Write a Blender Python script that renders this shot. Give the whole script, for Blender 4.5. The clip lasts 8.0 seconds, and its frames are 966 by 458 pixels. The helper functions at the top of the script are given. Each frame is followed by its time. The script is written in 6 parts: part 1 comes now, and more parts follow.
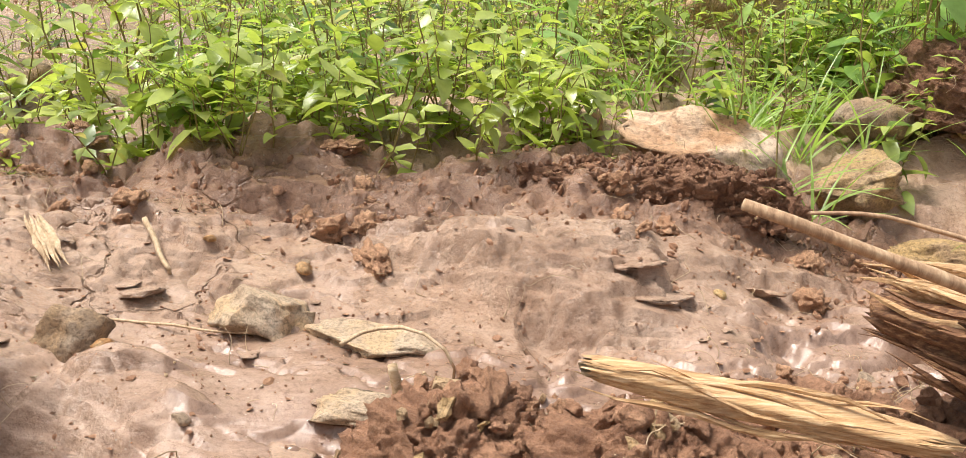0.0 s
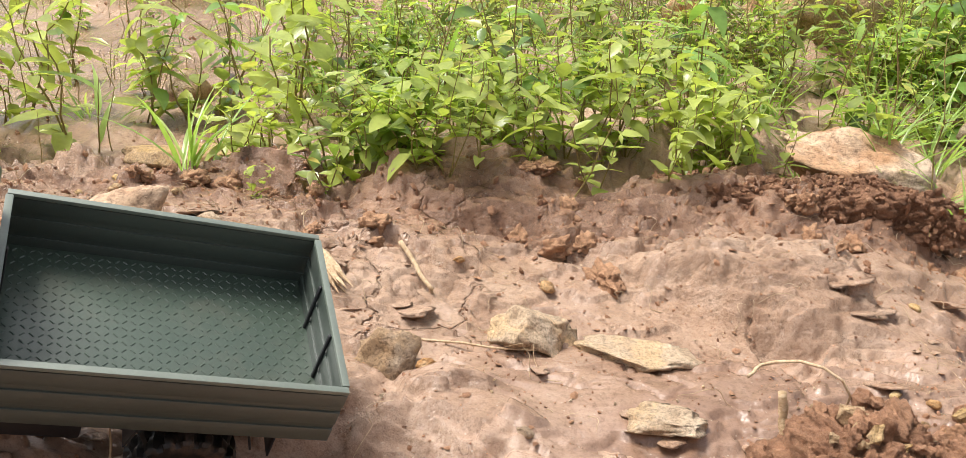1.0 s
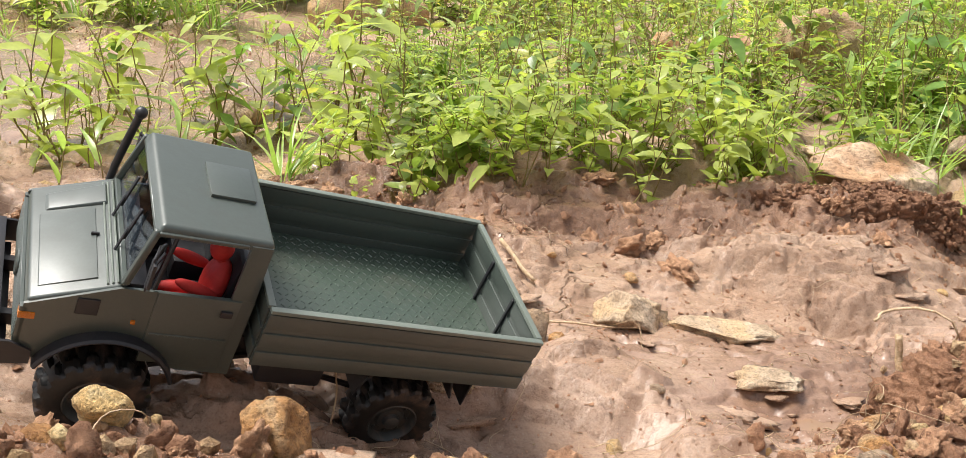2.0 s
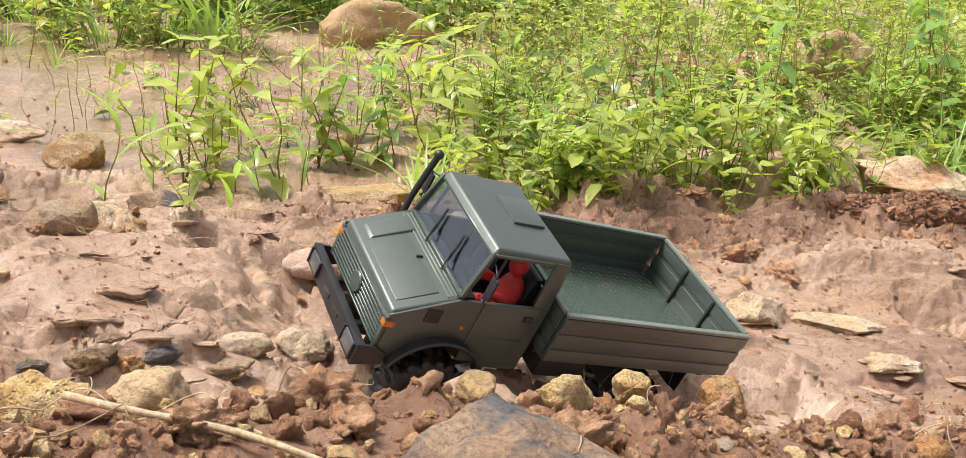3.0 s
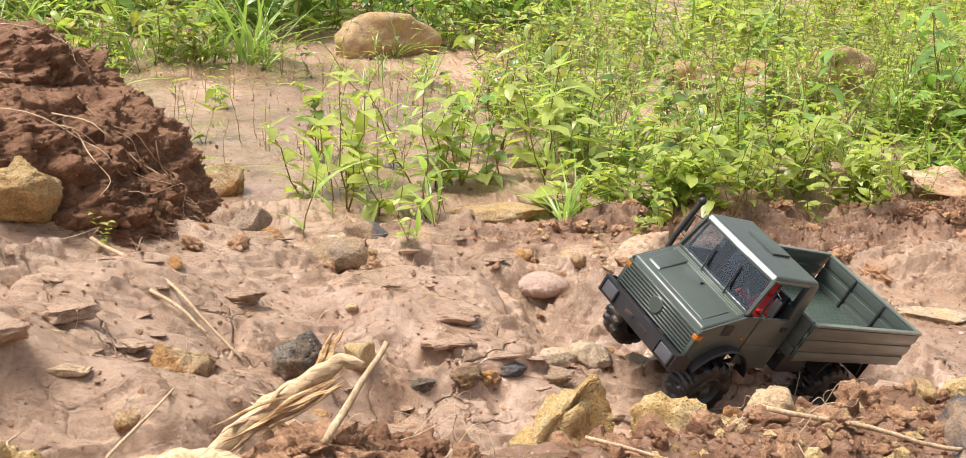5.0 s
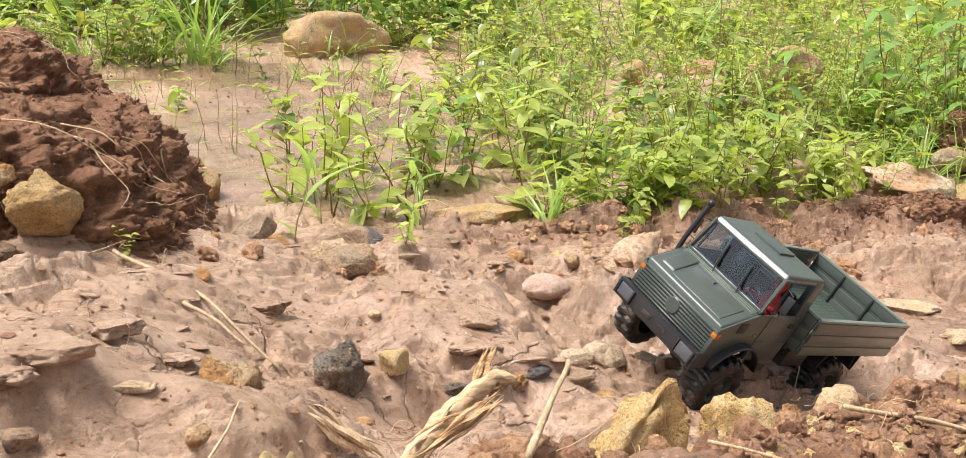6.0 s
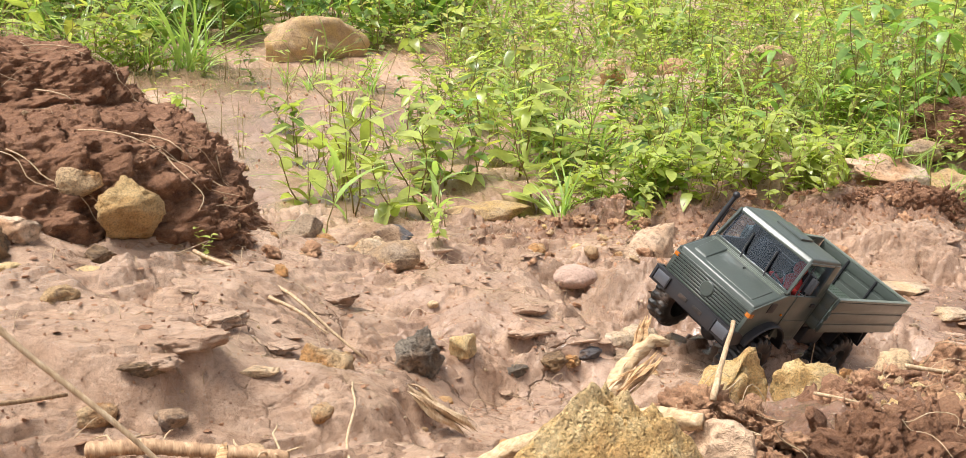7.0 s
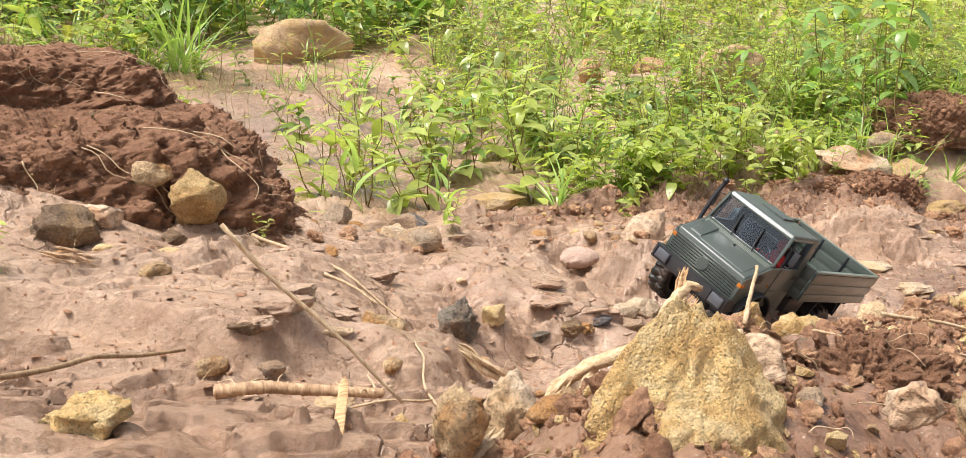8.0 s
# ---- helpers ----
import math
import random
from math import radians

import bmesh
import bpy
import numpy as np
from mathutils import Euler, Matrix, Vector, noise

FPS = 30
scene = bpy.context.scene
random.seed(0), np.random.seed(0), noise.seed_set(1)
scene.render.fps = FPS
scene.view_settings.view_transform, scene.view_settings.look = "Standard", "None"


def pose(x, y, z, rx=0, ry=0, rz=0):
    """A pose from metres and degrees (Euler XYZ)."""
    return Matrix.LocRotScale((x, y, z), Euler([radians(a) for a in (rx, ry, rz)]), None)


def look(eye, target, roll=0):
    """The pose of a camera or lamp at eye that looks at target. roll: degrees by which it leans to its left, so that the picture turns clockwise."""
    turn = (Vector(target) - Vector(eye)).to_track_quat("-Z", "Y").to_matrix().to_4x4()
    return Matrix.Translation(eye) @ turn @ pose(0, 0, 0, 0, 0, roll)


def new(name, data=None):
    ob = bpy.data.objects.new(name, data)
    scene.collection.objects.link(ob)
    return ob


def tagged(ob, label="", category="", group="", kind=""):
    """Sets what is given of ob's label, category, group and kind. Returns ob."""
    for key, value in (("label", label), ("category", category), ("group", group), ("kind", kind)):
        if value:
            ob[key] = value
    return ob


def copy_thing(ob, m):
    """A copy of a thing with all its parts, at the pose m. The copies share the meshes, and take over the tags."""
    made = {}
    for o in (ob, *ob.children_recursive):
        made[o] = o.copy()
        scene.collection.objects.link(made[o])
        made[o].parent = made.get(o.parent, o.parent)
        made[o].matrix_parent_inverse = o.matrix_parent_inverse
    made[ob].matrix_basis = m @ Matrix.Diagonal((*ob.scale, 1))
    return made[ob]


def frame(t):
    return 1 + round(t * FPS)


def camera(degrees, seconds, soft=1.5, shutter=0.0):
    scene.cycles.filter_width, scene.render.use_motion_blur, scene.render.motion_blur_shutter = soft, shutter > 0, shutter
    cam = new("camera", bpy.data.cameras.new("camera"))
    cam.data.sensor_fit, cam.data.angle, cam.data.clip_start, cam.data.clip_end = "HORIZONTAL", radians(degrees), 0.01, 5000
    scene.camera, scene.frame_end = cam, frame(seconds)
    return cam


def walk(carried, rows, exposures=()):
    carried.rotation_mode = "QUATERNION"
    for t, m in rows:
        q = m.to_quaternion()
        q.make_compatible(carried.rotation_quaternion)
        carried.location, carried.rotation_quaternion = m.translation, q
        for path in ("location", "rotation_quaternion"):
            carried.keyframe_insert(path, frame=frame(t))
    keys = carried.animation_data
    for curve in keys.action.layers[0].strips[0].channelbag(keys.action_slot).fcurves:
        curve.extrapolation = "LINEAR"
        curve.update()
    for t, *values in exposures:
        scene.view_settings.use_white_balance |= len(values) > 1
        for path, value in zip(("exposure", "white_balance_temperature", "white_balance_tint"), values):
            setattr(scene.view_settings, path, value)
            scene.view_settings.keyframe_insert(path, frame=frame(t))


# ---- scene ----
cam = camera(52.0, 8.0, soft=0.5)
PATH = [
    (0, (-0.036, 0.023, 0.427), (0.011, 1.941, -0.138), 2.8),
    (0.5, (-0.18, -0.019, 0.471), (-0.103, 1.892, -0.115), 3.0),
    (1, (-0.303, -0.047, 0.484), (-0.2, 1.856, -0.121), 3.2),
    (1.2, (-0.342, -0.048, 0.487), (-0.222, 1.853, -0.123), 3.5),
    (2.3, (-0.568, -0.215, 0.452), (-0.279, 1.703, -0.033), 3.4),
    (2.5, (-0.624, -0.234, 0.465), (-0.312, 1.68, -0.023), 3.4),
    (3, (-0.776, -0.273, 0.494), (-0.401, 1.629, 0.003), 3.2),
    (3.5, (-0.907, -0.337, 0.535), (-0.47, 1.551, 0.038), 3.4),
    (4, (-1.019, -0.378, 0.561), (-0.537, 1.495, 0.051), 3.3),
    (4.5, (-1.115, -0.383, 0.574), (-0.612, 1.483, 0.059), 3.0),
    (4.7, (-1.145, -0.383, 0.576), (-0.63, 1.48, 0.061), 2.9),
    (5.8, (-1.254, -0.358, 0.588), (-0.582, 1.455, 0.076), 3.1),
    (6, (-1.281, -0.362, 0.59), (-0.588, 1.442, 0.075), 3.1),
    (6.5, (-1.346, -0.374, 0.6), (-0.61, 1.413, 0.084), 2.8),
    (7, (-1.414, -0.398, 0.601), (-0.632, 1.371, 0.089), 2.5),
    (7.5, (-1.472, -0.443, 0.603), (-0.648, 1.305, 0.089), 2.5),
    (8, (-1.54, -0.498, 0.616), (-0.692, 1.24, 0.105), 2.3),
]
walk(cam, [(t, look(eye, target, roll)) for t, eye, target, roll in PATH])

# ---------- world, sun, exposure ----------
scene.view_settings.exposure = 0.90
world = bpy.data.worlds.new("world")
scene.world = world
world.use_nodes = True
wn = world.node_tree.nodes
sky = wn.new("ShaderNodeTexSky")
sky.sky_type = "NISHITA"
sky.sun_disc = False
SUN_EL, SUN_AZ = 68.0, -80.0
sky.sun_elevation, sky.sun_rotation = radians(SUN_EL), radians(SUN_AZ)
sky.air_density, sky.dust_density, sky.ozone_density = 1.0, 4.0, 0.6
wn["Background"].inputs["Strength"].default_value = 0.108
haze = wn.new("ShaderNodeHueSaturation")
haze.inputs["Saturation"].default_value = 0.35
world.node_tree.links.new(sky.outputs["Color"], haze.inputs["Color"])
world.node_tree.links.new(haze.outputs["Color"], wn["Background"].inputs["Color"])
sun = new("sun", bpy.data.lights.new("sun", "SUN"))
sun.data.energy, sun.data.angle, sun.data.color = 2.75, radians(24), (1.0, 0.96, 0.90)
sd = Vector((math.sin(radians(SUN_AZ)) * math.cos(radians(SUN_EL)), math.cos(radians(SUN_AZ)) * math.cos(radians(SUN_EL)), math.sin(radians(SUN_EL))))
sun.matrix_world = look(sd * 20, (0, 0, 0))


# ---------- materials ----------
def nodes_of(name):
    m = bpy.data.materials.new(name)
    m.use_nodes = True
    nt = m.node_tree
    return m, nt, nt.nodes["Principled BSDF"]


def noise_node(nt, vec, scale, detail=6.0, rough=0.6, dist=0.0):
    n = nt.nodes.new("ShaderNodeTexNoise")
    n.inputs["Scale"].default_value, n.inputs["Detail"].default_value = scale, detail
    n.inputs["Roughness"].default_value, n.inputs["Distortion"].default_value = rough, dist
    nt.links.new(vec, n.inputs["Vector"])
    return n.outputs["Fac"]


def ramp(nt, fac, stops):
    r = nt.nodes.new("ShaderNodeValToRGB")
    e = r.color_ramp.elements
    while len(e) < len(stops):
        e.new(0.5)
    for el, (p, c) in zip(e, stops):
        el.position, el.color = p, (*c, 1) if len(c) == 3 else c
    nt.links.new(fac, r.inputs["Fac"])
    return r.outputs["Color"]


def grey(nt, fac, a, va, b, vb):
    return ramp(nt, fac, [(a, (va, va, va)), (b, (vb, vb, vb))])


def mix(nt, fac, a, b, mode="MIX"):
    n = nt.nodes.new("ShaderNodeMix")
    n.data_type, n.blend_type = "RGBA", mode
    for sock, v in ((n.inputs[0], fac), (n.inputs[6], a), (n.inputs[7], b)):
        if isinstance(v, (int, float)):
            sock.default_value = v
        elif isinstance(v, tuple):
            sock.default_value = (*v, 1)
        else:
            nt.links.new(v, sock)
    return n.outputs[2]


def bump(nt, bsdf, height, dist, strength=1.0, under=None, weaker=None):
    b = nt.nodes.new("ShaderNodeBump")
    b.inputs["Distance"].default_value, b.inputs["Strength"].default_value = dist, strength
    nt.links.new(height, b.inputs["Height"])
    if under:
        nt.links.new(under, b.inputs["Normal"])
    if weaker:
        nt.links.new(weaker, b.inputs["Strength"])
    nt.links.new(b.outputs["Normal"], bsdf.inputs["Normal"])
    return b.outputs["Normal"]


def coords(nt):
    return nt.nodes.new("ShaderNodeNewGeometry").outputs["Position"]


def info_random(nt):
    return nt.nodes.new("ShaderNodeObjectInfo").outputs["Random"]


def voronoi(nt, vec, scale, feature="F1"):
    v = nt.nodes.new("ShaderNodeTexVoronoi")
    v.feature = feature
    v.inputs["Scale"].default_value = scale
    nt.links.new(vec, v.inputs["Vector"])
    return v.outputs["Distance"]


def attribute(nt, name):
    n = nt.nodes.new("ShaderNodeAttribute")
    n.attribute_name = name
    return n.outputs["Fac"]


def mud_material():
    m, nt, b = nodes_of("wet_red_mud")
    v = coords(nt)
    big = noise_node(nt, v, 4.5, 5, 0.6, 0.4)
    mid = noise_node(nt, v, 24, 7, 0.68, 0.8)
    fine = noise_node(nt, v, 190, 6, 0.72)
    c1 = ramp(nt, big, [(0.30, (0.33, 0.186, 0.106)), (0.48, (0.47, 0.294, 0.180)), (0.68, (0.60, 0.405, 0.270))])
    c2 = ramp(nt, mid, [(0.31, (0.16, 0.077, 0.040)), (0.44, (0.45, 0.276, 0.168)), (0.66, (0.66, 0.462, 0.315))])
    c = mix(nt, 0.5, c1, c2)
    dug = ramp(nt, mid, [(0.28, (0.13, 0.056, 0.028)), (0.5, (0.265, 0.130, 0.068)), (0.72, (0.38, 0.21, 0.122))])
    c = mix(nt, attribute(nt, "dug"), c, dug)
    wet_c = mix(nt, 1.0, c, (0.63, 0.62, 0.64), "MULTIPLY")
    c = mix(nt, attribute(nt, "wet"), c, wet_c)
    c = mix(nt, 0.55, c, ramp(nt, fine, [(0.32, (0.42, 0.37, 0.34)), (0.47, (0.97, 0.97, 0.97)), (0.66, (1.18, 1.18, 1.18))]), "MULTIPLY")
    flecks = noise_node(nt, v, 75, 5, 0.75, 1.2)
    c = mix(nt, grey(nt, flecks, 0.63, 0.0, 0.70, 0.55), c, (0.13, 0.065, 0.04))
    grain = noise_node(nt, v, 520, 5, 0.78)
    c = mix(nt, 0.25, c, ramp(nt, grain, [(0.34, (0.45, 0.41, 0.38)), (0.48, (1.0, 1.0, 1.0)), (0.66, (1.28, 1.28, 1.28))]), "MULTIPLY")
    specks = voronoi(nt, v, 120)
    c = mix(nt, grey(nt, specks, 0.06, 0.6, 0.13, 0.0), c, (0.50, 0.40, 0.29))
    # cracks between mud plates, only in some places
    warp = nt.nodes.new("ShaderNodeVectorMath")
    warp.operation = "MULTIPLY_ADD"
    tex = nt.nodes.new("ShaderNodeTexNoise")
    tex.inputs["Scale"].default_value, tex.inputs["Detail"].default_value = 14, 5
    nt.links.new(v, tex.inputs["Vector"])
    nt.links.new(tex.outputs["Color"], warp.inputs[0])
    warp.inputs[1].default_value = (0.09, 0.09, 0.09)
    nt.links.new(v, warp.inputs[2])
    plates = voronoi(nt, warp.outputs[0], 9.0, "DISTANCE_TO_EDGE")
    where = grey(nt, noise_node(nt, v, 3.0, 3, 0.5), 0.58, 0.0, 0.64, 1.0)
    gap = mix(nt, where, (1.0, 1.0, 1.0), grey(nt, plates, 0.0, 0.0, 0.022, 1.0))
    c = mix(nt, 1.0, c, (0.97, 0.995, 1.065), "MULTIPLY")
    nt.links.new(c, b.inputs["Base Color"])
    # thin flaked crusts, drawn out along the track
    lengthwise = nt.nodes.new("ShaderNodeMapping")
    lengthwise.inputs["Scale"].default_value = (0.65, 1.4, 1.0)
    nt.links.new(v, lengthwise.inputs["Vector"])
    flakes = noise_node(nt, lengthwise.outputs["Vector"], 34, 8, 0.66, 0.6)
    film = noise_node(nt, v, 6.0, 4, 0.6, 0.5)
    dry = grey(nt, film, 0.36, 0.42, 0.58, 0.20)
    nt.links.new(mix(nt, attribute(nt, "wet"), dry, (0.14, 0.14, 0.14)), b.inputs["Roughness"])
    nt.links.new(grey(nt, attribute(nt, "wet"), 0.2, 0.5, 0.9, 0.75), b.inputs["Specular IOR Level"])
    calm = grey(nt, attribute(nt, "wet"), 0.2, 1.0, 0.9, 0.25)
    n1 = bump(nt, b, mid, 0.0028, 0.9, None, calm)
    n2 = bump(nt, b, fine, 0.0028, 1.0, bump(nt, b, flecks, 0.0022, 1.0, n1, calm), calm)
    n3 = bump(nt, b, flakes, 0.0024, 1.0, bump(nt, b, grain, 0.0008, 1.0, n2, calm), calm)
    bump(nt, b, gap, 0.004, 0.9, n3)
    return m


def clod_material(name="red_soil", dark=1.0, tint=(1.0, 1.0, 1.0)):
    m, nt, b = nodes_of(name)
    v = coords(nt)
    mid = noise_node(nt, v, 85, 7, 0.72, 0.3)
    fine = noise_node(nt, v, 420, 5, 0.75)
    c = ramp(nt, mid, [(0.30, (0.11 * dark, 0.043 * dark, 0.022 * dark)), (0.5, (0.31 * dark, 0.152 * dark, 0.084 * dark)), (0.70, (0.48 * dark, 0.262 * dark, 0.155 * dark))])
    isle = nt.nodes.new("ShaderNodeNewGeometry").outputs["Random Per Island"]
    c = mix(nt, 0.8, c, ramp(nt, isle, [(0.0, (0.62, 0.60, 0.58)), (0.45, (1.0, 1.0, 1.0)), (0.8, (1.15, 1.22, 1.25)), (1.0, (1.45, 1.65, 1.65))]), "MULTIPLY")
    c = mix(nt, mix(nt, 1.0, info_random(nt), (0.5, 0.5, 0.5), "MULTIPLY"), c, (0.40 * dark, 0.205 * dark, 0.115 * dark))
    c = mix(nt, 0.6, c, ramp(nt, fine, [(0.25, (0.4, 0.38, 0.36)), (0.62, (1, 1, 1))]), "MULTIPLY")
    c = mix(nt, 1.0, c, tint, "MULTIPLY")
    nt.links.new(c, b.inputs["Base Color"])
    b.inputs["Roughness"].default_value = 0.85
    n1 = bump(nt, b, mid, 0.009, 1.0)
    bump(nt, b, fine, 0.0025, 1.0, n1)
    return m


def stone_material(name, cols, patch=None, scale=30.0, pits=0.0, rough=0.8, grit=0.8):
    """cols: dark, middle and light tone; patch: a second stain colour in soft-edged areas."""
    m, nt, b = nodes_of(name)
    v = coords(nt)
    mid = noise_node(nt, v, scale, 7, 0.68, 0.5)
    fine = noise_node(nt, v, scale * 9, 5, 0.75)
    c = ramp(nt, mid, [(0.28, cols[0]), (0.5, cols[1]), (0.74, cols[2])])
    if patch:
        area = noise_node(nt, v, scale * 0.45, 4, 0.6, 0.8)
        c = mix(nt, grey(nt, area, 0.46, 0.0, 0.58, 0.85), c, patch)
    soil = noise_node(nt, v, scale * 0.8, 5, 0.7)
    c = mix(nt, grey(nt, soil, 0.56, 0.0, 0.74, 0.45 if grit > 0.7 else 0.25), c, (0.33, 0.19, 0.12))
    c = mix(nt, grit, c, ramp(nt, fine, [(0.34, (0.34, 0.31, 0.28)), (0.5, (0.95, 0.95, 0.95)), (0.66, (1.25, 1.25, 1.22))]), "MULTIPLY")
    nt.links.new(c, b.inputs["Base Color"])
    b.inputs["Roughness"].default_value = rough
    n1 = bump(nt, b, mid, 0.009, 0.9)
    n2 = bump(nt, b, fine, 0.004, 1.0, n1)
    if pits:
        pit = voronoi(nt, v, scale * 7)
        bump(nt, b, grey(nt, pit, 0.15, 0.0, 0.4, 1.0), 0.0025, pits, n2)
    return m


def leaf_material(name, dark, light, thin=0.45, yellow=(0.30, 0.32, 0.04)):
    m, nt, b = nodes_of(name)
    v = coords(nt)
    r = nt.nodes.new("ShaderNodeNewGeometry").outputs["Random Per Island"]
    c = ramp(nt, r, [(0.0, dark), (0.55, light), (0.88, light), (1.0, yellow)])
    spot = noise_node(nt, v, 90, 4, 0.6)
    c = mix(nt, 0.35, c, ramp(nt, spot, [(0.3, (0.55, 0.58, 0.5)), (0.62, (1.05, 1.05, 1.0))]), "MULTIPLY")
    hsv = nt.nodes.new("ShaderNodeHueSaturation")
    nt.links.new(c, hsv.inputs["Color"])
    nt.links.new(ramp(nt, info_random(nt), [(0, (0.8, 0.8, 0.8)), (1, (1.15, 1.15, 1.15))]), hsv.inputs["Value"])
    nt.links.new(hsv.outputs["Color"], b.inputs["Base Color"])
    b.inputs["Roughness"].default_value = 0.26
    tr = nt.nodes.new("ShaderNodeBsdfTranslucent")
    nt.links.new(mix(nt, 1.0, hsv.outputs["Color"], (1.28, 1.35, 0.70), "MULTIPLY"), tr.inputs["Color"])
    ms = nt.nodes.new("ShaderNodeMixShader")
    ms.inputs[0].default_value = thin
    nt.links.new(b.outputs[0], ms.inputs[1])
    nt.links.new(tr.outputs[0], ms.inputs[2])
    nt.links.new(ms.outputs[0], nt.nodes["Material Output"].inputs["Surface"])
    return m


def wood_material(name, dark, mid_c, light, stretch=(60, 60, 4), rough=0.75):
    m, nt, b = nodes_of(name)
    v = coords(nt)
    mp = nt.nodes.new("ShaderNodeMapping")
    mp.inputs["Scale"].default_value = stretch
    nt.links.new(v, mp.inputs["Vector"])
    g = noise_node(nt, mp.outputs["Vector"], 6, 6, 0.7, 0.4)
    s = noise_node(nt, v, 35, 4, 0.6)
    c = ramp(nt, g, [(0.28, dark), (0.5, mid_c), (0.72, light)])
    c = mix(nt, grey(nt, s, 0.55, 0.0, 0.75, 0.55), c, (0.26, 0.15, 0.09))
    nt.links.new(c, b.inputs["Base Color"])
    b.inputs["Roughness"].default_value = rough
    bump(nt, b, g, 0.0015, 0.8)
    return m


def paint_material(name, col, rough=0.4, dirt=0.5, coat=0.0):
    m, nt, b = nodes_of(name)
    v = coords(nt)
    d = noise_node(nt, v, 28, 6, 0.7, 0.6)
    f = noise_node(nt, v, 400, 3, 0.6)
    c = mix(nt, grey(nt, d, 0.5, 0.0, 0.78, dirt), col, (0.26, 0.16, 0.11))
    c = mix(nt, 0.25, c, ramp(nt, f, [(0.3, (0.6, 0.6, 0.6)), (0.6, (1, 1, 1))]), "MULTIPLY")
    nt.links.new(c, b.inputs["Base Color"])
    b.inputs["Coat Weight"].default_value, b.inputs["Coat Roughness"].default_value, b.inputs["Coat IOR"].default_value = coat, 0.30, 1.6
    nt.links.new(grey(nt, d, 0.35, rough, 0.75, min(1.0, rough + 0.3)), b.inputs["Roughness"])
    bump(nt, b, f, 0.0002, 0.5)
    return m


def layer_facing(nt):
    lw = nt.nodes.new("ShaderNodeLayerWeight")
    lw.inputs["Blend"].default_value = 0.35
    return lw.outputs["Facing"]


def glass_material():
    m, nt, b = nodes_of("tinted_glass")
    tr = nt.nodes.new("ShaderNodeBsdfTransparent")
    tr.inputs["Color"].default_value = (0.62, 0.70, 0.78, 1)
    gl = nt.nodes.new("ShaderNodeBsdfGlossy")
    gl.inputs["Roughness"].default_value = 0.05
    fr = grey(nt, layer_facing(nt), 0.0, 0.03, 1.0, 0.30)
    ms = nt.nodes.new("ShaderNodeMixShader")
    nt.links.new(fr, ms.inputs[0])
    nt.links.new(tr.outputs[0], ms.inputs[1])
    nt.links.new(gl.outputs[0], ms.inputs[2])
    nt.links.new(ms.outputs[0], nt.nodes["Material Output"].inputs["Surface"])
    return m


def water_material(name, col, rough):
    m, nt, b = nodes_of(name)
    v = coords(nt)
    n = noise_node(nt, v, 9, 5, 0.6, 0.6)
    nt.links.new(ramp(nt, n, [(0.3, tuple(x * 0.8 for x in col)), (0.7, tuple(min(1, x * 1.15) for x in col))]), b.inputs["Base Color"])
    nt.links.new(grey(nt, n, 0.4, rough, 0.7, rough + 0.12), b.inputs["Roughness"])
    bump(nt, b, noise_node(nt, v, 40, 3, 0.5), 0.0012, 0.25)
    return m


MUD = mud_material()
SOIL = clod_material("red_brown_soil", 1.5, (1.0, 1.03, 1.03))
SOIL_DARK = clod_material("dark_wet_soil", 1.08, (0.95, 0.93, 0.88))
SOIL_LIGHT = clod_material("pale_dried_soil", 1.6)
TAN = stone_material("tan_sandstone", ((0.30, 0.18, 0.09), (0.50, 0.33, 0.18), (0.64, 0.48, 0.31)), (0.55, 0.36, 0.15))
YELLOW = stone_material("yellow_porous_sandstone", ((0.52, 0.27, 0.09), (0.88, 0.58, 0.24), (0.95, 0.77, 0.45)), (0.92, 0.68, 0.36), 60, 0.8, 0.85, 0.6)
OCHRE = stone_material("ochre_sandstone", ((0.36, 0.19, 0.07), (0.62, 0.38, 0.15), (0.74, 0.53, 0.28)), (0.66, 0.46, 0.22), 48, 0.5, 0.85, 0.7)
ORANGE = stone_material("orange_brown_stone", ((0.26, 0.11, 0.04), (0.52, 0.26, 0.09), (0.66, 0.42, 0.20)), (0.60, 0.43, 0.25), 35, 0.5)
BASALT = stone_material("dark_vesicular_basalt", ((0.10, 0.078, 0.060), (0.24, 0.195, 0.150), (0.42, 0.35, 0.27)), (0.28, 0.18, 0.11), 40, 0.9)
PALE = stone_material("pale_grey_buff_stone", ((0.40, 0.27, 0.17), (0.63, 0.47, 0.32), (0.80, 0.66, 0.50)), (0.70, 0.48, 0.27))
BUFF = stone_material("pale_pinkish_boulder_stone", ((0.40, 0.23, 0.13), (0.56, 0.39, 0.26), (0.70, 0.54, 0.40)), (0.44, 0.23, 0.11), 14)
GREYST = stone_material("grey_river_stone", ((0.24, 0.16, 0.10), (0.42, 0.30, 0.20), (0.58, 0.45, 0.33)), (0.52, 0.34, 0.19), 35)
PINK = stone_material("smooth_pink_stone", ((0.46, 0.29, 0.22), (0.60, 0.41, 0.32), (0.70, 0.53, 0.44)), None, 25, 0.0, 0.6, 0.5)
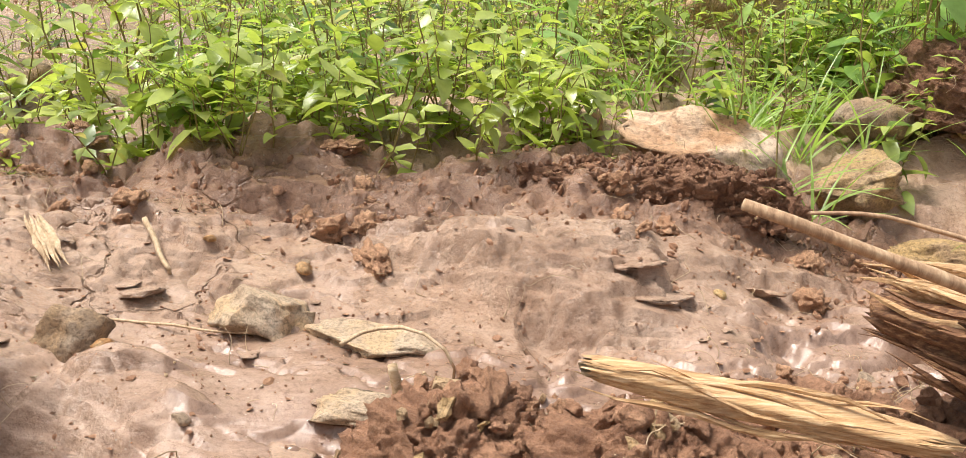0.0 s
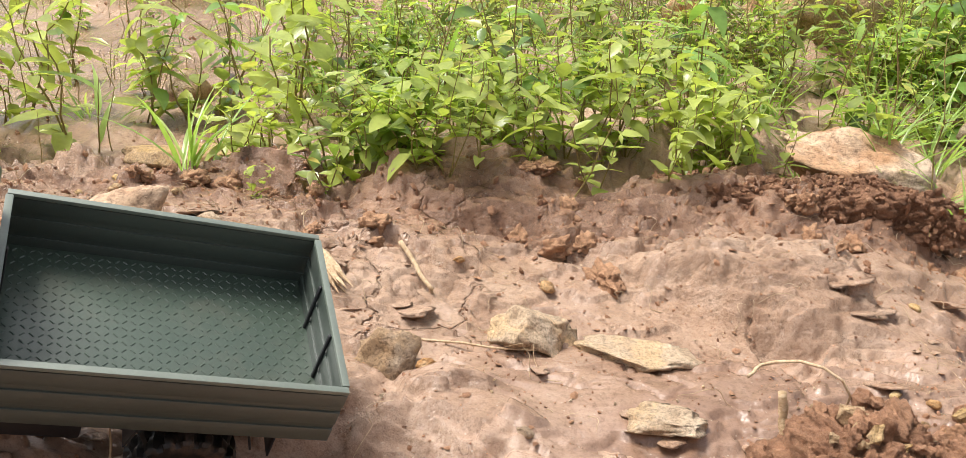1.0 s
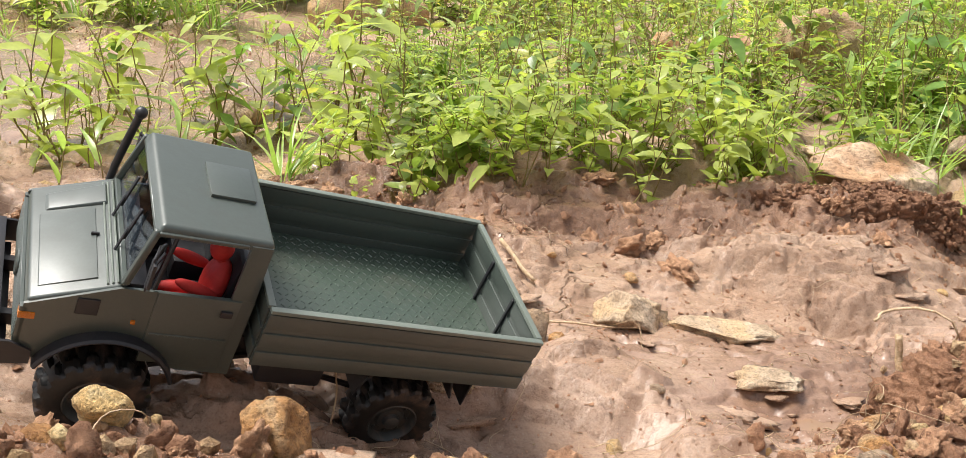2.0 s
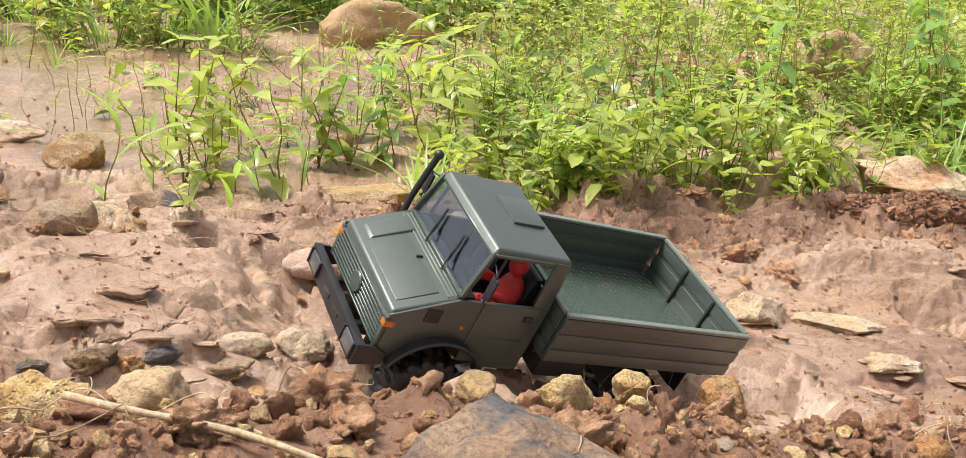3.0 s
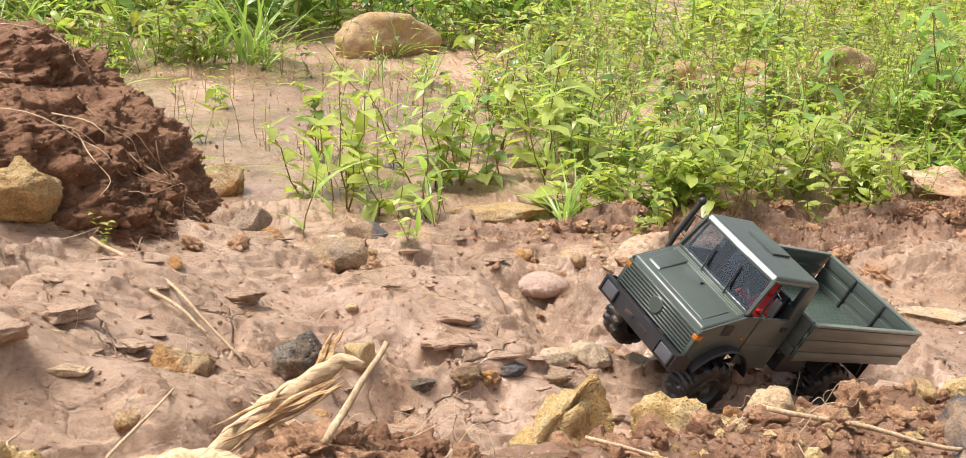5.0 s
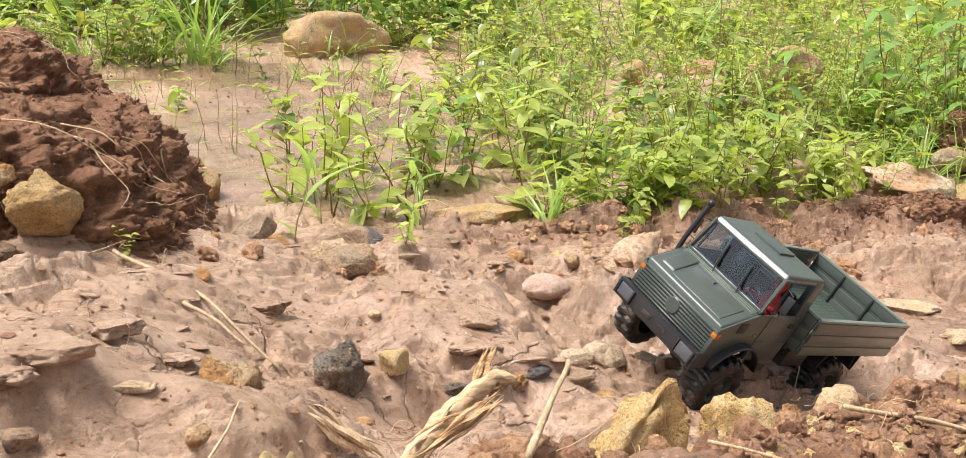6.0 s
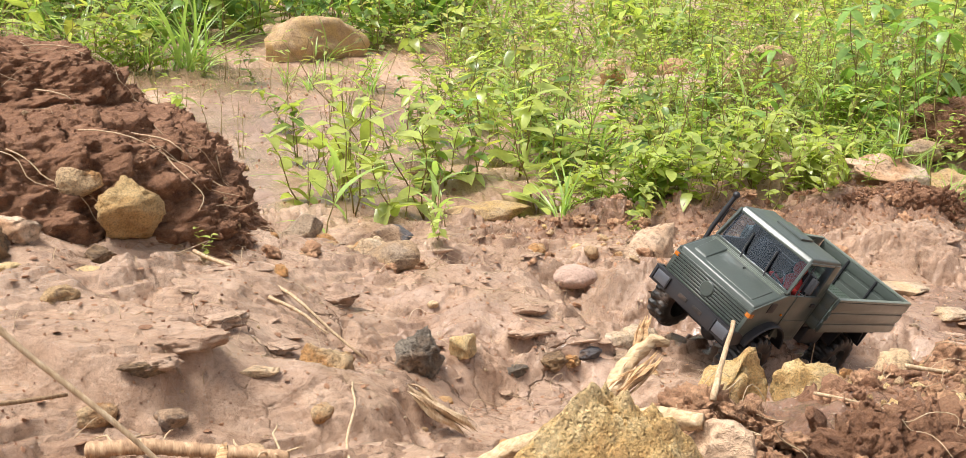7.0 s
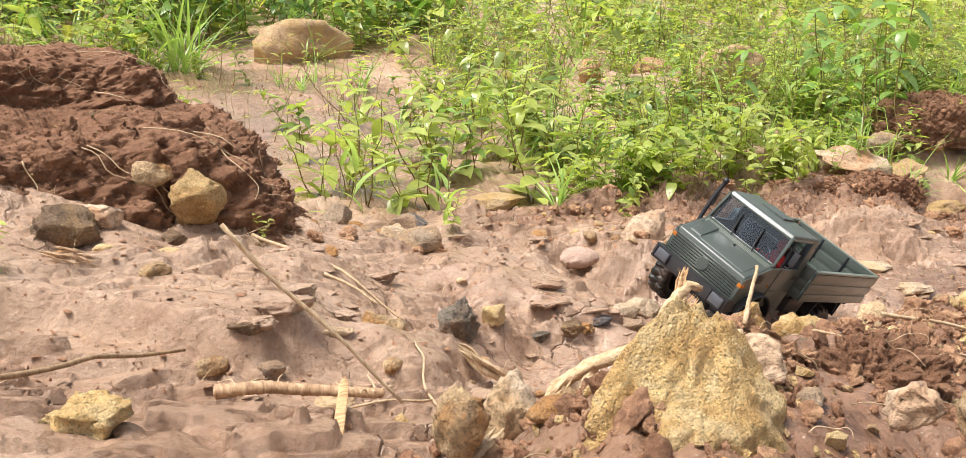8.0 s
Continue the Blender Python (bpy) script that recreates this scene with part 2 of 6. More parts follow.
SLATE = stone_material("blue_grey_slab_stone", ((0.24, 0.14, 0.08), (0.40, 0.26, 0.16), (0.52, 0.38, 0.26)), (0.085, 0.095, 0.115), 30)
DARKBR = stone_material("dark_brown_stone", ((0.08, 0.05, 0.03), (0.21, 0.13, 0.075), (0.40, 0.28, 0.17)), (0.34, 0.21, 0.10), 35, 0.4)
STRAW = wood_material("dry_straw", (0.30, 0.19, 0.10), (0.53, 0.38, 0.23), (0.69, 0.55, 0.38))
SPLIT = wood_material("split_pale_wood", (0.26, 0.12, 0.045), (0.56, 0.34, 0.16), (0.78, 0.58, 0.36), (6, 90, 90))
ROOTW = wood_material("weathered_root_wood", (0.30, 0.18, 0.09), (0.60, 0.42, 0.24), (0.80, 0.64, 0.44), (8, 70, 70))
ROOTB = wood_material("brown_ringed_root", (0.17, 0.09, 0.045), (0.40, 0.25, 0.14), (0.62, 0.45, 0.28), (42, 14, 8))
STUMPW = wood_material("rusty_brown_fibrous_wood", (0.06, 0.026, 0.013), (0.20, 0.092, 0.042), (0.44, 0.25, 0.115), (8, 80, 80))
BARK = wood_material("brown_twig_bark", (0.14, 0.08, 0.04), (0.30, 0.19, 0.10), (0.48, 0.34, 0.20))
LEAF = leaf_material("herb_leaf", (0.11, 0.19, 0.045), (0.44, 0.50, 0.14), 0.45, (0.58, 0.50, 0.14))
LEAF_Y = leaf_material("yellow_green_leaf", (0.21, 0.30, 0.055), (0.43, 0.53, 0.135), 0.5, (0.56, 0.48, 0.12))
LEAF_D = leaf_material("deep_green_broad_leaf", (0.10, 0.20, 0.045), (0.26, 0.41, 0.11), 0.42)
GRASS = leaf_material("grass_blade", (0.18, 0.30, 0.06), (0.36, 0.50, 0.15), 0.45, (0.46, 0.48, 0.18))
STEM = wood_material("reddish_stem", (0.15, 0.08, 0.03), (0.24, 0.18, 0.05), (0.30, 0.27, 0.08))
WATER = water_material("muddy_water", (0.30, 0.18, 0.11), 0.06)


# ---------- shapes ----------
def lattice(ix, iy, seed):
    h = (ix * 374761393 + iy * 668265263 + seed * 974634777) & 0xFFFFFFFF
    h = ((h ^ (h >> 13)) * 1274126177) & 0xFFFFFFFF
    return ((h ^ (h >> 16)) & 0xFFFF) / 65535.0


def vnoise(x, y, seed):
    ix, iy = np.floor(x).astype(np.int64), np.floor(y).astype(np.int64)
    fx, fy = x - ix, y - iy
    fx, fy = fx * fx * fx * (fx * (fx * 6 - 15) + 10), fy * fy * fy * (fy * (fy * 6 - 15) + 10)
    a, b2 = lattice(ix, iy, seed), lattice(ix + 1, iy, seed)
    c, d = lattice(ix, iy + 1, seed), lattice(ix + 1, iy + 1, seed)
    return (a + (b2 - a) * fx) * (1 - fy) + (c + (d - c) * fx) * fy - 0.5


def fbm(x, y, scale, octaves, seed, gain=0.5):
    out, amp = 0.0, 1.0
    for k in range(octaves):
        ca, sa = math.cos(0.6 * k + 0.3), math.sin(0.6 * k + 0.3)
        out = out + amp * vnoise((x * ca - y * sa) * scale + 17.3 * k, (x * sa + y * ca) * scale - 9.1 * k, seed + k)
        scale, amp = scale * 2.03, amp * gain
    return out


def smooth(a, b, x):
    k = np.clip((x - a) / (b - a), 0, 1)
    return k * k * (3 - 2 * k)


def crest_of(x):
    """The line along the near bank's top, set back where the bank is low."""
    return 0.40 + 0.45 * x - 0.075 * np.exp(-((x + 0.28) / 0.26) ** 2)


def relief(x, y):
    """The broad shape of the ground: a rutted track climbing to the west, a dug bank along its near side, a weedy rise behind."""
    floor_z = 0.075 + 0.205 * np.clip(-0.38 - x, 0, 1.3) + 0.035 * smooth(0.5, 0.75, y) * smooth(-0.2, -0.5, x)
    rise = 0.15 + 0.045 * np.clip(y - 1.2, 0, 2.2) + 0.085 * np.clip(y - 3.4, 0, 12) + 0.02 * np.clip(y - 15, 0, 80)
    z = floor_z + (rise - floor_z) * smooth(0.78, 1.1, y - 0.29 * smooth(0.18, 0.45, x))
    # dug bank on the near side
    crest = crest_of(x)
    bank_z = 0.18 - 0.17 * np.clip(x, -1.6, 0.4) - 0.012 * np.exp(-((x + 0.28) / 0.26) ** 2) + 0.010 * smooth(-0.95, -1.1, x)
    z = z + (bank_z - 0.012 - z) * smooth(0.28, 0.06, y - crest) * smooth(-1.5, -1.25, x)
    # crumbly lip at the foot of the weeds
    lip = np.exp(-((y - 1.14) / 0.07) ** 2)
    z = z + 0.030 * lip * smooth(-0.12, 0.02, x) * smooth(0.5, 0.3, x) + 0.02 * lip * smooth(-0.7, -0.5, x) * smooth(-0.05, -0.2, x)
    # hollows that hold water
    for cx, cy, rx, ry in ((-0.13, 0.63, 0.17, 0.05), (-0.40, 0.595, 0.10, 0.045), (0.32, 0.86, 0.2, 0.06)):
        z = z - 0.016 * np.exp(-(((x - cx) / rx) ** 2 + ((y - cy) / ry) ** 2))
    # heap at the far east side
    z = z + 0.13 * np.exp(-(((x - 0.95) / 0.22) ** 2 + ((y - 1.55) / 0.2) ** 2))
    # low swells: the west slope, a ridge beside the track, the pond's near edge, the ground below the weeds
    for cx, cy, rx, ry, up in ((-1.28, 0.46, 0.17, 0.16, 0.034), (-0.86, 0.74, 0.07, 0.06, 0.030), (-0.95, 1.18, 0.22, 0.16, 0.026), (-0.75, 0.76, 0.06, 0.06, -0.022), (-1.05, 0.48, 0.07, 0.06, -0.018), (-1.30, 0.56, 0.09, 0.07, 0.022), (-1.39, 0.27, 0.09, 0.08, 0.018), (-0.36, 0.92, 0.2, 0.09, 0.016), (0.11, 1.28, 0.2, 0.12, 0.006), (0.58, 2.05, 0.45, 0.40, 0.085)):
        z = z + up * np.exp(-(((x - cx) / rx) ** 2 + ((y - cy) / ry) ** 2))
    z = z + 0.010 * smooth(0.2, 0.32, y - 0.45 * x - 0.1)
    # pond hollow
    z = z - 0.035 * np.exp(-(((x + 1.15) / 0.42) ** 2 + ((y - 1.75) / 0.5) ** 2))
    return z


def bank_share(x, y):
    return smooth(0.30, 0.06, y - crest_of(x)) * smooth(-1.5, -1.25, x)


def lip_share(x, y):
    return smooth(0.94, 1.03, y + 0.08 * fbm(x, y, 7.0, 2, 5)) * smooth(1.26, 1.14, y) * smooth(-0.85, -0.6, x) * smooth(0.75, 0.5, x)


LEVELS = (-0.24, -0.14, -0.05, 0.05, 0.15, 0.25)


def crust_of(x, y):
    return fbm(x * 0.7, y * 1.5, 2.9, 6, 41, 0.57)


def ground_z(x, y):
    x, y = np.asarray(x, float), np.asarray(y, float)
    z = relief(x, y)
    bank, lip = bank_share(x, y), lip_share(x, y)
    marsh = smooth(1.2, 1.4, y) * smooth(-0.55, -0.8, x) * smooth(2.9, 2.6, y)
    west = smooth(-0.5, -0.8, x)
    rough = 0.55 + 0.9 * bank + 0.7 * lip + 0.4 * west * smooth(0.6, 0.8, y)
    far = smooth(6, 2, y) * (1 - 0.75 * marsh) * smooth(-0.8, -0.35, y) * smooth(-2.8, -2.0, x) * smooth(2.0, 1.2, x)
    n = fbm(x, y, 3.0, 2, 11) * 0.015 * far + fbm(x, y, 15.0, 3, 31, 0.5) * 0.0026 * (rough + 0.8 * bank + 0.8 * lip) * far
    # thin crusts that end in small ledges, longer along the track than across it
    crust = crust_of(x, y)
    fade = smooth(-0.15, 0.05, fbm(x, y, 4.0, 2, 87))
    for level in LEVELS:
        n = n + 0.0115 * (smooth(level - 0.003, level + 0.003, crust) - 0.5) * fade * far * (1 - bank)
    small = fbm(x * 0.7, y * 1.6, 7.0, 5, 43, 0.55)
    for level in (-0.18, 0.02, 0.20):
        n = n + 0.0055 * (smooth(level - 0.010, level + 0.010, small) - 0.5) * far * (1 - bank)
    # broken plates whose raised near edges face the track's near side
    for push, scale, pitch, tall, seed in ((0.11, 3.6, 10.0, 0.0125, 51), (0.06, 8.0, 23.0, 0.0070, 61)):
        f = (y + push * fbm(x, y, scale, 5, seed, 0.58)) * pitch
        f = f - np.floor(f)
        n = n + tall * ((1 - f) * smooth(0.0, 0.035, f) - 0.4) * smooth(-0.02, 0.12, fbm(x, y, scale * 1.4, 3, seed + 5)) * far * (1 - 0.65 * np.exp(-((y - 0.66) / 0.14) ** 2) * smooth(-0.75, -0.45, x)) * (1 - 0.7 * bank)
    # a few cracks
    ridged = 0.02 - np.abs(fbm(x, y, 5.5, 4, 57, 0.6))
    n = n - np.clip(ridged, 0, 1) * 0.34 * far * smooth(0.0, 0.12, fbm(x, y, 2.3, 2, 91))
    # dents, lumps and grains
    n = n - np.clip(fbm(x, y, 11.0, 4, 63, 0.6) - 0.38, 0, 1) * 0.05 * far
    n = n + np.clip(fbm(x, y, 26.0, 2, 71) - 0.20, 0, 1) * 0.035 * (0.06 + 0.7 * bank + 0.8 * lip) * far
    n = n + fbm(x, y, 70.0, 3, 77, 0.65) * 0.0016 * (rough + bank) * far
    z = z + n
    # hollows pressed by the wheels
    for cx, cy, cz in ((-0.688, 0.500, 0.131), (-0.482, 0.576, 0.084), (-0.510, 0.681, 0.121)):
        w = np.exp(-(((x - cx) ** 2 + (y - cy) ** 2) / 0.045 ** 2))
        z = z + (cz - z) * w
    return z


def height(x, y):
    return float(ground_z(np.array([x]), np.array([y]))[0])


def mesh_from(name, verts, faces, material, flat=False):
    me = bpy.data.meshes.new(name)
    me.from_pydata(verts, [], faces)
    me.materials.append(material)
    me.polygons.foreach_set("use_smooth", [not flat] * len(me.polygons))
    me.update()
    return me


def axis_lines(fine0, fine1, step, lo, hi, grow):
    mid = list(np.arange(fine0, fine1 + step / 2, step))
    down, s, p = [], step, fine0
    while p > lo:
        s *= grow
        p -= s
        down.append(p)
    up, s, p = [], step, mid[-1]
    while p < hi:
        s *= grow
        p += s
        up.append(p)
    return np.array(down[::-1] + mid + up)


xs = axis_lines(-1.70, 0.42, 0.0034, -90, 90, 1.11)
ys = axis_lines(-0.1, 1.12, 0.0026, -40, 120, 1.07)
gx, gy = np.meshgrid(xs, ys)
gz = ground_z(gx, gy)
nx, ny = len(xs), len(ys)
idx = np.arange(nx * ny).reshape(ny, nx)
quads = np.stack([idx[:-1, :-1], idx[:-1, 1:], idx[1:, 1:], idx[1:, :-1]], -1).reshape(-1, 4)
ground = new("ground", mesh_from("ground", np.stack([gx, gy, gz], -1).reshape(-1, 3).tolist(), quads.tolist(), MUD))
dug = np.clip(bank_share(gx, gy) * 0.85 * smooth(-0.75, -0.4, gy - 0.45 * gx) * smooth(1.1, 0.7, gx) + lip_share(gx, gy) * 0.75 + 0.35 * smooth(0.05, 0.3, fbm(gx, gy, 3.3, 3, 19)), 0, 1)
middle = 0.66 + 0.35 * np.clip(gx, 0.0, 0.6) - 0.28 * np.clip(-0.45 - gx, 0.0, 0.8)
rut = np.exp(-((gy - middle) / (0.13 + 0.2 * np.clip(gx, 0.0, 0.6))) ** 2) * smooth(-0.85, -0.55, gx) + smooth(1.15, 1.3, gy) * smooth(-0.4, -0.65, gx) * smooth(3.3, 3.0, gy)
damp = 0.55 * smooth(0.06, 0.16, fbm(gx, gy, 4.5, 6, 29, 0.7)) * smooth(1.1, 0.9, gy) * smooth(-1.5, -1.0, gx + 0.5 * np.clip(gy - 0.4, 0, 1))
wet = np.clip(np.maximum(rut * (1.1 + 1.8 * fbm(gx, gy, 5.5, 4, 23)), damp), 0, 1)
for key, values in (("dug", dug), ("wet", wet)):
    ground.data.attributes.new(key, "FLOAT", "POINT").data.foreach_set("value", values.reshape(-1).astype(np.float32))
tagged(ground, "churned wet red-brown mud track with ruts and small lumps", "ground", kind="structure")


def puddle(name, cx, cy, rx, ry, seed, material, label):
    """Standing water up to the lowest point of the rim round it."""
    n = 64
    vs, fs = [], []
    for i in range(n):
        a = 2 * math.pi * i / n
        k = 1 + 0.35 * noise.noise((math.cos(a) * 1.5 + seed, math.sin(a) * 1.5, seed))
        vs.append((cx + rx * k * math.cos(a), cy + ry * k * math.sin(a)))
    z = min(height(x, y) for x, y in vs) + 0.001
    vs = [(cx, cy, z)] + [(x, y, z) for x, y in vs]
    fs = [(0, 1 + i, 1 + (i + 1) % n) for i in range(n)]
    return tagged(new(name, mesh_from(name, vs, fs, material)), label, "water", kind="structure")


puddle("water_puddle", -0.035, 0.635, 0.07, 0.03, 3.0, WATER, "thin puddle of brown water in the wheel rut")


# ---------- stones ----------
def ball(sub):
    bm = bmesh.new()
    bmesh.ops.create_icosphere(bm, subdivisions=sub, radius=1.0)
    vs = [v.co.copy() for v in bm.verts]
    fs = [[v.index for v in f.verts] for f in bm.faces]
    bm.free()
    return vs, fs


BALLS = {s: ball(s) for s in (1, 2, 3, 4, 6)}


def stone_mesh(name, size, seed, material, facets=9, rough=0.16, sub=4, grain=0.0, table=0.0, taper=0.0):
    """A broken stone: a ball cut by random planes, then roughened at two scales."""
    rng = random.Random(seed)
    cuts = []
    for _ in range(facets):
        d = Vector((rng.gauss(0, 1), rng.gauss(0, 1), rng.gauss(0, 0.8))).normalized()
        cuts.append((d, rng.uniform(0.45 if facets > 9 else 0.55, 0.88)))
    if table:
        cuts.append((Vector((0.04, -0.05, 1)).normalized(), table))
    off = Vector((rng.uniform(0, 50), rng.uniform(0, 50), rng.uniform(0, 50)))
    vs, fs = BALLS[sub]
    out = []
    for v in vs:
        p = v.copy()
        for d, k in cuts:
            over = p.dot(d) - k
            if over > 0:
                p -= d * over * 0.93
        n = noise.fractal(v * 1.3 + off, 1.0, 2.0, 3) * rough + noise.fractal(v * 5.0 + off, 0.8, 2.1, 4) * rough * 0.42
        if grain:
            n += (0.42 - noise.voronoi(v * 2.6 + off)[0][0]) * grain + (0.42 - noise.voronoi(v * 6.0 + off)[0][0]) * grain * 0.4
        p += v * n
        w = 1 - taper * p.z
        out.append((p.x * w * size[0] / 2, p.y * w * size[1] / 2, p.z * size[2] / 2))
    return mesh_from(name, out, fs, material)


def stone(name, x, y, size, material, label, seed, turn=0.0, sink=0.3, lean=(0, 0), z=None, facets=9, rough=0.16, group="", sub=4, table=0.0, taper=0.0, grain=0.0):
    ob = new(name, stone_mesh(name, size, seed, material, facets, rough, sub, grain, table, taper))
    base = height(x, y) if z is None else z
    ob.matrix_world = pose(x, y, base + size[2] * (0.5 - sink), lean[0], lean[1], turn)
    return tagged(ob, label, "rock", group)


stone("boulder", -0.490, 3.30, (0.42, 0.29, 0.25), TAN, "large tan rounded boulder at the pond's far edge", 1, 15, 0.25, z=0.215, facets=10, rough=0.13, grain=0.03)
stone("boulder", 0.30, 2.48, (0.11, 0.10, 0.10), ORANGE, "small round tan boulder among the weeds", 2, 40, 0.1)
stone("boulder", 0.52, 2.42, (0.16, 0.12, 0.09), BUFF, "pale boulder half hidden by weeds", 22, 10, 0.2)
stone("boulder", 0.50, 1.97, (0.23, 0.16, 0.19), TAN, "brown angular boulder half hidden by weeds", 3, -10, 0.12, facets=12)
stone("boulder", 0.245, 1.205, (0.27, 0.17, 0.12), BUFF, "broad pale pinkish boulder with a sloping top", 4, -15, 0.3, (8, 20), facets=13, rough=0.2)
stone("rock", 0.115, 1.31, (0.075, 0.05, 0.075), BUFF, "upright pale reddish rock behind the broad boulder", 5, 20, 0.1)
stone("boulder", 0.46, 1.215, (0.155, 0.12, 0.095), TAN, "tan-brown faceted boulder at the foot of the weeds", 6, 12, 0.06, facets=14, rough=0.2)
stone("rock", 0.54, 1.165, (0.17, 0.08, 0.045), TAN, "flat brown rock beside the faceted boulder", 7, -8, 0.3, facets=13, rough=0.2)
stone("rock", 0.53, 1.36, (0.12, 0.08, 0.07), GREYST, "flat grey rock beneath a broad-leaved plant", 8, 5, 0.1)
stone("rock", 0.66, 1.33, (0.09, 0.08, 0.075), TAN, "brown rock on the soil heap", 9, 50, 0.1)
stone("rock", -0.595, 0.825, (0.085, 0.065, 0.125), BUFF, "wedge-shaped tan rock with a pointed top in the mud", 10, 8, 0.36, (-8, 44), facets=6, taper=0.5, rough=0.2)
stone("stone", -0.338, 0.745, (0.078, 0.058, 0.060), GREYST, "rough grey rounded stone bedded in mud", 11, 10, 0.34, facets=8, rough=0.16, grain=0.05)
stone("stone", -0.30, 0.725, (0.03, 0.024, 0.02), ORANGE, "small brown stone beside the grey one", 12, 60, 0.2)
stone("stone", -0.105, 0.68, (0.095, 0.055, 0.026), PALE, "low flat pale stone at the puddle's edge", 13, -4, 0.42, facets=13, rough=0.22, table=0.45)
stone("rock", -0.200, 0.815, (0.105, 0.075, 0.066), PALE, "yellow and white rock bedded in mud", 14, 20, 0.46, facets=11, rough=0.2)
stone("rock", -0.092, 0.795, (0.155, 0.075, 0.036), PALE, "flat pale yellow rock in the mud", 15, -12, 0.58, facets=13, rough=0.24, table=0.5)
stone("stone", -0.41, 0.655, (0.055, 0.04, 0.022), PALE, "small pale flat stone sunk in mud", 16, 30, 0.42, facets=13, rough=0.22, table=0.45)
stone("stone", -0.755, 0.772, (0.070, 0.054, 0.032), PINK, "smooth oval pink stone on the mud", 17, -10, 0.54, facets=0, rough=0.06)
stone("stone", -1.035, 0.497, (0.032, 0.03, 0.034), YELLOW, "small blocky yellow stone", 18, 15, 0.2)
stone("rock", -1.090, 0.475, (0.062, 0.05, 0.066), BASALT, "dark pitted basalt rock bedded in the mud", 19, 25, 0.46, facets=13, rough=0.3, grain=0.10)
stone("stone", -1.19, 0.44, (0.062, 0.052, 0.060), ORANGE, "rounded orange-brown stone half sunk in mud", 20, 0, 0.42, facets=11, rough=0.24)
stone("rock", -1.015, 0.79, (0.075, 0.055, 0.045), GREYST, "dark brown rounded rock on the low ridge", 21, 12, 0.2, facets=5)
stone("rock", -1.00, 0.93, (0.120, 0.075, 0.065), PALE, "pale speckled rock behind the low ridge", 23, -20, 0.3, facets=13, rough=0.26, grain=0.08)
stone("rock", -0.95, 1.0, (0.08, 0.055, 0.04), SLATE, "flat bluish rock at the pond's near edge", 24, 18, 0.2)
stone("rock", -1.12, 0.86, (0.07, 0.05, 0.04), GREYST, "grey rock behind the low ridge", 25, 40, 0.2)
stone("rock", -0.645, 1.31, (0.19, 0.10, 0.045), TAN, "flat tan slab-like rock at the edge of the weeds", 26, -6, 0.3, table=0.4)
stone("rock", -1.14, 1.48, (0.10, 0.07, 0.075), ORANGE, "tan rounded rock in the shallow pond", 27, 5, 0.2)
stone("rock", -1.30, 1.66, (0.15, 0.10, 0.05), BUFF, "low flat rock in the shallow pond", 28, 0, 0.3)
stone("rock", -0.70, 1.56, (0.09, 0.07, 0.06), GREYST, "dark rock among pond weeds", 29, 70, 0.2)
stone("rock", -1.350, 0.672, (0.086, 0.060, 0.076), OCHRE, "blocky ochre rock leaning on the soil bank", 30, 22, 0.15, (0, 12), facets=14, rough=0.24, grain=0.08, z=0.318)
stone("stone", -1.395, 0.685, (0.044, 0.034, 0.040), ORANGE, "small yellow-brown stone lodged in the soil bank", 31, 0, 0.1, z=0.352)
stone("rock", -1.495, 0.60, (0.100, 0.055, 0.05), DARKBR, "dark brown rock lying on the mud", 32, 12, 0.2)
stone("rock", -1.455, 0.635, (0.062, 0.045, 0.042), BUFF, "pale flat-topped rock lying on the mud", 33, -20, 0.25, facets=13, rough=0.22, table=0.45)
stone("stone", -1.381, 0.628, (0.036, 0.026, 0.026), DARKBR, "small dark brown angular stone on the mud", 34, 30, 0.2, facets=14, rough=0.2)
stone("stone", -1.421, 0.495, (0.036, 0.026, 0.018), TAN, "flat brown stone sunk in the mud", 134, 10, 0.3, facets=13, rough=0.22)
stone("stone", -1.395, 0.586, (0.034, 0.024, 0.010), YELLOW, "flat yellow flake of stone in the mud", 135, 0, 0.4, table=0.4)
stone("stone", -1.276, 0.356, (0.040, 0.022, 0.010), PALE, "flat pale flake of stone in the mud", 136, -10, 0.4, table=0.4)
stone("stone", -1.35, 0.305, (0.026, 0.02, 0.018), SLATE, "small blue-grey pebble on the mud", 35, 0, 0.25, facets=4)
stone("stone", -1.40, 0.31, (0.034, 0.02, 0.016), ORANGE, "flat brown pebble on the mud", 36, 8, 0.3)
stone("stone", -1.30, 0.27, (0.05, 0.036, 0.014), PALE, "pale flat stone sunk in the mud", 37, 25, 0.35)
stone("stone", -0.765, 0.57, (0.05, 0.055, 0.03), PALE, "pale speckled stone sunk in the track", 38, 60, 0.4)
stone("stone", -0.815, 0.545, (0.055, 0.035, 0.026), PALE, "pale speckled stone sunk in the track", 39, 5, 0.4)
stone("stone", -0.70, 0.59, (0.045, 0.04, 0.028), PALE, "pale speckled stone sunk in the track", 40, 25, 0.4)
stone("stone", -0.88, 0.50, (0.035, 0.022, 0.016), SLATE, "small grey stone sunk in the track", 41, 0, 0.35)
